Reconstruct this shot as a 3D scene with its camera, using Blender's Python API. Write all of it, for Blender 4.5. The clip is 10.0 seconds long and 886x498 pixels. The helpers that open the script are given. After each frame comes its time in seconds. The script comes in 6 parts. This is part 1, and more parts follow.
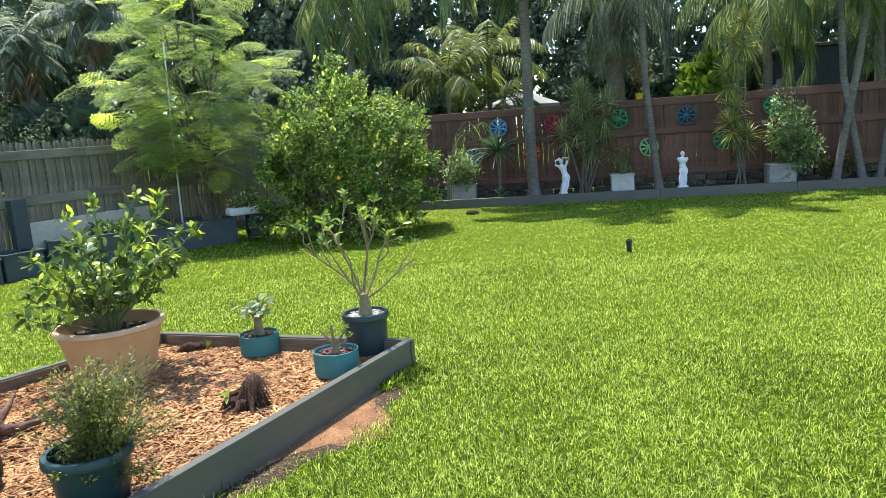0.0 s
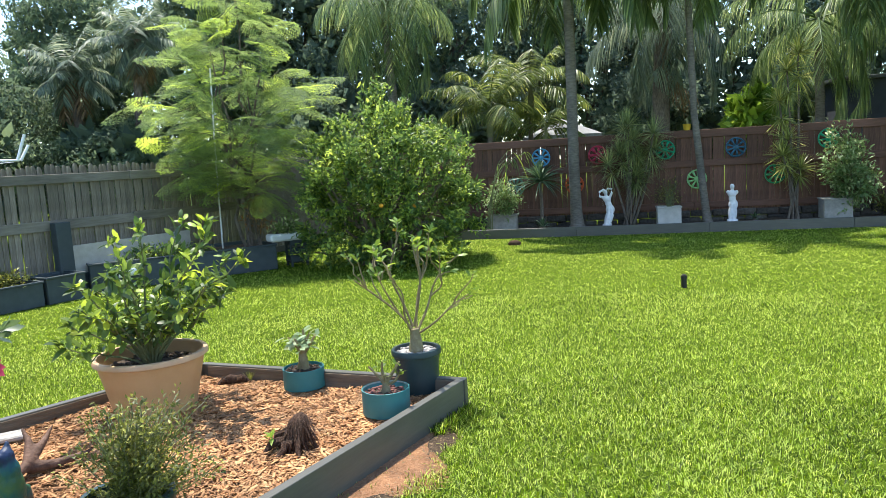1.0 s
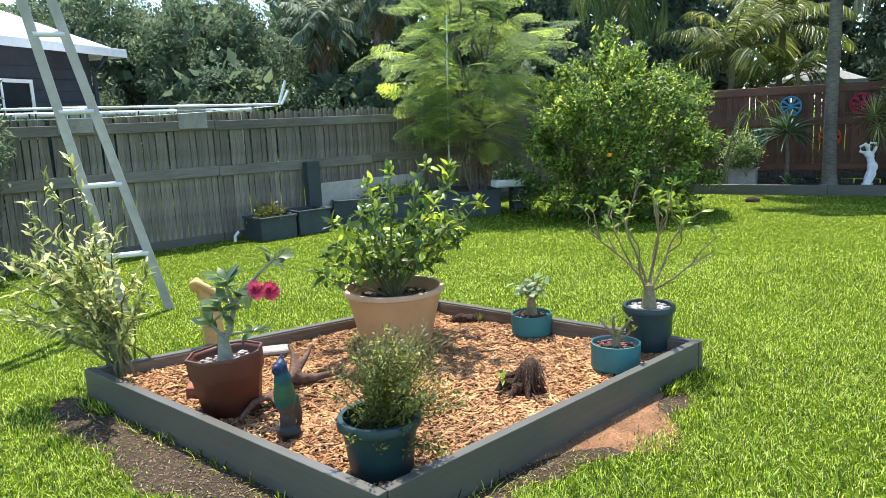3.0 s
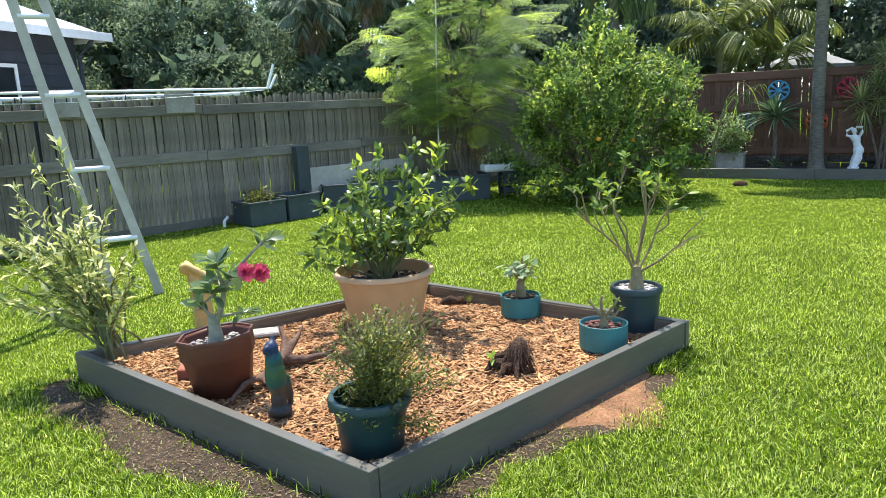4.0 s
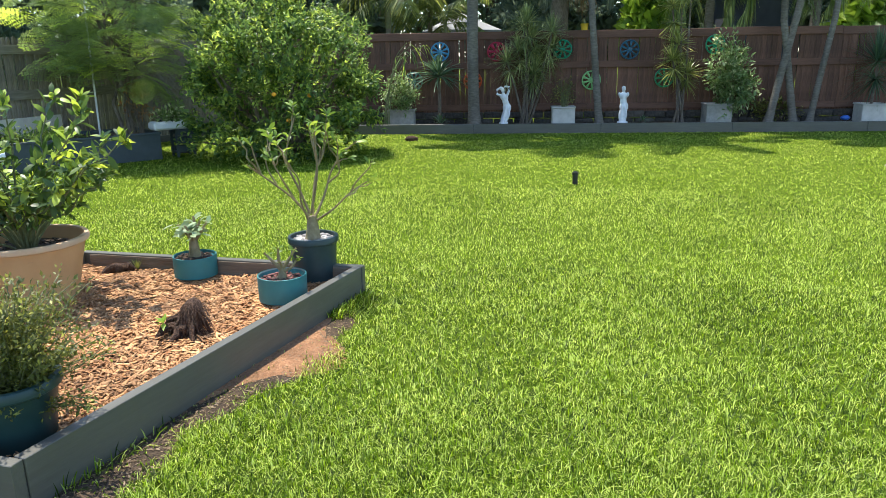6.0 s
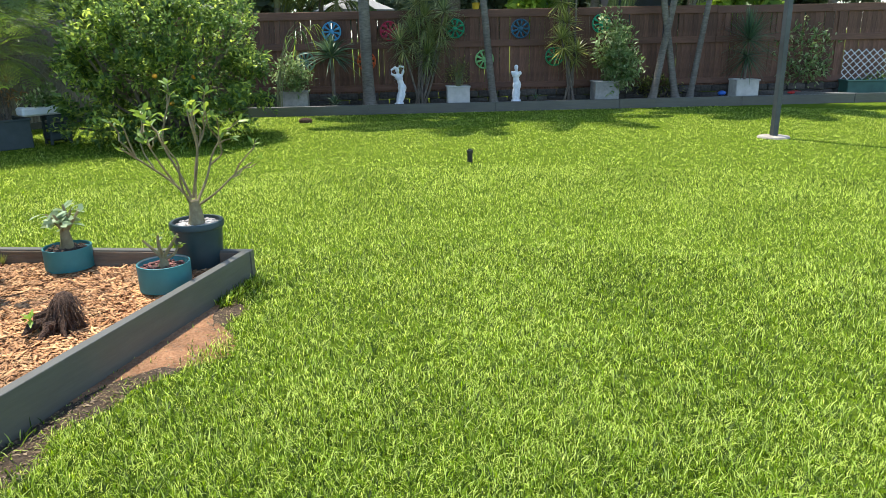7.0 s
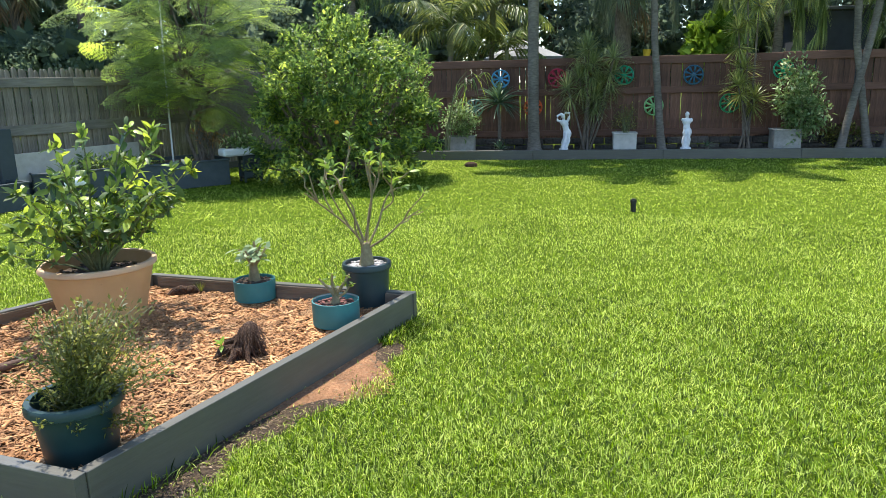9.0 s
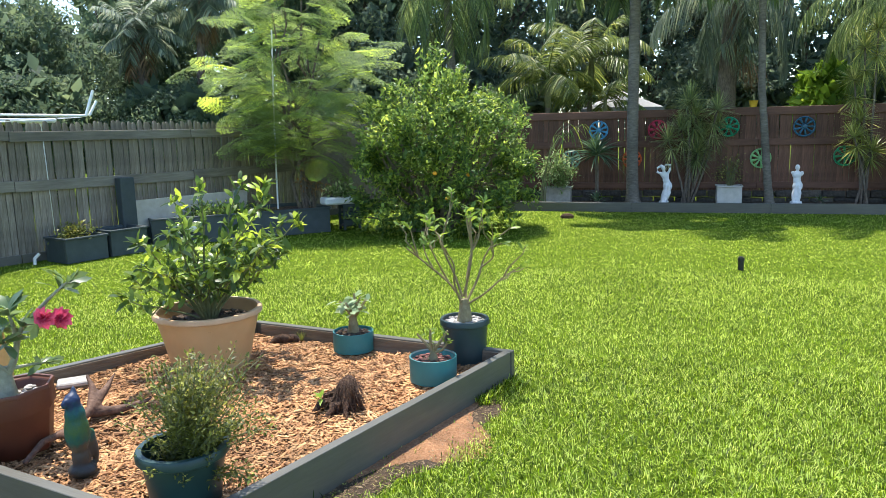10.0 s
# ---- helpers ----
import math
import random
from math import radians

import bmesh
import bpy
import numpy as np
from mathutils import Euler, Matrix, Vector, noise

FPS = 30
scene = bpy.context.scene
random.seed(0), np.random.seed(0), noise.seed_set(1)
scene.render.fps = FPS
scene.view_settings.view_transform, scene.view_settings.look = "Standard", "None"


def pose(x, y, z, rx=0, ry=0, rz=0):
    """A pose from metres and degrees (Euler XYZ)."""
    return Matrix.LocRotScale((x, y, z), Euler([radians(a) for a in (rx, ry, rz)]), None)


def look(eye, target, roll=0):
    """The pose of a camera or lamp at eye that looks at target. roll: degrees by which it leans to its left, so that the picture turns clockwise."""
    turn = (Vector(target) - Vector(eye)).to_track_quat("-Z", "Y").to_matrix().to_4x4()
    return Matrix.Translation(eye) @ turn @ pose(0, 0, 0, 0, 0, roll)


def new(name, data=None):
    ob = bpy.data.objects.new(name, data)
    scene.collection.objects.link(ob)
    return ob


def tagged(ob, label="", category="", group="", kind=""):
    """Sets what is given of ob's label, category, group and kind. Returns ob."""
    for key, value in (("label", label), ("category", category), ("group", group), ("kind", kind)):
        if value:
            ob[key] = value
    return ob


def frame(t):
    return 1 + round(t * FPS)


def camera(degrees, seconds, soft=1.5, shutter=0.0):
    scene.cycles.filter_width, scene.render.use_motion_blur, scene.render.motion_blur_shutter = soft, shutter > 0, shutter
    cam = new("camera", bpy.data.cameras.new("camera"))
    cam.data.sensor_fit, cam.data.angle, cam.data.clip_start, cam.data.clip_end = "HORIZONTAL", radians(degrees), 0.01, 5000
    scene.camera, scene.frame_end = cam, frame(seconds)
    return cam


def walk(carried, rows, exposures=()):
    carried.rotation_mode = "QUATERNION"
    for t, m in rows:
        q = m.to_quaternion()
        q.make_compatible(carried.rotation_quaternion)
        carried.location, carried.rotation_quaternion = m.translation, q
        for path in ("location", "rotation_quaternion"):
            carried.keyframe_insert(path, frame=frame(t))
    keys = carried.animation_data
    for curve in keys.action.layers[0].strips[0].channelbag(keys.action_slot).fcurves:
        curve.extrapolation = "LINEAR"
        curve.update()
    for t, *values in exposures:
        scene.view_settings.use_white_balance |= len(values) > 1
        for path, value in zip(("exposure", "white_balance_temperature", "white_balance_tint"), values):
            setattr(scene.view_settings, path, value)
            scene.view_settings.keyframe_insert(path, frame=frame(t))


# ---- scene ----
cam = camera(63.7, 10.0, soft=0.75)
PATH = [
    (0, (0.117, -0.415, 1.537), (0.237, 1.555, 1.212), -4.1),
    (0.5, (0.062, -0.22, 1.539), (0.176, 1.758, 1.266), -3.8),
    (1, (-0.023, -0.151, 1.536), (0.013, 1.834, 1.296), -3.3),
    (1.5, (-0.087, -0.131, 1.536), (-0.201, 1.851, 1.3), -2.7),
    (2, (-0.093, -0.134, 1.548), (-0.393, 1.825, 1.28), -2.4),
    (2.5, (-0.121, -0.16, 1.543), (-0.594, 1.758, 1.228), -2.5),
    (2.7, (-0.144, -0.156, 1.556), (-0.671, 1.744, 1.221), -2.4),
    (3.8, (-0.161, -0.17, 1.526), (-0.73, 1.709, 1.143), -2.7),
    (4, (-0.145, -0.183, 1.532), (-0.671, 1.706, 1.137), -2.6),
    (4.5, (-0.124, -0.187, 1.516), (-0.479, 1.735, 1.089), -2.1),
    (5, (-0.116, -0.166, 1.485), (-0.245, 1.776, 1.023), -1.4),
    (5.5, (-0.082, -0.157, 1.475), (0.021, 1.777, 0.978), -1.0),
    (6, (-0.048, -0.146, 1.46), (0.264, 1.759, 0.935), -0.9),
    (6.2, (-0.042, -0.102, 1.445), (0.344, 1.787, 0.91), -0.8),
    (7.3, (0.057, -0.17, 1.419), (0.638, 1.653, 0.838), -1.2),
    (7.5, (0.067, -0.204, 1.419), (0.64, 1.622, 0.838), -1.3),
    (8, (0.081, -0.229, 1.423), (0.569, 1.626, 0.859), -1.2),
    (8.5, (0.06, -0.234, 1.477), (0.388, 1.669, 0.957), -1.2),
    (9, (0.015, -0.205, 1.499), (0.158, 1.736, 1.042), -1.4),
    (9.5, (-0.011, -0.187, 1.543), (-0.023, 1.775, 1.154), -1.5),
    (10, (-0.038, -0.151, 1.553), (-0.145, 1.82, 1.23), -1.3),
]
EXPOSURES = [(0.0, 1.56), (2.5, 1.51), (5.0, 1.51), (6.5, 1.48), (8.0, 1.42), (9.0, 1.48), (10.0, 1.56)]
walk(cam, [(t, look(eye, target, roll)) for t, eye, target, roll in PATH], EXPOSURES)

# ---- light ----
SUN_TO = Vector((-0.40, 0.91, 2.75)).normalized()
sun_data = bpy.data.lights.new("sun", "SUN")
sun_data.energy, sun_data.angle, sun_data.color = 3.55, radians(0.55), (1.0, 0.95, 0.86)
sun_lamp = new("sun", sun_data)
sun_lamp.matrix_world = look(SUN_TO * 60, (0, 0, 0))
world = bpy.data.worlds.new("sky")
scene.world = world
world.use_nodes = True
wn = world.node_tree.nodes
sky = wn.new("ShaderNodeTexSky")
sky.sky_type, sky.sun_disc = "NISHITA", False
sky.sun_elevation, sky.sun_rotation = math.asin(SUN_TO.z), math.atan2(SUN_TO.x, SUN_TO.y)
sky.dust_density, sky.ozone_density = 0.4, 3.0
world.node_tree.links.new(sky.outputs[0], wn["Background"].inputs[0])
wn["Background"].inputs[1].default_value = 0.15


# ---- materials ----
def ramp_stops(node, stops):
    els = node.color_ramp.elements
    while len(els) < len(stops):
        els.new(0.5)
    for e, (p, c) in zip(els, stops):
        e.position, e.color = p, (*c, 1)


def surface(name, colors, scale=8.0, rough=0.7, bump=0.3, bump_scale=None, metal=0.0, stretch=(1, 1, 1), island=0.0, per_object=0.0,
            stain=0.25, spec=0.4, coat=0.0, detail=6.0, dist=0.01):
    """Painted, wooden, mineral or plastic surface: two scales of noise between colours, fine relief, stains."""
    m = bpy.data.materials.new(name)
    m.use_nodes = True
    t, n, link = m.node_tree, m.node_tree.nodes, m.node_tree.links.new
    b = n["Principled BSDF"]
    co = n.new("ShaderNodeTexCoord")
    mp = n.new("ShaderNodeMapping")
    mp.inputs["Scale"].default_value = stretch
    link(co.outputs["Object"], mp.inputs[0])
    fine = n.new("ShaderNodeTexNoise")
    fine.inputs["Scale"].default_value, fine.inputs["Detail"].default_value, fine.inputs["Roughness"].default_value = scale, detail, 0.65
    link(mp.outputs[0], fine.inputs["Vector"])
    cr = n.new("ShaderNodeValToRGB")
    k = len(colors)
    ramp_stops(cr, [(0.3 + 0.4 * i / max(1, k - 1), c) for i, c in enumerate(colors)])
    link(fine.outputs[0], cr.inputs[0])
    col = cr.outputs[0]
    big = n.new("ShaderNodeTexNoise")
    big.inputs["Scale"].default_value, big.inputs["Detail"].default_value = scale * 0.13, 4.0
    link(co.outputs["Object"], big.inputs["Vector"])
    mr = n.new("ShaderNodeMapRange")
    mr.inputs[1].default_value, mr.inputs[2].default_value = 0.35, 0.68
    mr.inputs[3].default_value, mr.inputs[4].default_value = 1.0 - stain, 1.0 + stain * 0.6
    link(big.outputs[0], mr.inputs[0])
    value = mr.outputs[0]
    for amount, node, socket in ((island, "ShaderNodeNewGeometry", "Random Per Island"), (per_object, "ShaderNodeObjectInfo", "Random")):
        if amount:
            g = n.new(node)
            r = n.new("ShaderNodeMapRange")
            r.inputs[3].default_value, r.inputs[4].default_value = 1 - amount, 1 + amount
            link(g.outputs[socket], r.inputs[0])
            mu = n.new("ShaderNodeMath")
            mu.operation = "MULTIPLY"
            link(value, mu.inputs[0]), link(r.outputs[0], mu.inputs[1])
            value = mu.outputs[0]
    hs = n.new("ShaderNodeHueSaturation")
    link(col, hs.inputs["Color"]), link(value, hs.inputs["Value"])
    link(hs.outputs[0], b.inputs["Base Color"])
    b.inputs["Roughness"].default_value, b.inputs["Metallic"].default_value = rough, metal
    b.inputs["Specular IOR Level"].default_value, b.inputs["Coat Weight"].default_value = spec, coat
    if bump:
        bn = n.new("ShaderNodeTexNoise")
        bn.inputs["Scale"].default_value, bn.inputs["Detail"].default_value = bump_scale or scale * 3, 5.0
        link(mp.outputs[0], bn.inputs["Vector"])
        bu = n.new("ShaderNodeBump")
        bu.inputs["Strength"].default_value, bu.inputs["Distance"].default_value = bump, dist
        link(bn.outputs[0], bu.inputs["Height"]), link(bu.outputs[0], b.inputs["Normal"])
    return m


def foliage(name, dark, light, tint=None, through_light=0.35, rough=0.5, patch=0.6, spec=0.35, vary=0.62, blotch=0.9, by_object=False):
    """Leaves: colour by leaf and by patch, with light shining through."""
    m = bpy.data.materials.new(name)
    m.use_nodes = True
    n, link = m.node_tree.nodes, m.node_tree.links.new
    b = n["Principled BSDF"]
    geo = n.new("ShaderNodeNewGeometry")
    co = n.new("ShaderNodeTexCoord")
    big = n.new("ShaderNodeTexNoise")
    big.inputs["Scale"].default_value, big.inputs["Detail"].default_value = patch, 3.0
    link(co.outputs["Object"], big.inputs["Vector"])
    add = n.new("ShaderNodeMath")
    add.operation = "MULTIPLY_ADD"
    add.inputs[1].default_value, add.inputs[2].default_value = vary, 0.70 - vary / 2 - blotch / 2
    if by_object:
        link(n.new("ShaderNodeObjectInfo").outputs["Random"], add.inputs[0])
    else:
        link(geo.outputs["Random Per Island"], add.inputs[0])
    mix = n.new("ShaderNodeMath")
    mix.operation = "MULTIPLY_ADD"
    mix.inputs[1].default_value = blotch
    link(big.outputs[0], mix.inputs[0]), link(add.outputs[0], mix.inputs[2])
    cr = n.new("ShaderNodeValToRGB")
    mid = tuple((a + c) / 2 for a, c in zip(dark, light))
    ramp_stops(cr, [(0.3, dark), (0.62, mid), (0.92, light)] + ([(1.0, tint)] if tint else []))
    link(mix.outputs[0], cr.inputs[0])
    link(cr.outputs[0], b.inputs["Base Color"])
    b.inputs["Roughness"].default_value, b.inputs["Specular IOR Level"].default_value = rough, spec
    tr = n.new("ShaderNodeBsdfTranslucent")
    hs = n.new("ShaderNodeHueSaturation")
    hs.inputs["Hue"].default_value, hs.inputs["Saturation"].default_value, hs.inputs["Value"].default_value = 0.485, 1.03, 1.5
    link(cr.outputs[0], hs.inputs["Color"]), link(hs.outputs[0], tr.inputs[0])
    ms = n.new("ShaderNodeMixShader")
    ms.inputs[0].default_value = through_light
    link(b.outputs[0], ms.inputs[1]), link(tr.outputs[0], ms.inputs[2])
    link(ms.outputs[0], n["Material Output"].inputs["Surface"])
    return m


M_GROUND = surface("lawn_soil", [(0.048, 0.074, 0.006), (0.088, 0.134, 0.011), (0.145, 0.205, 0.022)], 45, 1.0, 0.8, dist=0.02, spec=0.03, stain=0.2)
M_GRASS = foliage("grass_blades", (0.022, 0.048, 0.004), (0.212, 0.346, 0.014), (0.56, 0.66, 0.16), 0.58, 0.46, 1.1, 0.26, 1.15, 0.55)
M_SAND = surface("bare_sand", [(0.19, 0.086, 0.037), (0.315, 0.155, 0.072), (0.43, 0.235, 0.120)], 60, 0.95, 0.9, dist=0.02)
M_DIRT = surface("dark_dirt", [(0.024, 0.015, 0.008), (0.058, 0.037, 0.020), (0.115, 0.076, 0.042)], 45, 0.95, 0.9, dist=0.02)
M_SOIL = surface("potting_soil", [(0.03, 0.022, 0.016), (0.09, 0.06, 0.04), (0.2, 0.15, 0.1)], 60, 0.95, 1.0, dist=0.02)
M_CHIP = surface("wood_chips", [(0.21, 0.088, 0.032), (0.40, 0.198, 0.080), (0.58, 0.345, 0.160)], 14, 0.85, 0.3, island=0.48, stain=0.4)
# Darker than the chips: shade in the gaps between them put into this layer.
M_CHIPBED = surface("wood_chip_bed", [(0.07, 0.028, 0.012), (0.18, 0.080, 0.032), (0.32, 0.155, 0.06)], 45, 0.95, 1.0, stain=0.3, dist=0.03)
M_BOARD = surface("grey_painted_board", [(0.076, 0.072, 0.058), (0.088, 0.084, 0.068), (0.102, 0.097, 0.079)], 12, 0.42, 0.12, stretch=(0.3, 3, 3), stain=0.12, per_object=0.04, spec=0.5)
M_BOARD_IN = surface("bare_board", [(0.13, 0.095, 0.062), (0.20, 0.155, 0.105)], 12, 0.85, 0.5, stretch=(0.3, 3, 3))
M_PALING = surface("weathered_paling", [(0.135, 0.114, 0.083), (0.222, 0.191, 0.144), (0.32, 0.282, 0.222)], 9, 0.9, 0.5, stretch=(6, 6, 0.5), per_object=0.24, stain=0.38)
M_RAIL = surface("weathered_rail", [(0.150, 0.134, 0.105), (0.232, 0.210, 0.168)], 8, 0.9, 0.5, stretch=(0.5, 5, 5), per_object=0.1, stain=0.3)
M_RED = surface("red_stained_paling", [(0.086, 0.040, 0.025), (0.138, 0.066, 0.041), (0.195, 0.100, 0.063)], 9, 0.8, 0.4, stretch=(6, 6, 0.5), per_object=0.25, stain=0.35)
M_REDRAIL = surface("red_stained_rail", [(0.110, 0.053, 0.034), (0.165, 0.082, 0.053)], 8, 0.8, 0.4, stretch=(0.5, 5, 5), per_object=0.1)
M_BLOCK = surface("stone_block", [(0.032, 0.026, 0.021), (0.058, 0.049, 0.040), (0.095, 0.082, 0.068)], 14, 0.9, 0.8, per_object=0.25, dist=0.02)
M_TERRA = surface("terracotta_plastic", [(0.47, 0.270, 0.118), (0.53, 0.315, 0.145)], 6, 0.6, 0.08, stain=0.1)
# Rim colour a little paler than the pot body.
M_RIM = surface("pale_tan_rim", [(0.50, 0.31, 0.165), (0.57, 0.38, 0.23)], 8, 0.6, 0.08, stain=0.1)
M_RUST = surface("red_brown_plastic", [(0.100, 0.034, 0.020), (0.132, 0.045, 0.027)], 7, 0.5, 0.08, stain=0.2)
M_TEAL = surface("teal_plastic", [(0.024, 0.150, 0.148), (0.034, 0.185, 0.180)], 8, 0.5, 0.06, stain=0.15)
M_TEAL_IN = surface("faded_plastic", [(0.30, 0.33, 0.31), (0.38, 0.41, 0.38)], 8, 0.6, 0.06)
M_DARKPOT = surface("dark_green_plastic", [(0.017, 0.036, 0.038), (0.025, 0.048, 0.050)], 8, 0.42, 0.06, stain=0.2)
M_GREENPOT = surface("deep_green_plastic", [(0.009, 0.031, 0.030), (0.012, 0.041, 0.039)], 8, 0.42, 0.06, stain=0.2)
M_BLUEGREY = surface("blue_grey_box", [(0.036, 0.050, 0.052), (0.050, 0.066, 0.068)], 8, 0.6, 0.15, stain=0.2)
M_BARK = surface("palm_bark", [(0.098, 0.084, 0.065), (0.155, 0.136, 0.108), (0.22, 0.198, 0.162)], 10, 0.9, 0.6, stretch=(1, 1, 3), stain=0.3, dist=0.02)
M_BARK2 = surface("tree_bark", [(0.075, 0.06, 0.045), (0.15, 0.12, 0.09), (0.23, 0.19, 0.15)], 16, 0.9, 0.7, stretch=(2, 2, 0.6), dist=0.02)
M_STEM = surface("green_stem", [(0.10, 0.12, 0.045), (0.19, 0.19, 0.09)], 16, 0.7, 0.2)
M_ADEN = surface("swollen_grey_stem", [(0.15, 0.110, 0.052), (0.22, 0.172, 0.084), (0.31, 0.26, 0.14)], 18, 0.6, 0.2)
M_ROSESTEM = surface("pale_rose_stem", [(0.20, 0.19, 0.12), (0.28, 0.27, 0.18), (0.38, 0.37, 0.26)], 18, 0.6, 0.2)
M_WHITE = surface("white_painted", [(0.70, 0.70, 0.68), (0.80, 0.80, 0.78)], 9, 0.6, 0.1, stain=0.12)
M_BOXW = surface("off_white_planter", [(0.42, 0.395, 0.335), (0.52, 0.49, 0.425)], 9, 0.7, 0.15, stain=0.2)
M_BOXG = surface("concrete_planter", [(0.26, 0.245, 0.205), (0.35, 0.33, 0.285)], 20, 0.85, 0.3, stain=0.25)
M_STATUE = surface("white_statue", [(0.66, 0.66, 0.64), (0.82, 0.82, 0.80)], 18, 0.55, 0.15, stain=0.12)
M_ALU = surface("dull_aluminium", [(0.40, 0.375, 0.31), (0.49, 0.46, 0.39)], 12, 0.6, 0.1, metal=0.05)
M_RUNG = surface("worn_white_tube", [(0.66, 0.67, 0.66), (0.76, 0.77, 0.76)], 10, 0.45, 0.06, metal=0.1)
M_POLE = surface("grey_steel_pole", [(0.06, 0.063, 0.063), (0.088, 0.092, 0.092)], 10, 0.5, 0.1, metal=0.2)
M_CONC = surface("concrete", [(0.25, 0.22, 0.17), (0.36, 0.32, 0.26)], 25, 0.9, 0.5)
M_TANST = surface("tan_figure", [(0.46, 0.29, 0.085), (0.62, 0.42, 0.16)], 14, 0.6, 0.2)
M_ROOF = surface("pale_metal_roof", [(0.66, 0.67, 0.68), (0.74, 0.75, 0.76)], 4, 0.45, 0.05)
M_HOUSE = surface("slate_blue_wall", [(0.035, 0.042, 0.055), (0.05, 0.058, 0.075)], 5, 0.7, 0.1)
M_GLASS = surface("dark_pane", [(0.02, 0.025, 0.03), (0.03, 0.035, 0.04)], 3, 0.08, 0.0, spec=0.6)
M_BLACK = surface("black_plastic", [(0.010, 0.010, 0.011), (0.018, 0.018, 0.018)], 20, 0.45, 0.05)
M_DRIFT = surface("brown_driftwood", [(0.06, 0.030, 0.018), (0.12, 0.062, 0.038), (0.19, 0.11, 0.07)], 20, 0.8, 0.6, stretch=(1, 1, 1))
M_STUMP = surface("fibrous_stump", [(0.030, 0.015, 0.009), (0.085, 0.044, 0.024), (0.17, 0.098, 0.056)], 40, 0.95, 1.0, stretch=(2, 2, 0.4), dist=0.02)
M_PEBBLE = surface("pale_pebbles", [(0.26, 0.235, 0.205), (0.44, 0.41, 0.375)], 30, 0.8, 0.3, island=0.4)
M_PAVER = surface("paver", [(0.26, 0.24, 0.21), (0.38, 0.35, 0.31)], 25, 0.9, 0.4)
M_BRICK = surface("red_brick", [(0.26, 0.09, 0.05), (0.36, 0.14, 0.08)], 25, 0.9, 0.5)
M_PARROT = surface("glazed_ornament", [(0.01, 0.10, 0.12), (0.015, 0.15, 0.13), (0.08, 0.18, 0.06)], 22, 0.5, 0.3, spec=0.3)


def banded(m, stops):
    """Glaze colours that change with height on the ornament."""
    n, link = m.node_tree.nodes, m.node_tree.links.new
    co, sep, cr, mx = n.new("ShaderNodeTexCoord"), n.new("ShaderNodeSeparateXYZ"), n.new("ShaderNodeValToRGB"), n.new("ShaderNodeMixRGB")
    ns, ad = n.new("ShaderNodeTexNoise"), n.new("ShaderNodeMath")
    ns.inputs["Scale"].default_value = 30
    ad.operation = "MULTIPLY_ADD"
    ad.inputs[1].default_value = 0.10
    link(co.outputs["Object"], sep.inputs[0]), link(co.outputs["Object"], ns.inputs["Vector"])
    link(ns.outputs[0], ad.inputs[0]), link(sep.outputs[2], ad.inputs[2])
    ramp_stops(cr, stops)
    link(ad.outputs[0], cr.inputs[0])
    mx.inputs[0].default_value = 0.92
    b = n["Principled BSDF"]
    link(b.inputs["Base Color"].links[0].from_socket, mx.inputs[1]), link(cr.outputs[0], mx.inputs[2]), link(mx.outputs[0], b.inputs["Base Color"])


banded(M_PARROT, [(0.14, (0.045, 0.032, 0.026)), (0.20, (0.065, 0.05, 0.04)), (0.23, (0.007, 0.075, 0.06)), (0.29, (0.05, 0.10, 0.025)), (0.35, (0.009, 0.075, 0.075)), (0.395, (0.016, 0.022, 0.075)), (0.46, (0.012, 0.018, 0.05))])
M_FLOWER = foliage("pink_petals", (0.33, 0.012, 0.045), (0.62, 0.085, 0.15), None, 0.3)
M_ORANGE = surface("mandarin_skin", [(0.75, 0.30, 0.02), (0.85, 0.40, 0.03)], 30, 0.45, 0.2)
M_DEADLEAF = foliage("dry_fronds", (0.10, 0.065, 0.035), (0.24, 0.165, 0.085), None, 0.2)
M_RUSTLEAF = foliage("rusty_leaves", (0.13, 0.075, 0.035), (0.34, 0.19, 0.075), (0.50, 0.36, 0.12), 0.35)
F_CITRUS = foliage("mandarin_leaves", (0.046, 0.096, 0.028), (0.170, 0.262, 0.062), (0.35, 0.45, 0.085), 0.54, 0.42, 1.6, 0.38, 0.80, 1.0)
F_LIME = foliage("glossy_leaves", (0.036, 0.074, 0.022), (0.128, 0.200, 0.040), (0.36, 0.46, 0.06), 0.42, 0.40, 3.0, 0.32, 0.85)
F_FERN = foliage("feathery_leaves", (0.115, 0.175, 0.065), (0.25, 0.345, 0.100), (0.52, 0.66, 0.11), 0.58, 0.55, 5.0, 0.35, 0.62, 0.5, True)
F_FINE = foliage("small_olive_leaves", (0.050, 0.064, 0.014), (0.165, 0.180, 0.038), (0.40, 0.40, 0.085), 0.34, 0.5, 6.0)
F_VARI = foliage("variegated_leaves", (0.13, 0.175, 0.050), (0.42, 0.45, 0.15), (0.74, 0.72, 0.36), 0.42, 0.5, 4.0, 0.3, 0.85)
F_ADEN = foliage("adenium_leaves", (0.052, 0.105, 0.018), (0.140, 0.225, 0.035), (0.27, 0.35, 0.05), 0.42, 0.42, 6.0)
F_ROSE = foliage("dark_adenium_leaves", (0.055, 0.100, 0.042), (0.17, 0.245, 0.095), None, 0.34, 0.32, 6.0, 0.5)
F_YUCCA = foliage("blue_green_straps", (0.028, 0.066, 0.036), (0.10, 0.165, 0.08), None, 0.30, 0.45, 2.0)
F_GREY = foliage("silvery_leaves", (0.13, 0.20, 0.09), (0.32, 0.40, 0.22), None, 0.3, 0.45, 6.0)
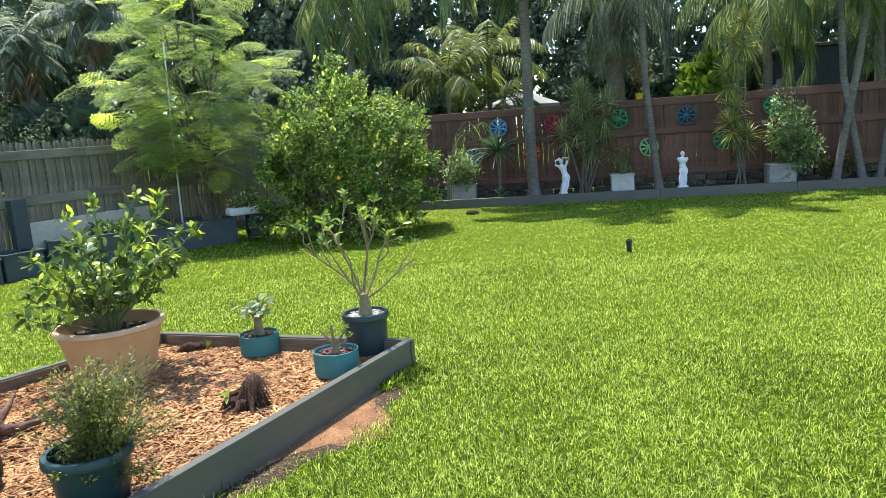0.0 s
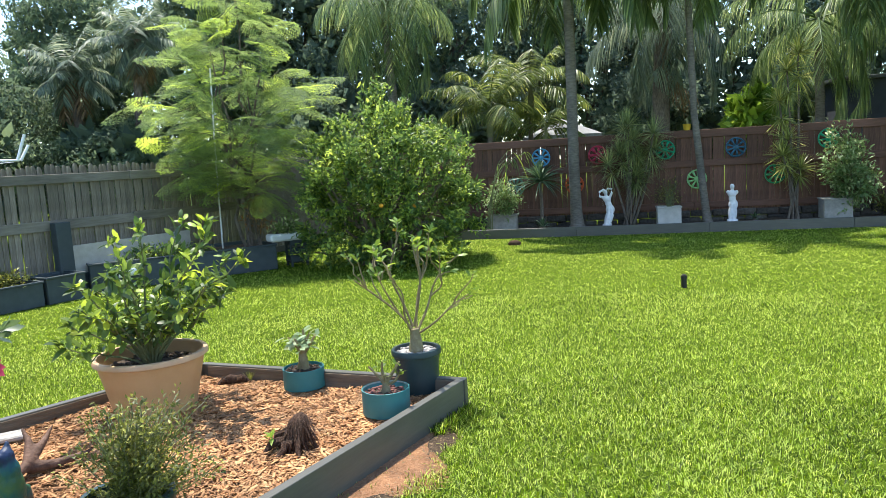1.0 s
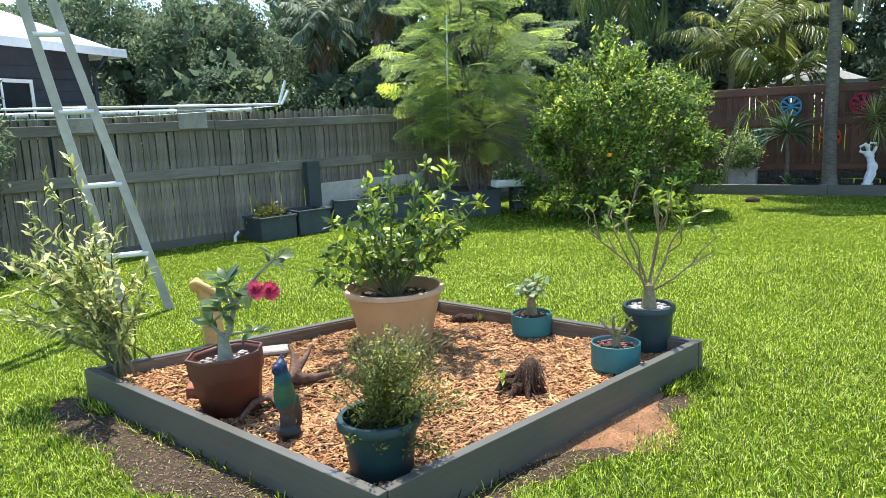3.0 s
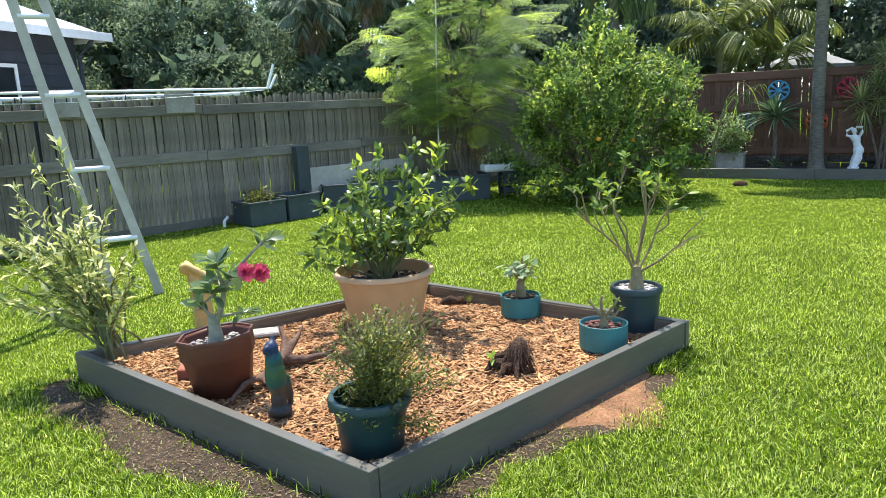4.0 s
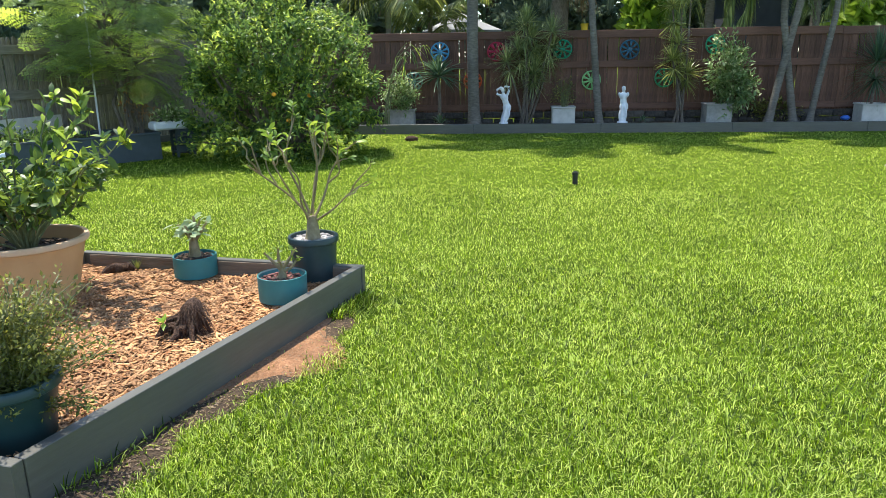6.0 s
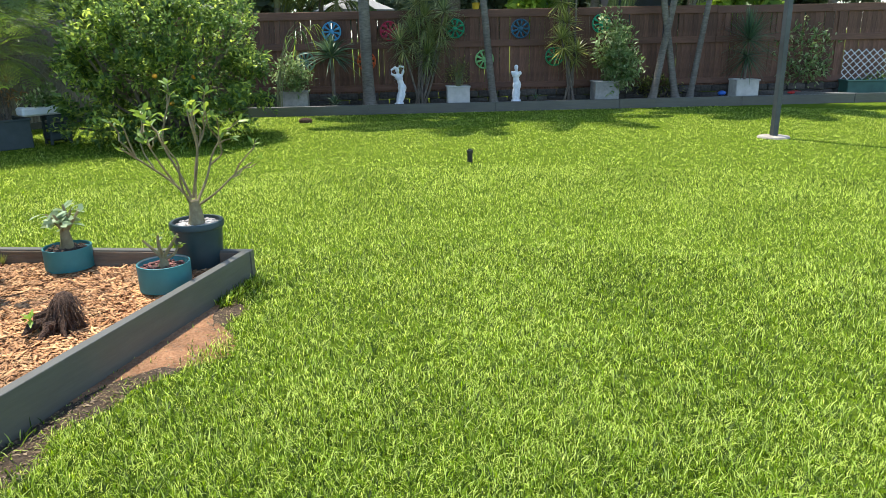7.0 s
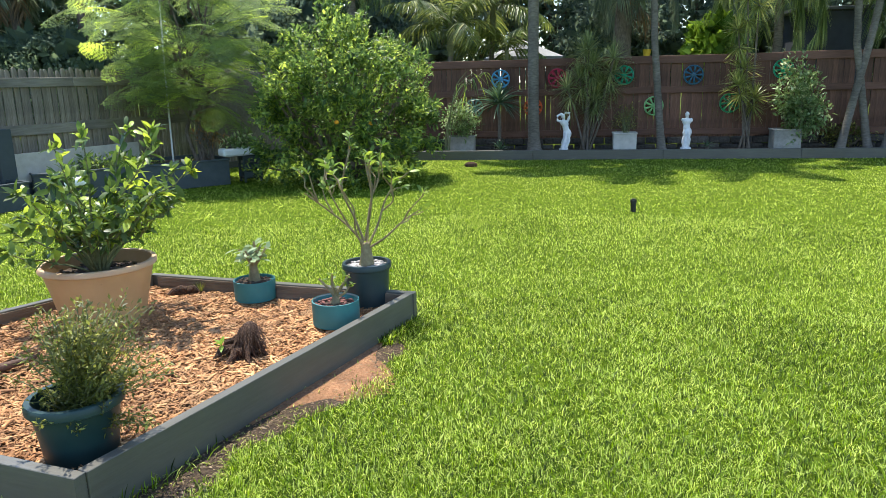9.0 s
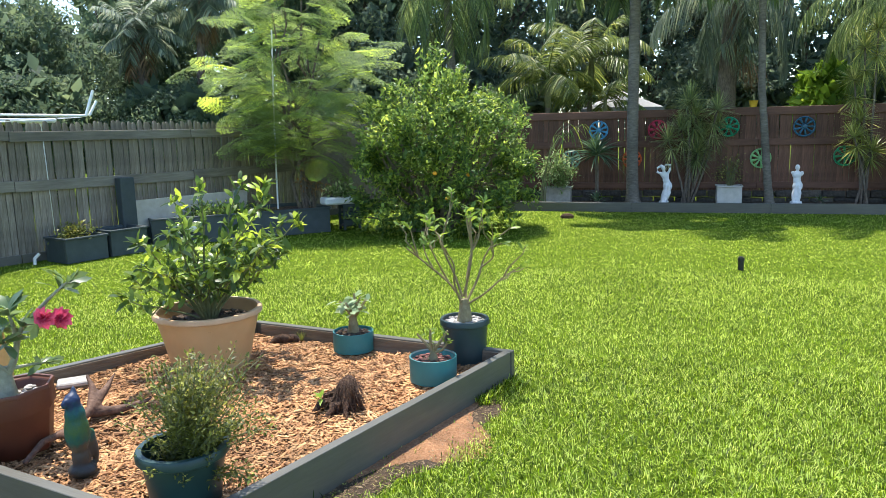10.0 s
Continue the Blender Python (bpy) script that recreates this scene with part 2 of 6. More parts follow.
F_PALM = foliage("palm_leaflets", (0.066, 0.112, 0.048), (0.19, 0.265, 0.095), (0.40, 0.46, 0.19), 0.46, 0.42, 0.8)
F_ARECA = foliage("yellow_green_palm", (0.055, 0.088, 0.026), (0.145, 0.195, 0.05), (0.34, 0.37, 0.10), 0.44, 0.42, 0.8)
F_DRAC = foliage("dracaena_leaves", (0.10, 0.145, 0.06), (0.31, 0.36, 0.14), (0.55, 0.54, 0.24), 0.35, 0.42, 2.0)
# Yellower F_DRAC, with the sun on the tall heads put into its colour.
F_DRACY = foliage("sunlit_yellowish_dracaena", (0.13, 0.16, 0.05), (0.36, 0.39, 0.11), (0.66, 0.64, 0.22), 0.45, 0.42, 2.0)
# F_DARK and F_MANGO lean blue: distance haze put into the leaf colour.
F_DARK = foliage("hazy_dark_tree_leaves", (0.062, 0.094, 0.078), (0.150, 0.200, 0.125), (0.27, 0.32, 0.16), 0.46, 0.6, 0.35, 0.12)
F_MANGO = foliage("hazy_dense_tree_leaves", (0.060, 0.094, 0.066), (0.135, 0.188, 0.098), (0.22, 0.275, 0.13), 0.48, 0.6, 0.4, 0.15)
F_CREAM = foliage("cream_edged_leaves", (0.065, 0.125, 0.035), (0.24, 0.33, 0.12), (0.52, 0.55, 0.30), 0.33, 0.45, 3.0)
F_BRIGHT = foliage("sunlit_tree_leaves", (0.07, 0.15, 0.02), (0.26, 0.40, 0.05), (0.44, 0.56, 0.08), 0.42, 0.45, 0.5)


# ---- mesh tools ----
def mesh_of(name, V, F, material, smooth=False):
    """A mesh from an array of points and an array (or list of arrays) of equal-sided faces."""
    me = bpy.data.meshes.new(name)
    V = np.asarray(V, np.float32).reshape(-1, 3)
    groups = F if isinstance(F, list) else [F]
    groups = [np.asarray(g, np.int32) for g in groups if len(g)]
    loops = np.concatenate([g.ravel() for g in groups])
    sizes = np.concatenate([np.full(len(g), g.shape[1], np.int32) for g in groups])
    starts = np.concatenate(([0], np.cumsum(sizes)[:-1])).astype(np.int32)
    me.vertices.add(len(V)), me.loops.add(len(loops)), me.polygons.add(len(sizes))
    me.vertices.foreach_set("co", V.ravel())
    me.loops.foreach_set("vertex_index", loops)
    me.polygons.foreach_set("loop_start", starts)
    me.update(calc_edges=True)
    me.validate()
    if smooth:
        me.polygons.foreach_set("use_smooth", np.ones(len(sizes), bool))
        if len(sizes) < 4000:
            me.set_sharp_from_angle(angle=radians(38))
    me.materials.append(material)
    return me


def part(name, data, material, parent=None, label="", smooth=False):
    """One mesh object, under a thing or a part. data: a bmesh, a mesh, or points and faces."""
    if isinstance(data, bmesh.types.BMesh):
        me = bpy.data.meshes.new(name)
        data.to_mesh(me)
        data.free()
        me.materials.append(material)
        if smooth:
            me.polygons.foreach_set("use_smooth", np.ones(len(me.polygons), bool))
    elif isinstance(data, bpy.types.Mesh):
        me = data
    else:
        me = mesh_of(name, data[0], data[1], material, smooth)
    ob = new(name, me)
    ob.parent = parent
    if label:
        ob["label"] = label
    return ob


def thing(name, m, label, category, group="", kind=""):
    """An Empty at a thing's base that carries its parts."""
    ob = new(name)
    ob.matrix_world = m
    ob.empty_display_size = 0.1
    return tagged(ob, label, category, group, kind)


def box(sx, sy, sz, x=0, y=0, z=0, bevel=0.004, turn=None):
    """A box with softened edges, centred on x, y and standing from z - sz / 2 to z + sz / 2."""
    bm = bmesh.new()
    bmesh.ops.create_cube(bm, size=1)
    bmesh.ops.scale(bm, vec=(sx, sy, sz), verts=bm.verts)
    if bevel:
        bmesh.ops.bevel(bm, geom=bm.edges[:], offset=bevel, segments=1, affect="EDGES")
    if turn is not None:
        bmesh.ops.transform(bm, matrix=turn, verts=bm.verts)
    bmesh.ops.translate(bm, vec=(x, y, z), verts=bm.verts)
    return bm


def lathe(profile, n=32, squash=1.0):
    """Points and faces of a profile of (radius, z) turned round z; closed at both ends where the radius is 0."""
    k = len(profile)
    a = np.linspace(0, 2 * np.pi, n, endpoint=False)
    V = np.stack([np.stack([r * np.cos(a), r * np.sin(a) * squash, np.full(n, z)], 1) for r, z in profile]).reshape(-1, 3)
    i, j = np.meshgrid(np.arange(k - 1), np.arange(n), indexing="ij")
    i, j = i.ravel(), j.ravel()
    j2 = (j + 1) % n
    return V, np.stack([i * n + j, i * n + j2, (i + 1) * n + j2, (i + 1) * n + j], 1)


def tube(points, radii, n=8, cap=True):
    """Points and faces of a tapering tube along a line of points."""
    P = np.asarray(points, float)
    k = len(P)
    R = np.broadcast_to(np.asarray(radii, float), (k,))
    T = np.gradient(P, axis=0)
    T /= np.linalg.norm(T, axis=1, keepdims=True) + 1e-9
    ref = np.array([0.0, 0, 1]) if abs(T[:, 2]).mean() < 0.8 else np.array([1.0, 0, 0])
    A = np.cross(T, ref)
    A /= np.linalg.norm(A, axis=1, keepdims=True) + 1e-9
    B = np.cross(T, A)
    a = np.linspace(0, 2 * np.pi, n, endpoint=False)
    V = (P[:, None] + R[:, None, None] * (np.cos(a)[None, :, None] * A[:, None] + np.sin(a)[None, :, None] * B[:, None])).reshape(-1, 3)
    i, j = np.meshgrid(np.arange(k - 1), np.arange(n), indexing="ij")
    i, j = i.ravel(), j.ravel()
    j2 = (j + 1) % n
    F = [np.stack([i * n + j, (i + 1) * n + j, (i + 1) * n + j2, i * n + j2], 1)]
    if cap:
        V = np.concatenate([V, P[:1], P[-1:]])
        q = np.arange(n)
        q2 = (q + 1) % n
        F.append(np.concatenate([np.stack([np.full(n, k * n), q, q2], 1), np.stack([np.full(n, k * n + 1), (k - 1) * n + q2, (k - 1) * n + q], 1)]))
    return V, F


def joined(pieces):
    """Several (points, faces) as one."""
    Vs, tri, quad, at = [], [], [], 0
    for V, F in pieces:
        for g in F if isinstance(F, list) else [F]:
            if len(g):
                (tri if np.shape(g)[1] == 3 else quad).append(np.asarray(g) + at)
        Vs.append(np.asarray(V, np.float32).reshape(-1, 3))
        at += len(Vs[-1])
    return np.concatenate(Vs), [np.concatenate(g) for g in (tri, quad) if g]


def unit(A):
    return A / (np.linalg.norm(A, axis=-1, keepdims=True) + 1e-9)


def leaves(P, D, N, L, W, curl=0.15, fold=0.22, wide=0.45):
    """Leaves as two folded halves each: base P, way D, upper side N, length L, width W."""
    P, D = np.asarray(P, float), unit(np.asarray(D, float))
    L, W = np.broadcast_to(np.asarray(L, float), (len(P),))[:, None], np.broadcast_to(np.asarray(W, float), (len(P),))[:, None]
    S = unit(np.cross(D, N))
    U = np.cross(S, D)
    mid = P + D * L * wide
    V = np.stack([P, mid + S * W / 2 + U * W * fold, mid - S * W / 2 + U * W * fold, P + D * L - U * L * curl, mid - U * L * curl * 0.1], 1)
    b = 5 * np.arange(len(P))[:, None]
    F = np.concatenate([b + [0, 1, 4], b + [1, 3, 4], b + [0, 4, 2], b + [4, 3, 2]])
    return V.reshape(-1, 3), F


def round_leaves(P, D, N, L, W, curl=0.15, fold=0.12, blunt=0.5):
    """Rounder leaves for plants seen close: blunt = 0 widest near the base, 1 near the tip."""
    P, D = np.asarray(P, float), unit(np.asarray(D, float))
    L, W = np.broadcast_to(np.asarray(L, float), (len(P),))[:, None], np.broadcast_to(np.asarray(W, float), (len(P),))[:, None]
    S = unit(np.cross(D, N))
    U = np.cross(S, D)
    c1, c2 = P + D * L * 0.30 + U * L * 0.02, P + D * L * 0.70 - U * L * curl * 0.4
    w1, w2 = W * (0.5 - 0.16 * blunt), W * (0.33 + 0.17 * blunt)
    V = np.stack([P, c1 + S * w1 + U * w1 * fold, c1, c1 - S * w1 + U * w1 * fold, c2 + S * w2 + U * w2 * fold, c2, c2 - S * w2 + U * w2 * fold, P + D * L - U * L * curl], 1)
    b = 8 * np.arange(len(P))[:, None]
    F = np.concatenate([b + q for q in ([0, 1, 2], [0, 2, 3], [1, 4, 5], [1, 5, 2], [2, 5, 6], [2, 6, 3], [4, 7, 5], [5, 7, 6])])
    return V.reshape(-1, 3), F


def quick_leaves(P, D, N, L, W, curl=0.15):
    """Cheaper leaves for far crowns: one kite each."""
    P, D = np.asarray(P, float), unit(np.asarray(D, float))
    L, W = np.broadcast_to(np.asarray(L, float), (len(P),))[:, None], np.broadcast_to(np.asarray(W, float), (len(P),))[:, None]
    S = unit(np.cross(D, N))
    U = np.cross(S, D)
    mid = P + D * L * 0.45
    V = np.stack([P, mid + S * W / 2, P + D * L - U * L * curl, mid - S * W / 2], 1)
    b = 4 * np.arange(len(P))[:, None]
    return V.reshape(-1, 3), np.concatenate([b + [0, 1, 2], b + [0, 2, 3]])


def straps(P, D, L, W, bend, steps=4, roll=None, rng=None):
    """Long narrow leaves that bend down under their weight."""
    P, D = np.asarray(P, float), unit(np.asarray(D, float))
    n = len(P)
    L, W, bend = (np.broadcast_to(np.asarray(q, float), (n,)) for q in (L, W, bend))
    up = np.tile([0.0, 0, 1], (n, 1))
    S = np.cross(D, up)
    S = unit(np.where(np.linalg.norm(S, axis=1, keepdims=True) < 1e-3, [[1.0, 0, 0]], S))
    if roll is not None:
        U = np.cross(S, D)
        S = S * np.cos(roll)[:, None] + U * np.sin(roll)[:, None]
    rows = []
    for i in range(steps + 1):
        t = i / steps
        c = P + D * (L * t)[:, None] - up * (bend * L * t * t)[:, None]
        w = W * (0.55 + 0.45 * min(1, t * 4)) * (1 - t**2.2) * 0.5 + 0.0004
        rows += [c + S * w[:, None], c - S * w[:, None]]
    V = np.stack(rows, 1)
    k = 2 * (steps + 1)
    b = k * np.arange(n)[:, None]
    F = np.concatenate([b + [2 * i, 2 * i + 1, 2 * i + 3, 2 * i + 2] for i in range(steps)])
    return V.reshape(-1, 3), F


def sphere_dirs(rng, n):
    return unit(rng.normal(size=(n, 3)))


def blob(pieces, voxel, name, material, smooth=True):
    """Joins tubes and lumps into one closed skin."""
    V, F = joined(pieces)
    me = mesh_of(name, V, F, material, smooth)
    ob = new(name, me)
    r = ob.modifiers.new("skin", "REMESH")
    r.mode, r.voxel_size, r.use_smooth_shade = "VOXEL", voxel, True
    s = ob.modifiers.new("soft", "SMOOTH")
    s.iterations, s.factor = 3, 0.5
    return ob


def lump(x, y, z, rx, ry, rz, n=14):
    """An ellipsoid."""
    prof = [(math.sin(a), -math.cos(a)) for a in np.linspace(0.05, math.pi - 0.05, 9)]
    V, F = lathe(prof, n)
    q = np.arange(n)
    k = len(prof)
    V = np.concatenate([V * [rx, ry, rz], [[0, 0, -rz], [0, 0, rz]]]) + [x, y, z]
    F = [F, np.concatenate([np.stack([np.full(n, k * n), (q + 1) % n, q], 1), np.stack([np.full(n, k * n + 1), (k - 1) * n + q, (k - 1) * n + (q + 1) % n], 1)])]
    return V, F


# ---- plan ----
A_LEFT, A_BACK, A_KERB = radians(59), radians(-14), radians(-14.2)
D_LEFT, D_BACK, D_KERB = (Vector((math.cos(a), math.sin(a), 0)) for a in (A_LEFT, A_BACK, A_KERB))
O_LEFT, O_BACK, O_KERB = Vector((-6.45, 7.88, 0)), Vector((1.3, 14.9, 0)), Vector((1.27, 13.68, 0))
N_LEFT, N_BACK = Vector((D_LEFT.y, -D_LEFT.x, 0)), Vector((D_BACK.y, -D_BACK.x, 0))


def left(s, off=0.0, z=0.0):
    """A place s metres along the grey fence, off metres into the yard."""
    return O_LEFT + D_LEFT * s + N_LEFT * off + Vector((0, 0, z))


def back(s, off=0.0, z=0.0):
    """A place s metres along the red fence, off metres into the yard."""
    return O_BACK + D_BACK * s + N_BACK * off + Vector((0, 0, z))


def on(v, a=0.0):
    return Matrix.Translation(v) @ Matrix.Rotation(a, 4, "Z")


cross = D_LEFT.x * D_BACK.y - D_LEFT.y * D_BACK.x
gap = O_BACK - O_LEFT
S_LEFT_END = (gap.x * D_BACK.y - gap.y * D_BACK.x) / cross
S_BACK_START = (left(S_LEFT_END) - O_BACK).dot(D_BACK)
BED_L, BED_F, BED_R, BED_B = (np.array(p) for p in ((-3.345, 3.105), (-1.106, 2.094), (0.160, 4.165), (-1.705, 4.94)))
MULCH_Z, SOIL_Z = 0.12, 0.10


def kerb_y(x):
    return 13.68 + (x - 1.27) * math.tan(A_KERB)


def side(p, a, b):
    """How far p lies to the right of the line from a to b."""
    d = (b - a) / np.linalg.norm(b - a)
    return (p[..., 0] - a[0]) * d[1] - (p[..., 1] - a[1]) * d[0], (p[..., 0] - a[0]) * d[0] + (p[..., 1] - a[1]) * d[1]


# ---- ground ----
bm = bmesh.new()
bmesh.ops.create_grid(bm, x_segments=60, y_segments=60, size=400)
part("ground", bm, M_GROUND)
tagged(bpy.data.objects["ground"], "level mown lawn ground of the back yard", "ground", kind="structure")


def dirt_width(s):
    """Width of the bare strip beside the bed's right board, s metres from its front corner."""
    w = 0.10 + 0.05 * np.sin(7 * s + 1) + 0.03 * np.sin(17 * s)
    return w + 0.24 * np.exp(-(((s - 1.42) / 0.36) ** 2)) + 0.15 * np.exp(-(((s - 0.35) / 0.40) ** 2))


def dirt_width_front(s):
    """Width of the bare strip beside the bed's front board, s metres from its left corner."""
    return 0.20 + 0.16 * np.exp(-(((s - 1.0) / 0.8) ** 2)) + 0.05 * np.sin(6 * s) + 0.025 * np.sin(19 * s + 2)


def strip(a, b, s0, s1, width, name, material, label, z=0.005):
    d = (b - a) / np.linalg.norm(b - a)
    n = np.array([d[1], -d[0]])
    s = np.linspace(s0, s1, 60)
    t = np.linspace(-0.03, 1.12, 10)
    w = width(s)
    P = a[None, None] + d * s[:, None, None] + n * (w[:, None] * t[None])[..., None]
    r = np.random.default_rng(5)
    z = np.where(t < 0.7, z + 0.004, z - 0.012 * (t - 0.7) / 0.42)[None] + r.normal(0, 0.0015, (60, 10))
    V = np.concatenate([P, z[..., None]], 2).reshape(-1, 3)
    i, j = np.meshgrid(np.arange(59), np.arange(9), indexing="ij")
    i, j = i.ravel(), j.ravel()
    F = np.stack([i * 10 + j, (i + 1) * 10 + j, (i + 1) * 10 + j + 1, i * 10 + j + 1], 1)
    return tagged(part(name, (V, F), material, smooth=True), label, "bare soil", kind="structure")


strip(BED_F, BED_R, -0.1, 2.45, dirt_width, "bare_soil", M_DIRT, "dark bare soil along the raised bed")
strip(BED_F, BED_R, 0.85, 1.98, lambda s: 0.02 + 0.36 * np.exp(-(((s - 1.45) / 0.30) ** 2)), "sand_patch", M_SAND, "orange sandy bare patch beside the raised bed", 0.010)
strip(BED_L, BED_F, -0.15, 2.5, dirt_width_front, "bare_soil", M_DIRT, "dark bare soil strewn with bark beside the raised bed")


# litter on the bare soil
def litter(a, b, s0, s1, width, n, seed):
    r = np.random.default_rng(seed)
    d = (b - a) / np.linalg.norm(b - a)
    nn = np.array([d[1], -d[0]])
    s = r.uniform(s0, s1, n)
    p = a + d * s[:, None] + nn * (width(s) * r.uniform(0.02, 1.05, n))[:, None]
    D = sphere_dirs(r, n) * [1, 1, 0.15]
    return quick_leaves(np.c_[p, r.uniform(0.010, 0.018, n)], D, np.c_[r.normal(0, 0.2, (n, 2)), np.ones(n)], r.lognormal(-4.2, 0.45, n).clip(0.006, 0.045), r.uniform(0.003, 0.009, n), 0.1)


tagged(part("leaf_litter", joined([litter(BED_F, BED_R, 0, 2.4, dirt_width, 1600, 1), litter(BED_L, BED_F, 0, 2.45, dirt_width_front, 2400, 2)]), M_DEADLEAF),
       "dry bark scraps and dead leaves on bare soil", "leaf litter", kind="stuff")


# ---- raised bed ----
def board_between(p, q, z0, z1, thick, name, material, parent, inset, label=""):
    """A board whose outer face runs from p to q."""
    p, q = Vector((*p, 0)), Vector((*q, 0))
    d = (q - p).normalized()
    n = Vector((-d.y, d.x, 0))
    L = (q - p).length - inset
    ob = part(name, box(L, thick, z1 - z0, bevel=0.0025), material, parent, label)
    ob.matrix_world = on((p + d * inset / 2 + q - d * inset / 2) / 2 + n * thick / 2 + Vector((0, 0, (z0 + z1) / 2)), math.atan2(d.y, d.x))
    return ob


bed = thing("garden_bed", on(Vector((-1.5, 3.5, 0))), "square raised garden bed edged with grey painted boards on the lawn", "garden bed")
bpy.context.view_layer.update()


def under(ob, parent):
    """Makes ob a part of parent without moving it."""
    m = ob.matrix_world.copy()
    ob.parent = parent
    ob.matrix_parent_inverse = parent.matrix_world.inverted()
    ob.matrix_basis = m
    return ob


for p, q, ins in ((BED_L, BED_F, 0.0), (BED_F, BED_R, 0.1008), (BED_R, BED_B, 0.0), (BED_B, BED_L, 0.1008)):
    b = board_between(p, q, -0.02, 0.2, 0.05, "board", M_BOARD, None, ins)
    bpy.context.view_layer.update()
    under(b, bed)
# bare inner faces of the two far boards
for p, q in ((BED_R, BED_B), (BED_B, BED_L)):
    d = (q - p) / np.linalg.norm(q - p)
    n = np.array([-d[1], d[0]])
    b = board_between(p + n * 0.050 + d * 0.06, q + n * 0.050 - d * 0.06, 0.06, 0.190, 0.006, "inner_face", M_BOARD_IN, None, 0.01, "bare weathered inner face")
    bpy.context.view_layer.update()
    under(b, bed)


def in_bed(p, margin):
    return np.all([side(p, a, b)[0] < -margin for a, b in ((BED_L, BED_F), (BED_F, BED_R), (BED_R, BED_B), (BED_B, BED_L))], axis=0)


rng = np.random.default_rng(11)
quad = lambda u, v: (1 - u)[..., None] * ((1 - v)[..., None] * BED_F + v[..., None] * BED_R) + u[..., None] * ((1 - v)[..., None] * BED_L + v[..., None] * BED_B)
u, v = np.meshgrid(np.linspace(0.024, 0.976, 50), np.linspace(0.024, 0.976, 50), indexing="ij")
P = quad(u, v)


def mulch_z(p):
    x, y = p[..., 0], p[..., 1]
    return MULCH_Z - 0.016 + 0.012 * np.sin(3.1 * x + 1.7 * y) + 0.009 * np.sin(7 * x - 5 * y + 1)


i, j = np.meshgrid(np.arange(49), np.arange(49), indexing="ij")
i, j = i.ravel(), j.ravel()
tagged(part("mulch_bed", (np.concatenate([P, mulch_z(P)[..., None]], 2).reshape(-1, 3), np.stack([i * 50 + j, i * 50 + j + 1, (i + 1) * 50 + j + 1, (i + 1) * 50 + j], 1)), M_CHIPBED, smooth=True),
       "orange wood chip layer filling the raised bed", "mulch", kind="structure")


def chips(n, seed):
    """Loose wood chips lying at all angles."""
    r = np.random.default_rng(seed)
    uv = r.uniform(0.03, 0.97, (n, 2))
    p = quad(uv[:, 0], uv[:, 1])
    L = r.lognormal(-3.88, 0.55, n).clip(0.007, 0.11)
    W, T = (L * r.uniform(0.18, 0.55, n)).clip(0.004, 0.017), r.uniform(0.0010, 0.0026, n)
    a, tip, rol = r.uniform(0, 2 * np.pi, n), r.normal(0, 0.22, n), r.normal(0, 0.30, n)
    D = np.stack([np.cos(a) * np.cos(tip), np.sin(a) * np.cos(tip), np.sin(tip)], 1)
    S = unit(np.cross(D, [0, 0, 1.0]))
    U = np.cross(S, D)
    S, U = S * np.cos(rol)[:, None] + U * np.sin(rol)[:, None], U * np.cos(rol)[:, None] - S * np.sin(rol)[:, None]
    c = np.c_[p, mulch_z(p) + r.uniform(0.001, 0.018, n)]
    taper = r.uniform(0.4, 1.0, n)
    V = []
    for sz in (-1, 1):
        for sx, sy in ((-1, -1), (1, -1), (1, 1), (-1, 1)):
            w = np.where(sx > 0, taper, 1.0)
            V.append(c + D * (sx * L / 2)[:, None] + S * (sy * W / 2 * w)[:, None] + U * (sz * T / 2)[:, None])
    V = np.stack(V, 1)
    b = 8 * np.arange(n)[:, None]
    return V.reshape(-1, 3), np.concatenate([b + q for q in ([4, 5, 6, 7], [0, 1, 5, 4], [2, 3, 7, 6])])


tagged(part("wood_chips", chips(46000, 3), M_CHIP), "loose orange wood chips spread over the raised bed", "wood chips", kind="stuff")


# ---- grey fence ----
fence_l = thing("grey_fence", on(left(0), A_LEFT), "weathered grey timber paling fence with two rails", "fence")


def paling_mesh(name, w, h, thick, pointed, material):
    """A sawn paling; a narrow clipped top if pointed."""
    bm = bmesh.new()
    prof = [(-w / 2, 0), (w / 2, 0), (w / 2, h - 0.05), (w * 0.30, h - 0.012), (w * 0.1, h), (-w * 0.12, h), (-w * 0.32, h - 0.014), (-w / 2, h - 0.055)] if pointed else \
        [(-w / 2, 0), (w / 2, 0), (w / 2, h - 0.004), (0.1 * w, h), (-w / 2, h - 0.003)]
    f = [bm.verts.new((x, -thick / 2, z)) for x, z in prof]
    b = [bm.verts.new((x, thick / 2, z)) for x, z in prof]
    bm.faces.new(f), bm.faces.new(b[::-1])
    for q in range(len(f)):
        q2 = (q + 1) % len(f)
        bm.faces.new((f[q2], f[q], b[q], b[q2]))
    bmesh.ops.recalc_face_normals(bm, faces=bm.faces)
    me = bpy.data.meshes.new(name)
    bm.to_mesh(me), bm.free()
    me.materials.append(material)
    return me


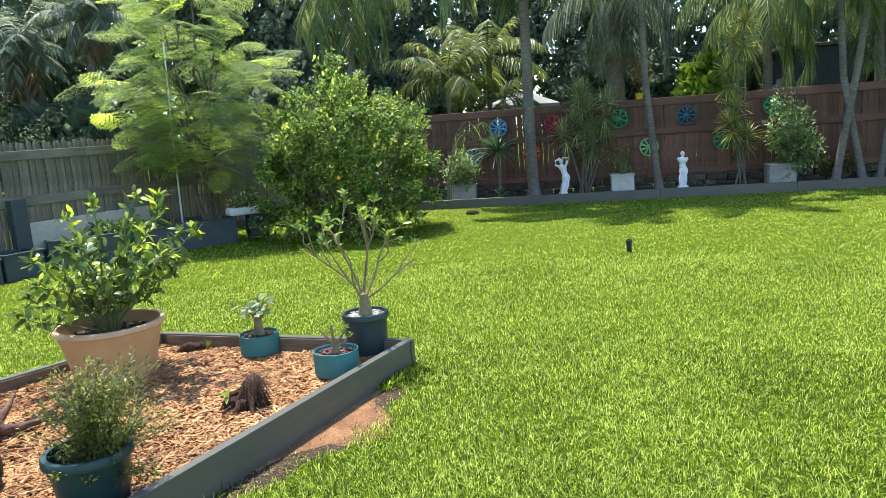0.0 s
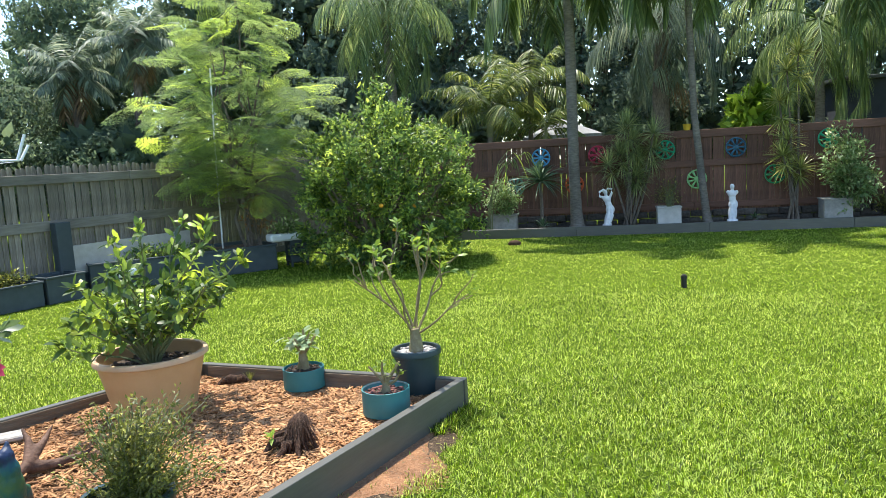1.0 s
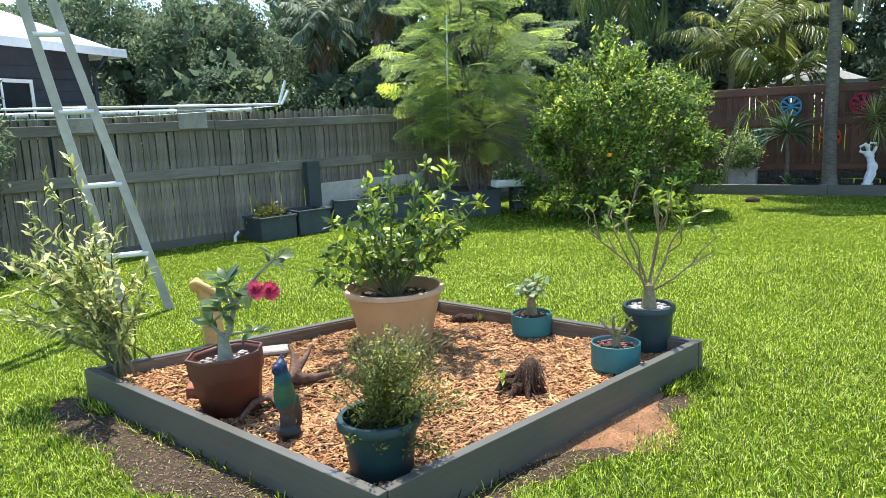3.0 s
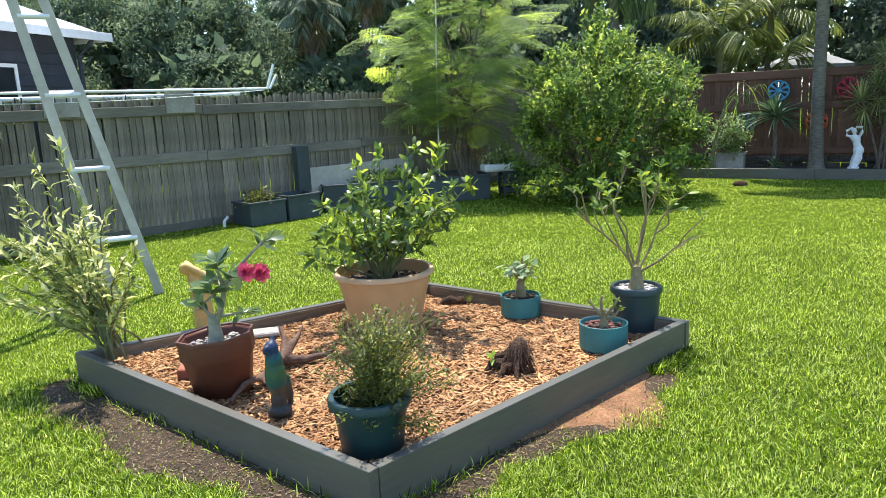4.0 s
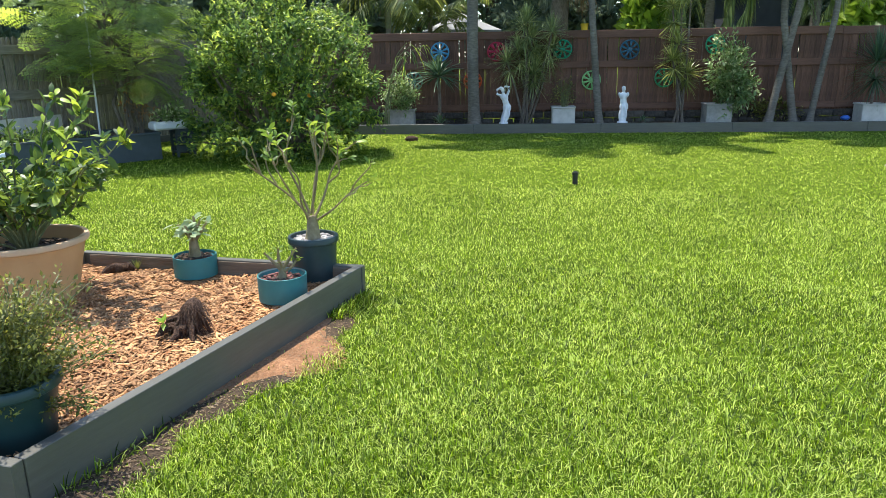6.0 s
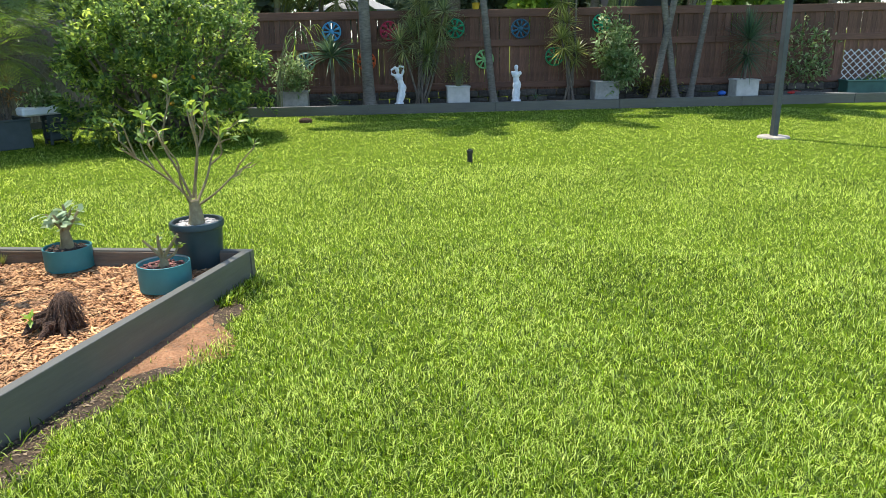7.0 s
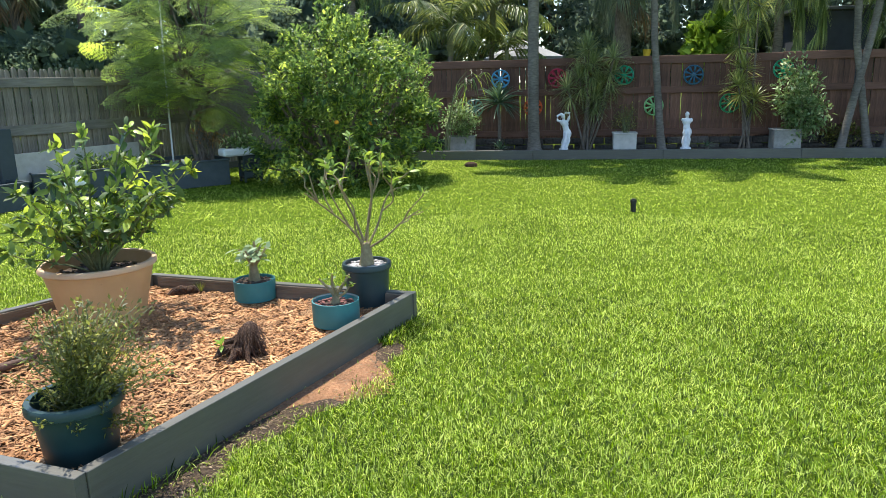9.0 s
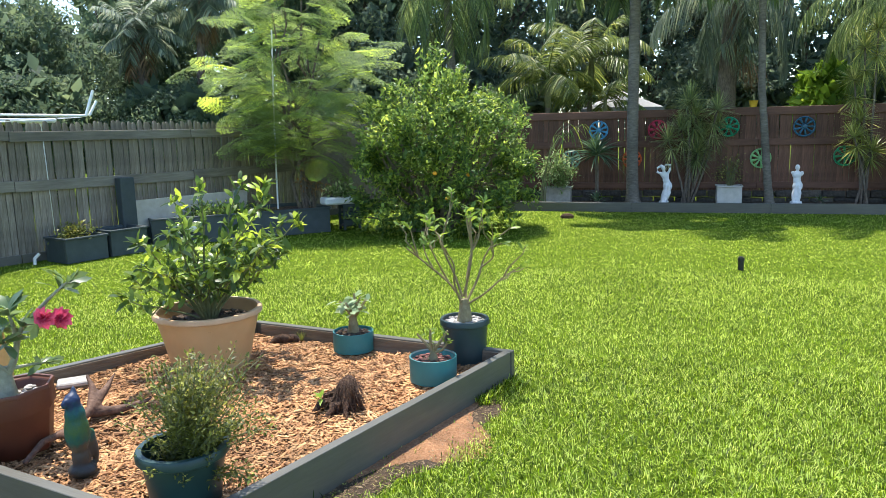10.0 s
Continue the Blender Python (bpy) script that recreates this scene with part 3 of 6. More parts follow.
rng = np.random.default_rng(21)
S0 = -7.2
for z, h in ((1.625, 0.13), (0.985, 0.14)):
    s = S0
    while s < S_LEFT_END - 0.1:
        L = min(2.7, S_LEFT_END - 0.1 - s)
        r = part("rail", box(L - 0.006, 0.045, h, s + L / 2, -0.035, z + rng.normal(0, 0.006), 0.005, Matrix.Rotation(rng.normal(0, 0.003), 4, "Y")), M_RAIL, fence_l)
        s += 2.7
for s in np.arange(S0, S_LEFT_END - 0.4, 2.7):
    part("plinth", box(min(2.69, S_LEFT_END - 0.1 - s), 0.03, 0.13, s + min(2.69, S_LEFT_END - 0.1 - s) / 2, -0.022, 0.05), M_BOARD, fence_l)
    part("post", box(0.1, 0.1, 1.66, s, 0.08, 0.83), M_PALING, fence_l)
shapes = [paling_mesh("paling", w, h, 0.016, True, M_PALING) for w, h in ((0.072, 1.70), (0.077, 1.72), (0.068, 1.69), (0.074, 1.71))]
s = S0
while s < S_LEFT_END - 0.05:
    ob = part("paling", shapes[rng.integers(4)], M_PALING, fence_l)
    ob.matrix_basis = pose(s, rng.normal(0, 0.002), 0.10 + rng.normal(0, 0.007), 0, rng.normal(0, 0.5), rng.normal(0, 1.0))
    s += 0.0805 + rng.uniform(-0.003, 0.007)

# ---- red fence ----
fence_b = thing("red_fence", on(back(0), A_BACK), "red-brown stained timber paling fence with three rails", "fence")
S_END = 13.0
shapes = [paling_mesh("paling", w, h, 0.016, False, M_RED) for w, h in ((0.098, 1.53), (0.100, 1.54), (0.0965, 1.525))]
s = S_BACK_START + 0.05
while s < S_END:
    ob = part("paling", shapes[rng.integers(3)], M_RED, fence_b)
    ob.matrix_basis = pose(s, rng.normal(0, 0.002), 0.30 + rng.normal(0, 0.005), 0, rng.normal(0, 0.35), rng.normal(0, 0.8))
    s += 0.1005 + rng.choice([0.0, 0.001, 0.003, 0.007], p=[0.45, 0.3, 0.2, 0.05])
for z, h, th, y in ((1.815, 0.15, 0.035, -0.03), (1.235, 0.13, 0.045, -0.034), (0.41, 0.12, 0.045, -0.034)):
    s = S_BACK_START + 0.06
    while s < S_END:
        L = min(2.4, S_END - s)
        part("rail", box(L - 0.005, th, h, s + L / 2, y, z + rng.normal(0, 0.004), 0.005, Matrix.Rotation(rng.normal(0, 0.002), 4, "Y")), M_REDRAIL, fence_b)
        s += 2.4
for s in np.arange(S_BACK_START + 0.3, S_END, 2.4):
    part("post", box(0.1, 0.1, 1.75, s, 0.08, 0.88), M_RED, fence_b)
    part("cover_strip", box(0.12, 0.02, 1.34, s, -0.016, 1.1), M_RED, fence_b)

# stone course under the red fence
wall_s = thing("retaining_course", on(back(0), A_BACK), "low dark stone block course under the red fence", "stone edging", kind="structure")
blocks = []
for k in range(3):
    bm = box(0.39, 0.16, 0.135, bevel=0.018)
    for vv in bm.verts:
        vv.co += Vector(rng.normal(0, 0.005, 3))
    me = bpy.data.meshes.new("block")
    bm.to_mesh(me), bm.free()
    me.materials.append(M_BLOCK)
    blocks.append(me)
for row in range(2):
    s = S_BACK_START + 0.3 + row * 0.2
    while s < S_END:
        ob = part("block", blocks[rng.integers(3)], M_BLOCK, wall_s)
        ob.matrix_basis = pose(s, -0.02 + rng.normal(0, 0.006), 0.11 + 0.14 * row, 0, 0, rng.normal(0, 1))
        s += 0.405

# kerb boards, soil of the rear border
kerb = thing("border_edging", on(O_KERB, A_KERB), "dark grey board edging in front of the planted border", "garden edging", kind="structure")
s = -0.85
while s < 10.9:
    L = min(2.4, 11.0 - s)
    part("board", box(L - 0.004, 0.05, 0.2, s + L / 2, 0.025, 0.08, 0.006), M_BOARD, kerb)
    s += 2.4
part("board", box(2.8, 0.05, 0.2, 12.42, -0.13, 0.08, 0.006, Matrix.Rotation(radians(-7), 4, "Z")), M_BOARD, kerb)
part("board", box(1.35, 0.045, 0.2, 10.52, 0.44, 0.085, 0.006, Matrix.Rotation(radians(-38), 4, "Z")), M_BOARD, kerb)
P = []
n = 60
for k in range(n + 1):
    s = S_BACK_START + (13.6 - S_BACK_START) * k / n
    f = (O_KERB + D_KERB * (s - 0.06 + 0.0) + Vector((0, 0.05, 0)))
    g = back(s, -0.05)
    for q in range(5):
        c = f.lerp(g, q / 4)
        P.append((c.x, c.y, SOIL_Z + rng.normal(0, 0.012)))
i, j = np.meshgrid(np.arange(n), np.arange(4), indexing="ij")
i, j = i.ravel(), j.ravel()
tagged(part("border_soil", (np.array(P), np.stack([i * 5 + j, (i + 1) * 5 + j, (i + 1) * 5 + j + 1, i * 5 + j + 1], 1)), M_DIRT, smooth=True), "dark soil of the planted border", "soil", kind="structure")

# ---- house and roofs beyond the fences ----
house = thing("house", on(Vector((-15.66, 9.3, 0))), "slate-blue house with a pale metal hip roof beyond the fence", "house")
part("wall", box(8.0, 7.2, 3.3, 0, 0, 1.65, 0.01), M_HOUSE, house)
bm = bmesh.new()
ox, oy, z0 = 4.55, 4.05, 3.30
c = [bm.verts.new(p) for p in ((-ox, -oy, z0), (ox, -oy, z0), (ox, oy, z0), (-ox, oy, z0), (-0.5, 0, 5.4), (0.5, 0, 5.4))]
for f in ((c[0], c[1], c[5], c[4]), (c[1], c[2], c[5]), (c[2], c[3], c[4], c[5]), (c[3], c[0], c[4]), (c[3], c[2], c[1], c[0])):
    bm.faces.new(f)
roof = part("roof", bm, M_ROOF, house, "pale metal hip roof")
for sx, sy, w, d in ((4.57, 0, 0.04, 8.14), (-4.57, 0, 0.04, 8.14), (0, 4.07, 9.1, 0.04), (0, -4.07, 9.1, 0.04)):
    part("fascia", box(w, d, 0.17, sx, sy, 3.27, 0.005), M_WHITE, house, "white gutter and fascia")
part("downpipe", tube([(4.45, 3.6, 3.2), (4.3, 3.6, 3.05), (4.08, 3.6, 2.9), (4.08, 3.6, 0.1)], 0.045, 10), M_HOUSE, house, smooth=True)
for y in (1.25, -2.0):
    win = part("window", box(0.05, 1.3, 1.0, 4.02, y, 2.10, 0.004), M_GLASS, house)
    for yy, zz, w, h in ((0, 0.53, 1.44, 0.07), (0, -0.53, 1.44, 0.07), (0.685, 0, 0.07, 1.0), (-0.685, 0, 0.07, 1.0), (0, 0, 0.04, 1.0)):
        part("frame", box(0.05, w, h, 4.04, y + yy, 2.10 + zz, 0.004), M_WHITE, win, "white window frame")
for k in range(12):
    part("weatherboard", box(0.022, 7.2, 0.012, 4.008, 0, 0.5 + k * 0.22, 0.003), M_HOUSE, house)

M_CANVAS = surface("weathered_canvas", [(0.26, 0.27, 0.28), (0.36, 0.37, 0.38)], 5, 0.8, 0.2, stretch=(6, 1, 1), stain=0.35)
gaz = thing("gazebo", on(Vector((3.85, 20.0, 0)), radians(20)), "garden gazebo with a pale grey fabric pyramid roof beyond the fence", "gazebo")
for sx in (-1, 1):
    for sy in (-1, 1):
        part("leg", box(0.05, 0.05, 2.1, sx * 0.75, sy * 0.75, 1.05), M_WHITE, gaz)
V = np.array([(-0.80, -0.80, 2.1), (0.80, -0.80, 2.1), (0.80, 0.80, 2.1), (-0.80, 0.80, 2.1), (0, 0, 2.56)])
part("canopy", (V, np.array([(0, 1, 4), (1, 2, 4), (2, 3, 4), (3, 0, 4)])), M_CANVAS, gaz, "pale grey pyramid canopy")
for k in range(4):
    a, b = V[k] * 1.0, V[(k + 1) % 4] * 1.0
    part("valance", (np.array([a, b, b - [0, 0, 0.16], a - [0, 0, 0.16]]), np.array([(0, 1, 2, 3)])), M_CANVAS, gaz)

# far neighbour's white roof edge just above the grey fence
nb = thing("carport", on(left(-1.5, -4.2), A_LEFT), "low pale carport roof beyond the grey fence", "carport")
part("roof", box(9.0, 3.0, 0.07, 0, 0, 1.90, 0.02), M_ROOF, nb)
for sx in (-4.3, 0, 4.3):
    part("leg", box(0.09, 0.09, 1.9, sx, -1.3, 0.95), M_WHITE, nb)
    part("leg", box(0.09, 0.09, 1.9, sx, 1.3, 0.95), M_WHITE, nb)


# ---- growing things ----
def bumps(U, seed, amount):
    r = np.random.default_rng(seed)
    out = np.zeros(len(U))
    for f in (2, 3, 5, 8):
        for _ in range(3):
            out += np.sin(U @ (unit(r.normal(size=3)) * f) + r.uniform(0, 6.3)) / f**0.6
    return 1 + amount * out / 3


def limb(a, b, r0, r1, sag, seed, n=6):
    """A crooked limb from a to b."""
    r = np.random.default_rng(seed)
    t = np.linspace(0, 1, n)[:, None]
    a, b = np.asarray(a, float), np.asarray(b, float)
    w = r.normal(0, 0.05, (n, 3)) * np.linalg.norm(b - a) * np.sin(np.pi * t)
    P = a + (b - a) * t + w + np.array([0, 0, sag]) * np.sin(np.pi * t)
    return tube(P, np.linspace(r0, r1, n), 7)


def shrub_tips(rng, n, centre, radii, seed, rough=0.2, inner=0.35, low=-1.0):
    U = sphere_dirs(rng, n * 2)
    U = U[U[:, 2] > low][:n]
    R = bumps(U, seed, rough)
    d = rng.uniform(inner**2, 1, len(U)) ** 0.5
    return np.asarray(centre) + U * radii * (R * d)[:, None], U


def tip_leaves(rng, tips, U, per, length, ratio, up=0.5, spread=0.8, gather=0.05, curl=0.15, quick=False):
    P = np.repeat(tips, per, 0) + rng.normal(0, gather, (len(tips) * per, 3))
    D = np.repeat(U, per, 0) * 0.6 + rng.normal(0, spread, (len(P), 3)) + [0, 0, up * 0.5]
    N = rng.normal(0, 0.45, (len(P), 3)) + [0, 0, 1]
    L = length * rng.uniform(0.65, 1.2, len(P))
    return (quick_leaves if quick else leaves)(P, D, N, L, L * ratio, curl)


def shrub(name, base, centre, radii, tips_n, per, length, ratio, mat, bark, label, category, seed, limbs=14, rough=0.2, gather=0.05, low=-1.0, r0=0.03, inner=0.35, up=0.5, extra=()):
    """A bush: crooked limbs from its base and many single leaves at the tips."""
    rng = np.random.default_rng(seed)
    ob = thing(name, on(Vector(base)), label, category)
    tips, U = shrub_tips(rng, tips_n, centre, radii, seed, rough, inner, low)
    for c, rr, nn in extra:
        t2, u2 = shrub_tips(rng, nn, c, rr, seed + 1, rough, 0.2)
        tips, U = np.concatenate([tips, t2]), np.concatenate([U, u2])
    keep = tips[:, 2] > 0.02
    tips, U = tips[keep], U[keep]
    for k in range(limbs):
        q = tips[rng.integers(len(tips))]
        part("limb", limb(rng.normal(0, 0.03, 3) * [1, 1, 0], q * [0.92, 0.92, 0.95], r0, r0 * 0.2, 0.0, seed + k), bark, ob, smooth=True)
    part("foliage", tip_leaves(rng, tips, U, per, length, ratio, up, 0.8, gather), mat, ob)
    return ob


def frond(rng, length, elev, droop, leaf_len, pairs, width=0.03, hang=0.5, twist=0.0):
    """A feather palm leaf, out along +x from the origin: stalk and leaflets."""
    t = np.linspace(0, 1, 14)
    el = radians(elev) - np.radians(droop) * t**1.3
    step = length / 13
    x = np.concatenate([[0], np.cumsum(np.cos(el[:-1]) * step)])
    z = np.concatenate([[0], np.cumsum(np.sin(el[:-1]) * step)])
    C = np.stack([x, 0.06 * length * twist * t**2, z], 1)
    stalk = tube(C, np.linspace(0.022, 0.004, 14) * (length / 2.2), 5)
    s = np.linspace(0.16, 0.99, pairs)
    base = np.stack([np.interp(s, t, C[:, k]) for k in range(3)], 1)
    ee = np.interp(s, t, el)
    ahead = np.stack([np.cos(ee), 0 * ee, np.sin(ee)], 1)
    out = []
    for sgn in (-1, 1):
        sweep = 0.35 + 0.55 * s + rng.normal(0, 0.06, pairs)
        D = ahead * sweep[:, None] + np.array([0, sgn * 1.0, 0]) + np.array([0, 0, -hang]) * (0.3 + rng.uniform(0, 0.7, pairs))[:, None]
        L = leaf_len * (np.sin(np.pi * (0.12 + 0.80 * s)) ** 0.7) * rng.uniform(0.85, 1.1, pairs)
        out.append(straps(base, D, L, width, 0.25 + hang * 0.5, 3, rng.normal(0, 0.5, pairs)))
    return joined([stalk, *out])


def palm(name, base, line, r0, r1, fronds, length, leaf_len, mat, label, seed, elev=(70, -25), droop=(50, 95), pairs=34, shaft=True, hang=0.5, width=0.035, dead=0, bark=None):
    """A feather palm: ringed trunk, green crownshaft, arching fronds, each a part."""
    rng = np.random.default_rng(seed)
    ob = thing(name, on(Vector(base)), label, "palm tree")
    line = np.asarray(line, float)
    t = np.linspace(0, 1, 70)
    P = np.stack([np.interp(t, np.linspace(0, 1, len(line)), line[:, k]) for k in range(3)], 1)
    P[:, :2] += 0.015 * np.sin(5 * t + seed)[:, None]
    R = r0 + (r1 - r0) * t**0.6 + 0.35 * r0 * np.exp(-t * 30)
    R = R * (1 + 0.035 * (np.arange(70) % 3 == 0))
    part("trunk", tube(P, R, 14), bark or M_BARK, ob, smooth=True)
    top = P[-1]
    if shaft:
        part("crownshaft", tube([top - [0, 0, 0.02], top + [0, 0, 0.35], top + [0, 0, 0.75]], [r1 * 1.15, r1 * 1.25, r1 * 0.6], 12), M_STEM, ob, smooth=True)
        top = top + [0, 0, 0.62]
    for k in range(fronds):
        q = k / max(1, fronds - 1)
        fr = frond(rng, length * rng.uniform(0.85, 1.1), elev[0] + (elev[1] - elev[0]) * q + rng.normal(0, 5), rng.uniform(*droop), leaf_len, pairs, width, hang, rng.uniform(-1, 1))
        f = part("frond", fr, mat if k < fronds - dead else M_DEADLEAF, ob)
        f.matrix_basis = Matrix.Translation(top) @ Matrix.Rotation(k * 2.39996 + rng.normal(0, 0.2), 4, "Z")
    return ob


def rosette(rng, at, n, length, width, bend, spread=(85, -30), lean=(0, 0, 1)):
    """A head of strap leaves."""
    e = np.radians(np.linspace(spread[0], spread[1], n) + rng.normal(0, 8, n))
    a = np.arange(n) * 2.39996 + rng.normal(0, 0.15, n)
    D = np.stack([np.cos(a) * np.cos(e), np.sin(a) * np.cos(e), np.sin(e)], 1) + np.array(lean) * 0.15
    return straps(np.tile(at, (n, 1)) + D * 0.02, D, length * rng.uniform(0.75, 1.1, n), width, bend, 4, rng.normal(0, 0.3, n))


def dracaena(base, stems, mat, label, seed, leaf=0.42, width=0.018, per=70, category="dracaena", bend=0.28):
    """Slender canes, each with a head of narrow leaves."""
    rng = np.random.default_rng(seed)
    ob = thing("dracaena", on(Vector(base)), label, category)
    for x, y, dx, dy, h in stems:
        t = np.linspace(0, 1, 8)[:, None]
        P = np.array([x, y, 0]) + t * [dx, dy, h] + np.array([0.04, 0.03, 0]) * np.sin(3 * t + x * 9)
        c = part("cane", tube(P, np.linspace(0.024, 0.014, 8), 7), M_STEM if h < 0.8 else M_BARK2, ob, smooth=True)
        part("leaf_head", rosette(rng, P[-1], per, leaf, width, bend), mat, ob)
        if h > 0.9:
            part("leaf_head", rosette(rng, P[-2], per // 2, leaf * 0.9, width, bend * 1.4, (20, -60)), mat, ob)
    return ob


def crown_tree(name, base, height, spread, clumps, per, leaf, mat, label, seed, low=0.25, trunk=0.16, ratio=0.42):
    """A broad tree: trunk, limbs, and a crown of uneven clumps of single leaves."""
    rng = np.random.default_rng(seed)
    ob = thing(name, on(Vector(base)), label, "tree")
    h0 = height * low
    fork = np.array([0, 0, max(0.6, h0 * 1.2)])
    part("trunk", limb((0, 0, -0.05), fork, trunk, trunk * 0.8, 0, seed), M_BARK2, ob, smooth=True)
    U = sphere_dirs(rng, clumps)
    R = bumps(U, seed, 0.28)
    C = np.array([0, 0, (height + h0) / 2]) + U * np.array([spread, spread, (height - h0) / 2]) * (R * rng.uniform(0.35, 1.0, clumps) ** 0.5)[:, None]
    for k in range(7):
        part("limb", limb(fork - [0, 0, 0.1], C[rng.integers(clumps)] * 0.95, trunk * 0.55, 0.03, 0.2, seed + k), M_BARK2, ob, smooth=True)
    rad = rng.uniform(0.09, 0.2, clumps) * spread
    q = sphere_dirs(rng, clumps * per) * (rng.uniform(0.2, 1, clumps * per) ** 0.5)[:, None]
    P = np.repeat(C, per, 0) + q * np.repeat(rad, per)[:, None] * [1.15, 1.15, 0.8]
    D = rng.normal(0, 0.7, q.shape) + [0, 0, -0.5]
    N = rng.normal(0, 0.35, q.shape) + [0, 0, 0.7] + q * 0.9
    L = leaf * rng.uniform(0.6, 1.2, len(P))
    n = 2000
    core = np.array([0, 0, (height + h0) / 2]) + sphere_dirs(rng, n) * np.array([spread, spread, (height - h0) / 2]) * (0.82 * rng.uniform(0.05, 1, n) ** 0.4)[:, None]
    Lc = rng.uniform(0.30, 0.55, n)
    part("inner_crown", quick_leaves(core, rng.normal(0, 0.7, (n, 3)), rng.normal(0, 1, (n, 3)), Lc, Lc * 0.6), mat, ob)
    part("crown", quick_leaves(P, D, N, L, L * ratio), mat, ob)
    return ob


# Greyer copy of F_PALM: shade and haze put into the leaf colour.
F_SHADE = foliage("shaded_palm_leaflets", (0.085, 0.120, 0.090), (0.19, 0.24, 0.155), (0.33, 0.36, 0.22), 0.40, 0.5, 0.8)
# ---- trees beyond the fences ----
for k, (x, y, h, sp, cl) in enumerate(((-12.6, 18.5, 5.7, 2.9, 380), (-10.9, 23.4, 9.0, 2.5, 300), (-15.8, 17.5, 6.2, 3.0, 380), (-18.5, 13.5, 5.8, 2.8, 200), (-6.4, 22.6, 9.5, 2.7, 300), (-11.0, 16.8, 3.6, 2.1, 260), (-14.6, 15.0, 3.4, 2.0, 220), (-8.2, 19.0, 3.2, 1.9, 200))):
    crown_tree("broad_tree", (x, y, 0), h, sp, cl, 92, 0.135, F_MANGO, "dense broad-leaved green tree beyond the grey fence", 40 + k, 0.06, 0.2)
for k, (x, y, h, sp) in enumerate(((-4.6, 25.0, 12.5, 3.3), (-1.2, 23.5, 13.0, 3.5), (2.4, 26.0, 11.5, 3.6), (6.0, 25.0, 11.0, 3.4), (9.6, 23.5, 11.5, 3.5), (13.2, 21.0, 10.0, 3.3), (16.5, 17.0, 9.0, 3.0), (19.0, 13.5, 8.5, 3.0))):
    crown_tree("dark_tree", (x, y, 0), h, sp, 280, 54, 0.22, F_DARK, "tall dark-leaved tree behind the yard", 60 + k, 0.07, 0.22)
for k, (x, y, h, sp) in enumerate(((-2.6, 20.2, 4.2, 1.9), (0.6, 20.8, 4.0, 1.9), (6.9, 21.0, 4.2, 2.0), (10.2, 19.6, 4.0, 1.9), (14.2, 17.6, 4.0, 1.9))):
    crown_tree("hedge_tree", (x, y, 0), h, sp, 150, 66, 0.19, F_DARK, "low dense dark-leaved tree behind the red fence", 180 + k, 0.05, 0.12)
for k, (x, y, h, sp) in enumerate(((7.89, 16.95, 3.0, 0.6), (12.6, 15.2, 2.8, 0.9))):
    crown_tree("bright_shrub_tree", (x, y, 0), h, sp, 110, 80, 0.10, F_BRIGHT, "sunlit yellow-green shrub behind the red fence", 80 + k, 0.2, 0.06)
palm("drooping_palm", (-0.75, 17.6, 0), [(0, 0, 0), (0.05, 0, 3), (0, 0.1, 4.9)], 0.13, 0.10, 18, 2.2, 0.7, F_PALM, "tall feather palm with drooping fronds behind the fence", 101, (60, -55), (60, 110), 54, True, 0.95, 0.024)
palm("areca_palm", (1.5, 17.4, 0), [(0, 0, 0), (0.1, 0, 2.1)], 0.08, 0.06, 13, 1.8, 0.5, F_ARECA, "yellow-green arching palm behind the red fence", 102, (78, 0), (50, 100), 46, True, 0.5, 0.028)
palm("areca_palm", (2.7, 18.6, 0), [(0, 0, 0), (0.1, 0, 2.7)], 0.08, 0.06, 12, 1.9, 0.5, F_ARECA, "yellow-green arching palm behind the red fence", 103, (75, -5), (50, 100), 46, True, 0.5, 0.028)
palm("areca_palm", (2.95, 17.6, 0), [(0, 0, 0), (0.05, 0, 1.55)], 0.07, 0.05, 7, 1.2, 0.42, F_ARECA, "yellow-green arching palm behind the red fence", 115, (80, 5), (45, 95), 46, True, 0.5, 0.026)
palm("dark_palm", (5.9, 17.6, 0), [(0, 0, 0), (0, 0.1, 2.5), (0.1, 0, 5.0)], 0.24, 0.20, 18, 2.4, 0.7, F_SHADE, "shaggy palm with a thick dark trunk behind the red fence", 104, (65, -70), (60, 110), 50, False, 1.1, 0.024, 1, M_BARK2)
palm("feather_palm", (8.8, 15.9, 0), [(0, 0, 0), (0.1, 0, 2.2), (0.05, 0, 3.6)], 0.12, 0.09, 14, 2.4, 0.65, F_PALM, "feather palm behind the red fence", 105, (60, -50), (60, 110), 54, True, 1.1, 0.024)
palm("feather_palm", (11.0, 15.2, 0), [(0, 0, 0), (0.1, 0, 2.2), (0.05, 0, 4.0)], 0.12, 0.09, 14, 2.5, 0.65, F_PALM, "feather palm behind the red fence", 106, (60, -50), (60, 110), 54, True, 1.1, 0.024)
palm("feather_palm", (14.0, 14.0, 0), [(0, 0, 0), (0.1, 0, 2.2), (0.05, 0, 4.0)], 0.12, 0.09, 14, 2.5, 0.65, F_PALM, "feather palm behind the red fence", 107, (60, -50), (60, 110), 54, True, 1.1, 0.024)
palm("rough_palm", (-9.1, 18.9, 0), [(0, 0, 0), (0.2, 0, 2.2), (0.1, 0, 4.4)], 0.13, 0.10, 30, 1.25, 0.42, F_SHADE, "shaggy-headed palm beyond the grey fence", 108, (75, -70), (25, 60), 24, False, 0.5, 0.045, 4, M_BARK2)
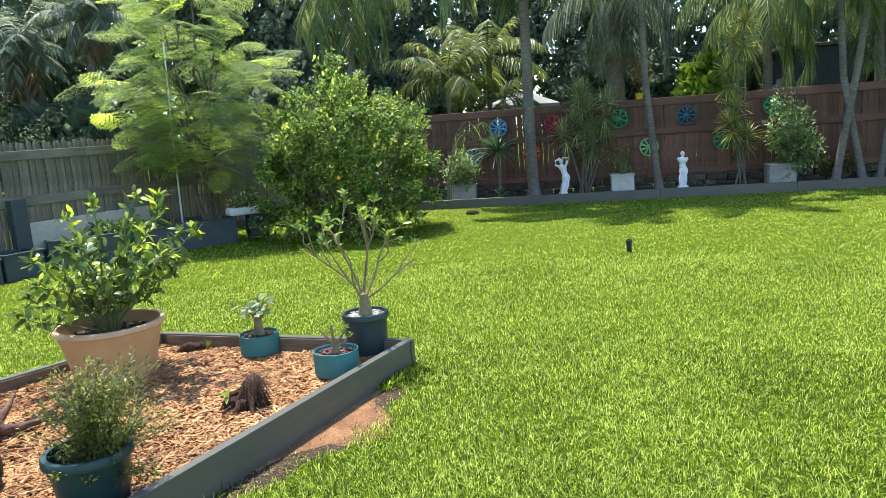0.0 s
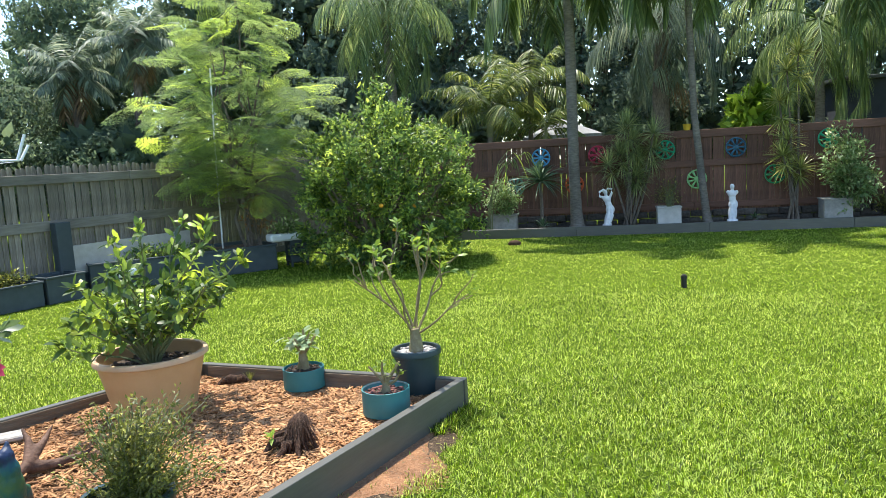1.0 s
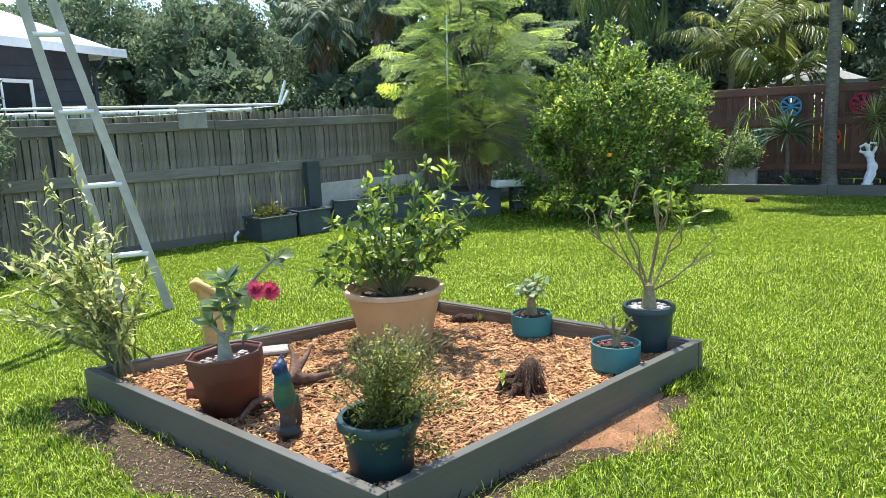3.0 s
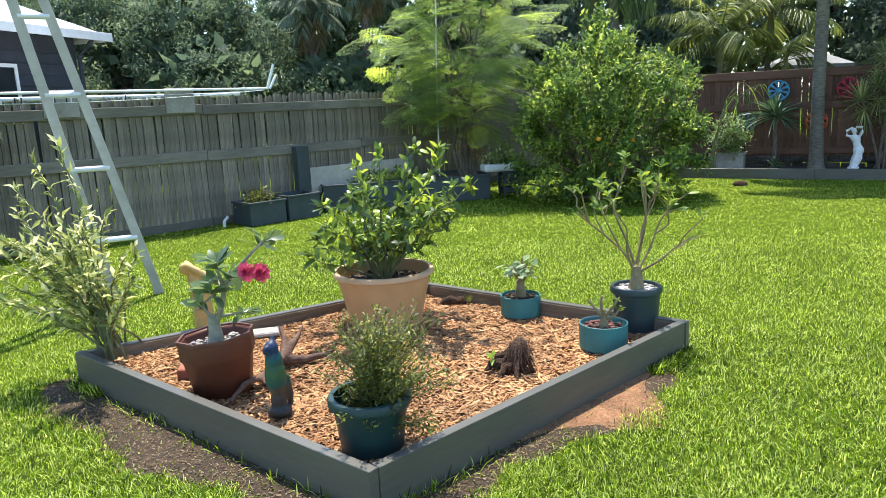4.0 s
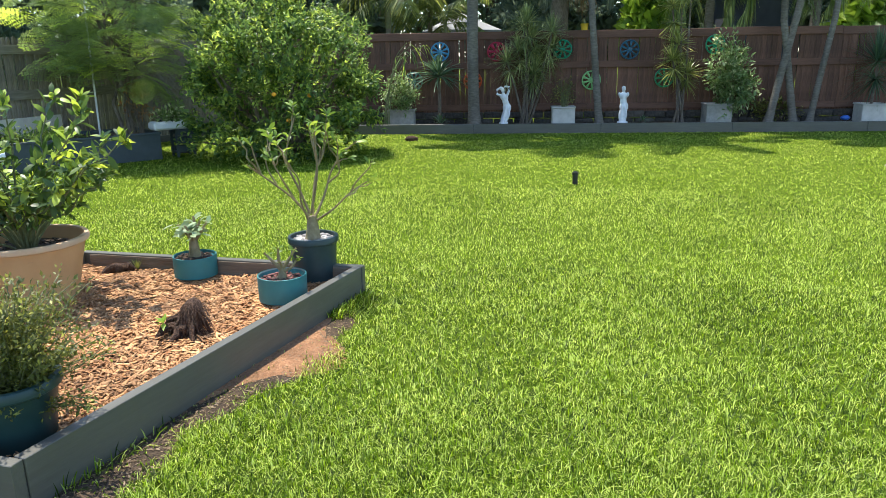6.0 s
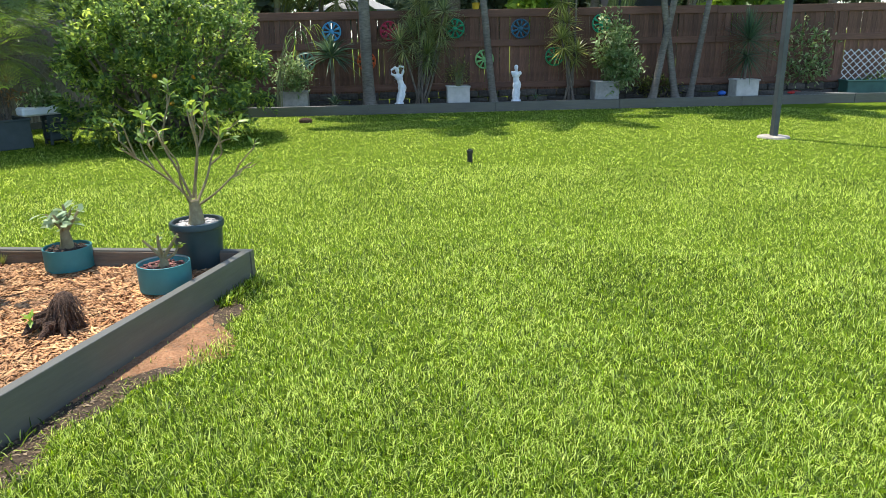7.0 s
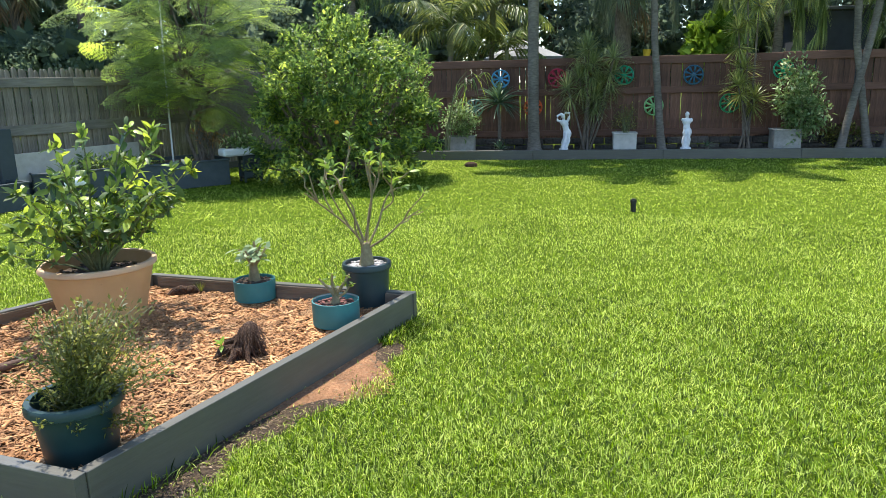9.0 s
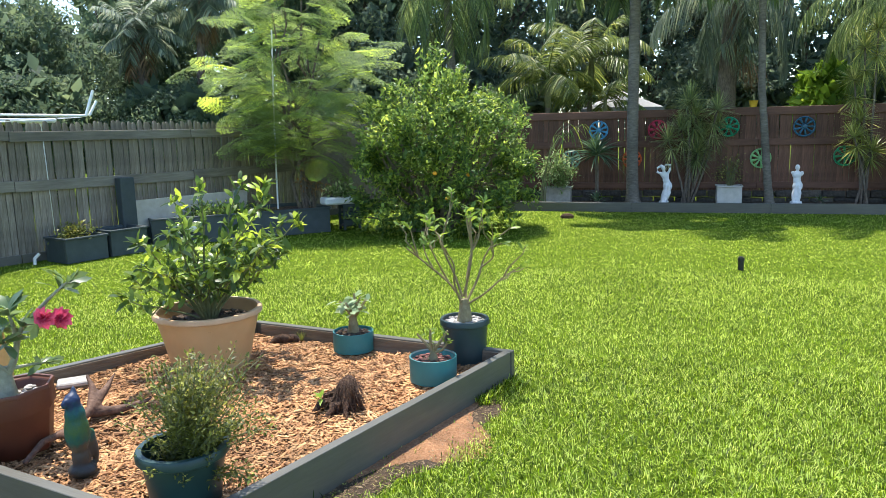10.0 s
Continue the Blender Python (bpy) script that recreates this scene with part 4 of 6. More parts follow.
palm("rough_palm", (-7.7, 19.3, 0), [(0, 0, 0), (0.1, 0, 2.2), (0.3, 0, 5.2)], 0.13, 0.10, 30, 1.25, 0.42, F_SHADE, "shaggy-headed palm beyond the grey fence", 109, (75, -70), (25, 60), 24, False, 0.5, 0.045, 4, M_BARK2)

# ---- border plants ----
palm("border_palm", (2.95, 14.03, SOIL_Z), [(0, 0, 0), (-0.02, 0, 1.9), (-0.04, 0, 5.4)], 0.118, 0.095, 20, 2.8, 0.7, F_PALM, "tall grey-trunked feather palm standing in the border", 110, (60, -45), (60, 105), 56, True, 0.9, 0.055)
palm("slender_palm", (5.36, 13.44, SOIL_Z), [(0, 0, 0), (-0.12, 0, 1.0), (-0.24, 0.03, 2.1), (-0.36, 0.03, 5.2)], 0.075, 0.06, 17, 2.2, 0.6, F_PALM, "slender leaning palm in the border", 111, (60, -45), (60, 105), 50, True, 0.9, 0.05)
palm("slender_palm", (8.50, 12.66, SOIL_Z), [(0, 0, 0), (0.16, 0, 0.9), (0.34, -0.05, 2.0), (0.55, -0.1, 3.6), (0.60, -0.1, 4.9)], 0.074, 0.058, 17, 2.2, 0.6, F_PALM, "slender palm leaning across another in the border", 112, (60, -45), (60, 105), 50, True, 0.9, 0.05)
palm("slender_palm", (8.99, 12.60, SOIL_Z), [(0, 0, 0), (-0.17, 0.05, 0.9), (-0.36, 0.08, 1.9), (-0.5, 0.1, 4.6)], 0.072, 0.058, 17, 2.2, 0.6, F_PALM, "slender palm leaning across another in the border", 113, (60, -45), (60, 105), 50, True, 0.9, 0.05)
palm("slender_palm", (9.24, 12.47, SOIL_Z), [(0, 0, 0), (0.13, 0, 0.9), (0.28, -0.02, 1.9), (0.5, 0, 4.4)], 0.062, 0.05, 17, 2.2, 0.6, F_PALM, "slender leaning palm in the border", 114, (60, -45), (60, 105), 50, True, 0.9, 0.05)

rng = np.random.default_rng(31)
dracaena((3.95, 13.95, SOIL_Z), [(rng.normal(0, 0.07), rng.normal(0, 0.05), rng.normal(0, 0.30), rng.normal(0, 0.10), h) for h in (0.95, 1.25, 1.45, 1.65, 1.85, 1.95, 1.2, 1.4, 1.05, 1.75)], F_DRAC,
         "many-caned dracaena clump with narrow green leaves in the border", 32, 0.46, 0.014, 130, bend=0.14)
dracaena((6.90, 13.12, SOIL_Z), [(rng.normal(0, 0.06), rng.normal(0, 0.05), rng.normal(0, 0.26), rng.normal(0, 0.08), h) for h in (0.95, 1.2, 1.5, 2.2, 2.75, 3.05)], F_DRACY,
         "tall dracaena with yellowish tufted heads in the border", 33, 0.38, 0.022, 120, bend=0.16)


def planter(base, w, d, h, ang, mat, label, name="square_planter"):
    ob = thing(name, on(Vector(base), ang), label, "planter")
    for sx, sy, ww, dd in ((0, -d / 2 + 0.015, w, 0.03), (0, d / 2 - 0.015, w, 0.03), (-w / 2 + 0.015, 0, 0.03, d - 0.064), (w / 2 - 0.015, 0, 0.03, d - 0.064)):
        part("side", box(ww, dd, h, sx, sy, h / 2, 0.006), mat, ob)
    for sx, sy, ww, dd in ((0, -d / 2, w + 0.03, 0.035), (0, d / 2, w + 0.03, 0.035), (-w / 2, 0, 0.035, d - 0.04), (w / 2, 0, 0.035, d - 0.04)):
        part("rim", box(ww, dd, 0.03, sx, sy, h + 0.004, 0.006), mat, ob)
    part("soil", box(w - 0.07, d - 0.07, 0.03, 0, 0, h - 0.05, 0.008), M_SOIL, ob)
    return ob


def planted(ob, at, centre, radii, tips_n, per, length, ratio, mat, seed, rough=0.2, limbs=8, strapped=False):
    """Stems and leaves growing out of a pot: parts of it."""
    rng = np.random.default_rng(seed)
    tips, U = shrub_tips(rng, tips_n, centre, radii, seed, rough, 0.2)
    for k in range(limbs):
        q = tips[rng.integers(len(tips))]
        part("stem", limb(at, q, 0.012, 0.004, 0.0, seed + k), M_STEM, ob, smooth=True)
    part("foliage", tip_leaves(rng, tips, U, per, length, ratio), mat, ob)


b = planter((1.52, 14.30, SOIL_Z), 0.52, 0.36, 0.30, A_BACK, M_BOXG, "pale concrete square planter with a small pale-leaved bush")
planted(b, (0, 0, 0.33), (0, -0.05, 0.62), (0.36, 0.3, 0.42), 240, 6, 0.075, 0.45, F_CREAM, 51)
b = planter((4.66, 13.62, SOIL_Z), 0.44, 0.36, 0.33, A_BACK, M_BOXW, "off-white square planter with a wispy dry bush")
planted(b, (0, 0, 0.3), (0, 0, 0.60), (0.24, 0.22, 0.32), 150, 4, 0.06, 0.25, F_FINE, 52, limbs=26)
b = planter((7.55, 12.93, SOIL_Z), 0.48, 0.40, 0.36, A_BACK, M_BOXG, "grey concrete planter overgrown by a cream-edged bush")
planted(b, (0, 0, 0.33), (0.16, -0.10, 0.88), (0.40, 0.32, 0.76), 400, 5, 0.105, 0.42, F_CREAM, 53, 0.38)
planted(b, (0.1, -0.1, 0.33), (0.42, -0.16, 0.62), (0.26, 0.2, 0.38), 110, 5, 0.10, 0.42, F_CREAM, 59, 0.3, 3)
b = planter((10.33, 12.22, SOIL_Z), 0.46, 0.38, 0.33, A_BACK, M_BOXW, "off-white planter with a spiky-headed plant")
rng = np.random.default_rng(54)
part("cane", tube([(0, 0, 0.28), (0.02, 0, 0.65), (0.02, 0, 1.08)], [0.03, 0.026, 0.02], 8), M_BARK2, b, smooth=True)
part("leaf_head", rosette(rng, np.array([0.02, 0, 1.12]), 170, 0.74, 0.019, 0.10, (88, -35)), F_YUCCA, b)
part("leaf_head", rosette(rng, np.array([0.02, 0, 0.80]), 110, 0.60, 0.017, 0.18, (35, -60)), F_YUCCA, b)

# spiky plants with broad strap leaves
for x, y, s, n, c in ((2.27, 14.2, 0.72, 130, 0.92), (2.25, 13.98, 0.36, 26, 0.02), (6.2, 13.3, 0.2, 16, 0.02)):
    rng = np.random.default_rng(int(x * 100))
    ob = thing("yucca", on(Vector((x, y, SOIL_Z))), "dark green spiky yucca growing in the border", "yucca")
    part("cane", tube([(0, 0, -0.02), (0.01, 0, c * 0.5 + 0.02), (0.0, 0, c + 0.04)], [0.04, 0.035, 0.03], 8), M_BARK2, ob, smooth=True)
    part("leaf_head", rosette(rng, np.array([0, 0, c + 0.02]), n, s, 0.036, 0.42, (86, -10)), F_YUCCA, ob)

shrub("croton_bush", (11.9, 12.45, SOIL_Z), (0, 0, 0.72), (0.66, 0.5, 0.72), 420, 6, 0.12, 0.4, F_CREAM, M_BARK2, "cream and bronze leaved bush in the border corner", "bush", 55, 10, 0.25)
shrub("low_bush", (8.75, 12.95, SOIL_Z), (0, 0, 0.22), (0.5, 0.3, 0.25), 200, 5, 0.09, 0.3, F_FINE, M_BARK2, "low straggly plants at the foot of the fence", "bush", 56, 12, 0.3)


# arching creeper stems beside the tree
rng = np.random.default_rng(58)
ob = thing("arching_plant", on(Vector((1.25, 14.0, SOIL_Z))), "tall plant with long arching pale stems in the border", "plant")
for k in range(4):
    a, L = rng.uniform(-0.9, 0.9), rng.uniform(0.35, 0.8)
    t = np.linspace(0, 1, 10)[:, None]
    P = np.array([0.03 * k - 0.1, 0, 0]) + t * [0.05, 0, 1.45] + t**3 * [L * math.cos(a), L * math.sin(a) * 0.5 - 0.2, 0.42] - np.maximum(0, t - 0.8) * [0, 0, 1.6]
    part("stem", tube(P, np.linspace(0.013, 0.005, 10), 6), M_STEM, ob, smooth=True)
    q = P[7:]
    part("foliage", straps(np.repeat(q, 2, 0), rng.normal(0, 0.6, (len(q) * 2, 3)) + [0.3, 0, 0.1], rng.uniform(0.2, 0.45, len(q) * 2), 0.022, 0.9), F_LIME, ob)


# ---- wheel covers on the red fence ----
def wheel_cover(s, z, mat, label, spokes, seed):
    ob = thing("wheel_cover", on(back(s, 0.062, z), A_BACK) @ Matrix.Rotation(radians(90), 4, "X") @ Matrix.Rotation(seed, 4, "Z"), label, "wheel cover", "painted wheel covers on the fence")
    R = 0.19
    part("rim", lathe([(R * 0.84, 0.0), (R * 0.86, 0.016), (R * 0.93, 0.024), (R, 0.016), (R, -0.004), (R * 0.84, 0.0)], 36), mat, ob, smooth=True)
    part("hub", lathe([(0.0, 0.034), (R * 0.16, 0.032), (R * 0.27, 0.022), (R * 0.28, 0.0)], 24), mat, ob, smooth=True)
    for k in range(spokes):
        w0, w1 = (0.032, 0.075) if spokes < 8 else (0.024, 0.052)
        a = 2 * math.pi * k / spokes
        V = np.array([(R * 0.22, -w0 / 2, 0.0), (R * 0.88, -w1 / 2, 0.0), (R * 0.88, w1 / 2, 0.0), (R * 0.22, w0 / 2, 0.0), (R * 0.22, -w0 / 2.4, 0.026), (R * 0.88, -w1 / 2.3, 0.018), (R * 0.88, w1 / 2.3, 0.018), (R * 0.22, w0 / 2.4, 0.026)])
        c, sn = math.cos(a), math.sin(a)
        V = V @ np.array([(c, sn, 0), (-sn, c, 0), (0, 0, 1)])
        part("spoke", (V, np.array([(4, 5, 6, 7), (0, 1, 5, 4), (1, 2, 6, 5), (2, 3, 7, 6), (3, 0, 4, 7)])), mat, ob)
    return ob


for s, z, name, c, spokes in ((1.11, 1.52, "sky blue", (0.07, 0.28, 0.44), 9), (2.25, 1.51, "crimson", (0.42, 0.025, 0.06), 7), (3.556, 1.535, "emerald green", (0.01, 0.30, 0.16), 8), (4.87, 1.51, "steel blue", (0.025, 0.10, 0.15), 9),
                              (6.51, 1.58, "emerald green", (0.01, 0.30, 0.14), 8), (0.564, 0.95, "grey green", (0.16, 0.27, 0.19), 10), (1.77, 0.94, "orange red", (0.62, 0.11, 0.03), 9), (4.144, 0.93, "lime green", (0.24, 0.48, 0.18), 9), (5.573, 0.96, "dark green", (0.02, 0.24, 0.10), 8)):
    m = surface("paint_" + name.replace(" ", "_"), [tuple(0.85 * v for v in c), c], 12, 0.4, 0.05, stain=0.2)
    wheel_cover(s, z, m, name + " painted wheel cover hung on the red fence", spokes, s)

# ---- statues ----
def statue(base, turn, raised, label):
    """A small standing garden figure as one plain shape."""
    h = [lump(0, 0, 0.03, 0.10, 0.09, 0.035), lump(0, 0, 0.16, 0.085, 0.075, 0.16), lump(0.015, 0, 0.33, 0.088, 0.07, 0.11), lump(0.0, 0, 0.44, 0.066, 0.055, 0.08),
         lump(-0.005, 0, 0.535, 0.082, 0.06, 0.075), lump(0.0, 0.0, 0.60, 0.03, 0.03, 0.05), lump(0.0, 0.0, 0.675, 0.042, 0.046, 0.055)]
    h += [tube([(0.02, -0.06, 0.05), (0.05, -0.07, 0.2), (0.03, -0.06, 0.34)], [0.025, 0.03, 0.02], 8), tube([(-0.05, -0.05, 0.04), (-0.05, -0.06, 0.2), (-0.02, -0.06, 0.36)], [0.03, 0.025, 0.015], 8)]
    if raised:
        h = [(V + np.outer(0.035 * np.sin((V[:, 2] - 0.1) * 7.5) - 0.05 * np.clip(V[:, 2] - 0.5, 0, 1), [1, 0, 0]), F) for V, F in h]
        h += [tube([(-0.09, 0, 0.575), (-0.155, -0.01, 0.60), (-0.16, -0.01, 0.68), (-0.06, 0, 0.735)], [0.028, 0.026, 0.024, 0.022], 8),
              tube([(0.05, 0, 0.575), (0.085, -0.01, 0.66), (0.09, -0.01, 0.735), (-0.01, 0, 0.745)], [0.028, 0.026, 0.024, 0.022], 8)]
    else:
        h += [lump(-0.08, 0, 0.575, 0.03, 0.03, 0.035), lump(0.08, 0, 0.565, 0.03, 0.03, 0.045), tube([(0, 0, 0), (0, 0, 0.05)], [0.11, 0.10], 14)]
    ob = blob(h, 0.012, "garden_statue", M_STATUE)
    ob.matrix_world = on(Vector(base), turn)
    return tagged(ob, label, "statue", "white garden statues")


statue((3.53, 13.86, SOIL_Z), A_BACK + 0.2, True, "white classical garden statue with raised arms in the border")
statue((5.775, 13.30, SOIL_Z), A_BACK, False, "white classical armless garden statue in the border")

# ---- the mandarin tree and the feathery tree ----
rng = np.random.default_rng(71)
tree = thing("mandarin_tree", on(Vector((-0.63, 11.25, 0))), "bushy mandarin tree with glossy leaves down to the lawn", "tree")
C, U = shrub_tips(rng, 190, (0, 0, 1.10), (1.36, 1.26, 1.14), 71, 0.30, 0.68)
more = np.array([(-0.15, 0, 2.55), (-0.10, -0.1, 2.72), (-0.2, -0.1, 2.35), (0.1, -0.2, 2.3), (0.95, 0, 2.0), (1.15, -0.2, 1.85), (-1.0, 0, 1.95), (-1.15, -0.3, 1.5), (-1.3, -0.3, 1.1), (-1.32, -0.2, 0.6), (-1.25, -0.5, 0.3), (1.35, -0.2, 1.0), (1.35, -0.3, 0.55), (0.5, -0.9, 0.25), (-0.2, -1.1, 0.3), (-0.8, -0.9, 0.25), (1.0, -0.7, 0.3), (-1.15, -0.5, 0.45), (0.1, -1.15, 0.2)])
C, U = np.concatenate([C, more]), np.concatenate([U, unit(more - [0, 0, 1.1])])
keep = C[:, 2] > 0.12
C, U = C[keep], U[keep]
for k in range(26):
    part("limb", limb(rng.normal(0, 0.03, 3) * [1, 1, 0], C[rng.integers(len(C))] * 0.93, 0.05, 0.012, 0.0, 700 + k), M_BARK2, tree, smooth=True)
tips = np.repeat(C, 20, 0) + sphere_dirs(rng, len(C) * 20) * (rng.uniform(0.04, 0.21, len(C) * 20))[:, None] * np.array([1.1, 1.1, 0.9])
keep = tips[:, 2] > 0.03
part("foliage", tip_leaves(rng, tips[keep], np.repeat(U, 20, 0)[keep], 5, 0.095, 0.46, 0.5, 0.75, 0.03), F_CITRUS, tree)
deep = sphere_dirs(rng, 600) * (0.72 * rng.uniform(0.05, 1, 600) ** 0.4)[:, None] * [1.28, 1.22, 1.05] + [0, 0, 1.12]
part("inner_foliage", tip_leaves(rng, deep, sphere_dirs(rng, 600), 4, 0.10, 0.46, 0.3, 0.9, 0.05, 0.15, True), F_CITRUS, tree)
rng = np.random.default_rng(72)
U = sphere_dirs(rng, 260)
U = U[U[:, 2] > -0.25][:150]
for u in U:
    a = np.array([0, 0, 1.18]) + u * [1.26, 1.2, 1.16] * 0.84
    b = a + unit(u + [0, 0, 0.9]) * rng.uniform(0.2, 0.55)
    part("shoot", limb(a, b, 0.007, 0.003, 0.0, int(abs(u[0]) * 1e4), 4), M_STEM, tree)
    q = a + (b - a) * np.linspace(0.2, 1, 8)[:, None]
    q = np.repeat(q, 3, 0)
    part("foliage", leaves(q, rng.normal(0, 0.6, q.shape) + (b - a) * 1.5, rng.normal(0, 0.4, q.shape) + [0, 0, 1], rng.uniform(0.05, 0.09, len(q)), 0.036), F_CITRUS, tree)
for x, y, z in ((-0.05, -1.25, 0.98), (0.42, -1.2, 0.95), (0.12, -1.25, 0.62)):
    f = part("mandarin", lump(0, 0, 0, 0.034, 0.034, 0.030), M_ORANGE, tree, "ripe orange mandarin", True)
    f.location = (x, y, z)


def pinnate(rng, length, pairs, leaf_n):
    """A feathery compound leaf along +x: side ribs with two rows of tiny leaflets."""
    out = [tube([(0, 0, 0), (length * 0.5, 0, 0.02 * length), (length, 0, -0.08 * length)], [0.004, 0.003, 0.0015], 4)]
    P, D, N, L = [], [], [], []
    for s in np.linspace(0.15, 1.0, pairs):
        rib = length * 0.34 * math.sin(math.pi * (0.20 + 0.72 * s)) + 0.015
        for sg in (-1, 1):
            d = np.array([0.55, sg, -0.12])
            d /= np.linalg.norm(d)
            b = np.array([length * s, 0, 0.02 * length * (1 - s) - 0.08 * length * s * s])
            q = np.linspace(0.12, 1, leaf_n)
            c = b + d * rib * q[:, None] - np.array([0, 0, 0.10 * rib]) * (q**2)[:, None]
            w = np.array([d[1], -d[0], 0])
            for side_ in (-1, 1):
                P.append(c), D.append(np.tile(d * 0.45 + w * side_, (leaf_n, 1)) + rng.normal(0, 0.1, (leaf_n, 3))), L.append(np.full(leaf_n, 0.046))
    P, D, L = np.concatenate(P), np.concatenate(D), np.concatenate(L)
    out.append(quick_leaves(P, D, rng.normal(0, 0.3, P.shape) + [0, 0, 1], L, L * 0.34, 0.1))
    return joined(out)


fern = thing("feathery_tree", on(Vector((-3.0, 11.65, 0.30))), "young tree with layered feathery bright green leaves in a planter", "tree")
rng = np.random.default_rng(73)
meshes = [mesh_of("feather_leaf", *pinnate(rng, L, 7, 6), F_FERN) for L in (0.50, 0.60, 0.42, 0.54)]
stems = []
for k, (x, y, z) in enumerate(((0.10, 0.05, 4.1), (-0.35, 0.0, 3.2), (0.40, 0.1, 3.3), (-0.10, -0.2, 3.7), (0.15, 0.15, 2.7))):
    a = np.array([0.06 * math.cos(k * 1.3), 0.06 * math.sin(k * 1.3), 0])
    part("trunk", limb(a, (x, y, z), 0.035, 0.010, 0.0, 74 + k, 8), M_BARK2, fern, smooth=True)
    stems.append((a, np.array((x, y, z))))
count = 0
for k in range(56):
    h = float(np.interp((k + 0.5) / 56, [0, 0.09, 0.25, 0.60, 0.84, 1.0], [0.95, 1.3, 1.7, 2.5, 3.2, 4.2]))
    reach = float(np.interp(h, [0.75, 1.2, 1.6, 2.1, 2.6, 3.1, 3.6, 4.3], [0.50, 0.80, 1.35, 1.70, 1.55, 1.15, 0.72, 0.20])) * rng.uniform(0.55, 1.05)
    ang = k * 2.39996 + rng.normal(0, 0.3)
    if h < 1.35:
        ang = rng.uniform(-2.9, -0.4)
    a, b = stems[k % 5] if h < 3.0 else stems[(0, 3)[k % 2]]
    root = a + (b - a) * min(1.0, max(0.12, (h - 0.15 - 0.38 * reach) / b[2]))
    tip = np.array([root[0] * 0.3 + math.cos(ang) * reach, root[1] * 0.3 + math.sin(ang) * reach * 0.85, h + rng.normal(0, 0.06)])
    part("branch", limb(root, tip, 0.011, 0.003, 0.12 * reach, 100 + k, 6), M_STEM, fern, smooth=True)
    for q in np.linspace(0.42, 1.0, 4):
        p = root + (tip - root) * q + np.array([0, 0, 0.12 * reach * math.sin(math.pi * q)])
        for sg in ((-1, 1) if q < 0.95 else (0,)):
            f = part("feather_leaf", meshes[count % 4], F_FERN, fern)
            f.matrix_basis = Matrix.Translation(p) @ Matrix.Rotation(ang + sg * rng.uniform(0.45, 1.0) + rng.normal(0, 0.12), 4, "Z") @ Matrix.Rotation(rng.normal(0.12, 0.28), 4, "Y") @ Matrix.Rotation(rng.normal(0, 0.35), 4, "X")
            count += 1
rod = tagged(part("garden_stake", tube([(0, 0, 0), (0.02, 0.0, 1.5), (0.06, 0.02, 2.95)], 0.014, 8), M_RUNG, smooth=True), "tall thin pale garden stake beside the feathery tree", "garden stake")
rod.location = (-3.40, 11.50, 0.28)

# ---- along the grey fence ----
b = planter(left(1.42, 0.42), 0.56, 0.50, 0.31, A_LEFT, M_BLUEGREY, "blue-grey square planter box with low seedlings by the fence", "fence_planter")
planted(b, (0, 0, 0.28), (0, 0, 0.34), (0.26, 0.2, 0.08), 90, 5, 0.06, 0.5, F_FINE, 91, limbs=4)
b = planter(left(2.02, 0.42), 0.54, 0.50, 0.34, A_LEFT, M_BLUEGREY, "blue-grey square planter box by the fence", "fence_planter")
tagged(part("fence_post_box", box(0.22, 0.14, 1.02, 0, 0, 0.51, 0.008), M_BLUEGREY), "dark blue-grey post standing against the grey fence", "post")
bpy.data.objects["fence_post_box"].matrix_world = on(left(2.34, 0.16), A_LEFT)
ob = thing("splash_screen", on(left(3.48, 0.20), A_LEFT), "off-white sheet screen on a dark plinth behind the planter", "screen")
part("sheet", box(2.05, 0.02, 0.40, 0, 0, 0.48, 0.004), M_BOXW, ob)
part("plinth", box(2.05, 0.05, 0.28, 0, 0, 0.14, 0.006), M_BLUEGREY, ob)
c0, c1 = Vector((-4.80, 9.85, 0)), Vector((-2.47, 11.22, 0))
ang = math.atan2((c1 - c0).y, (c1 - c0).x)
b = planter((c0 + c1) / 2 + Vector((-0.28, 0.475, 0)), (c1 - c0).length, 1.10, 0.39, ang, M_BLUEGREY, "long dark grey raised planter with herbs by the fence", "long_planter")
planted(b, (0, 0, 0.33), (-0.3, 0, 0.38), (0.75, 0.45, 0.12), 220, 5, 0.08, 0.4, F_CITRUS, 92, limbs=4)
pipe = thing("pvc_pipe", on(Vector((-4.47, 9.99, 0.21)), radians(30)), "short capped white plastic pipe at the planter's front", "pipe")
part("tube", joined([tube([(0, 0, 0.03), (0.27, 0, 0.05)], 0.072, 18, False), tube([(0.0, 0, 0.03), (0.27, 0, 0.05)], 0.064, 18, False)]), M_WHITE, pipe, smooth=True)
# Solid black disc in place of the shade inside the pipe.
part("bore_shade", tube([(0.02, 0, 0.031), (0.05, 0, 0.033)], 0.0635, 18), M_BLACK, pipe, "black disc standing for the shade inside the open end")
part("end_cap", lathe([(0.0, 0.0), (0.06, 0.0), (0.077, 0.004), (0.077, 0.05)], 18), M_WHITE, pipe, smooth=True).matrix_basis = pose(0.28, 0, 0.05, 0, -90, 0)
hydro = thing("growing_trough", on(Vector((-2.34, 11.46, 0)), radians(30)), "white growing trough with seedlings on a dark slatted crate", "trough")
part("trough", box(0.62, 0.30, 0.12, 0, 0, 0.49, 0.025), M_WHITE, hydro)
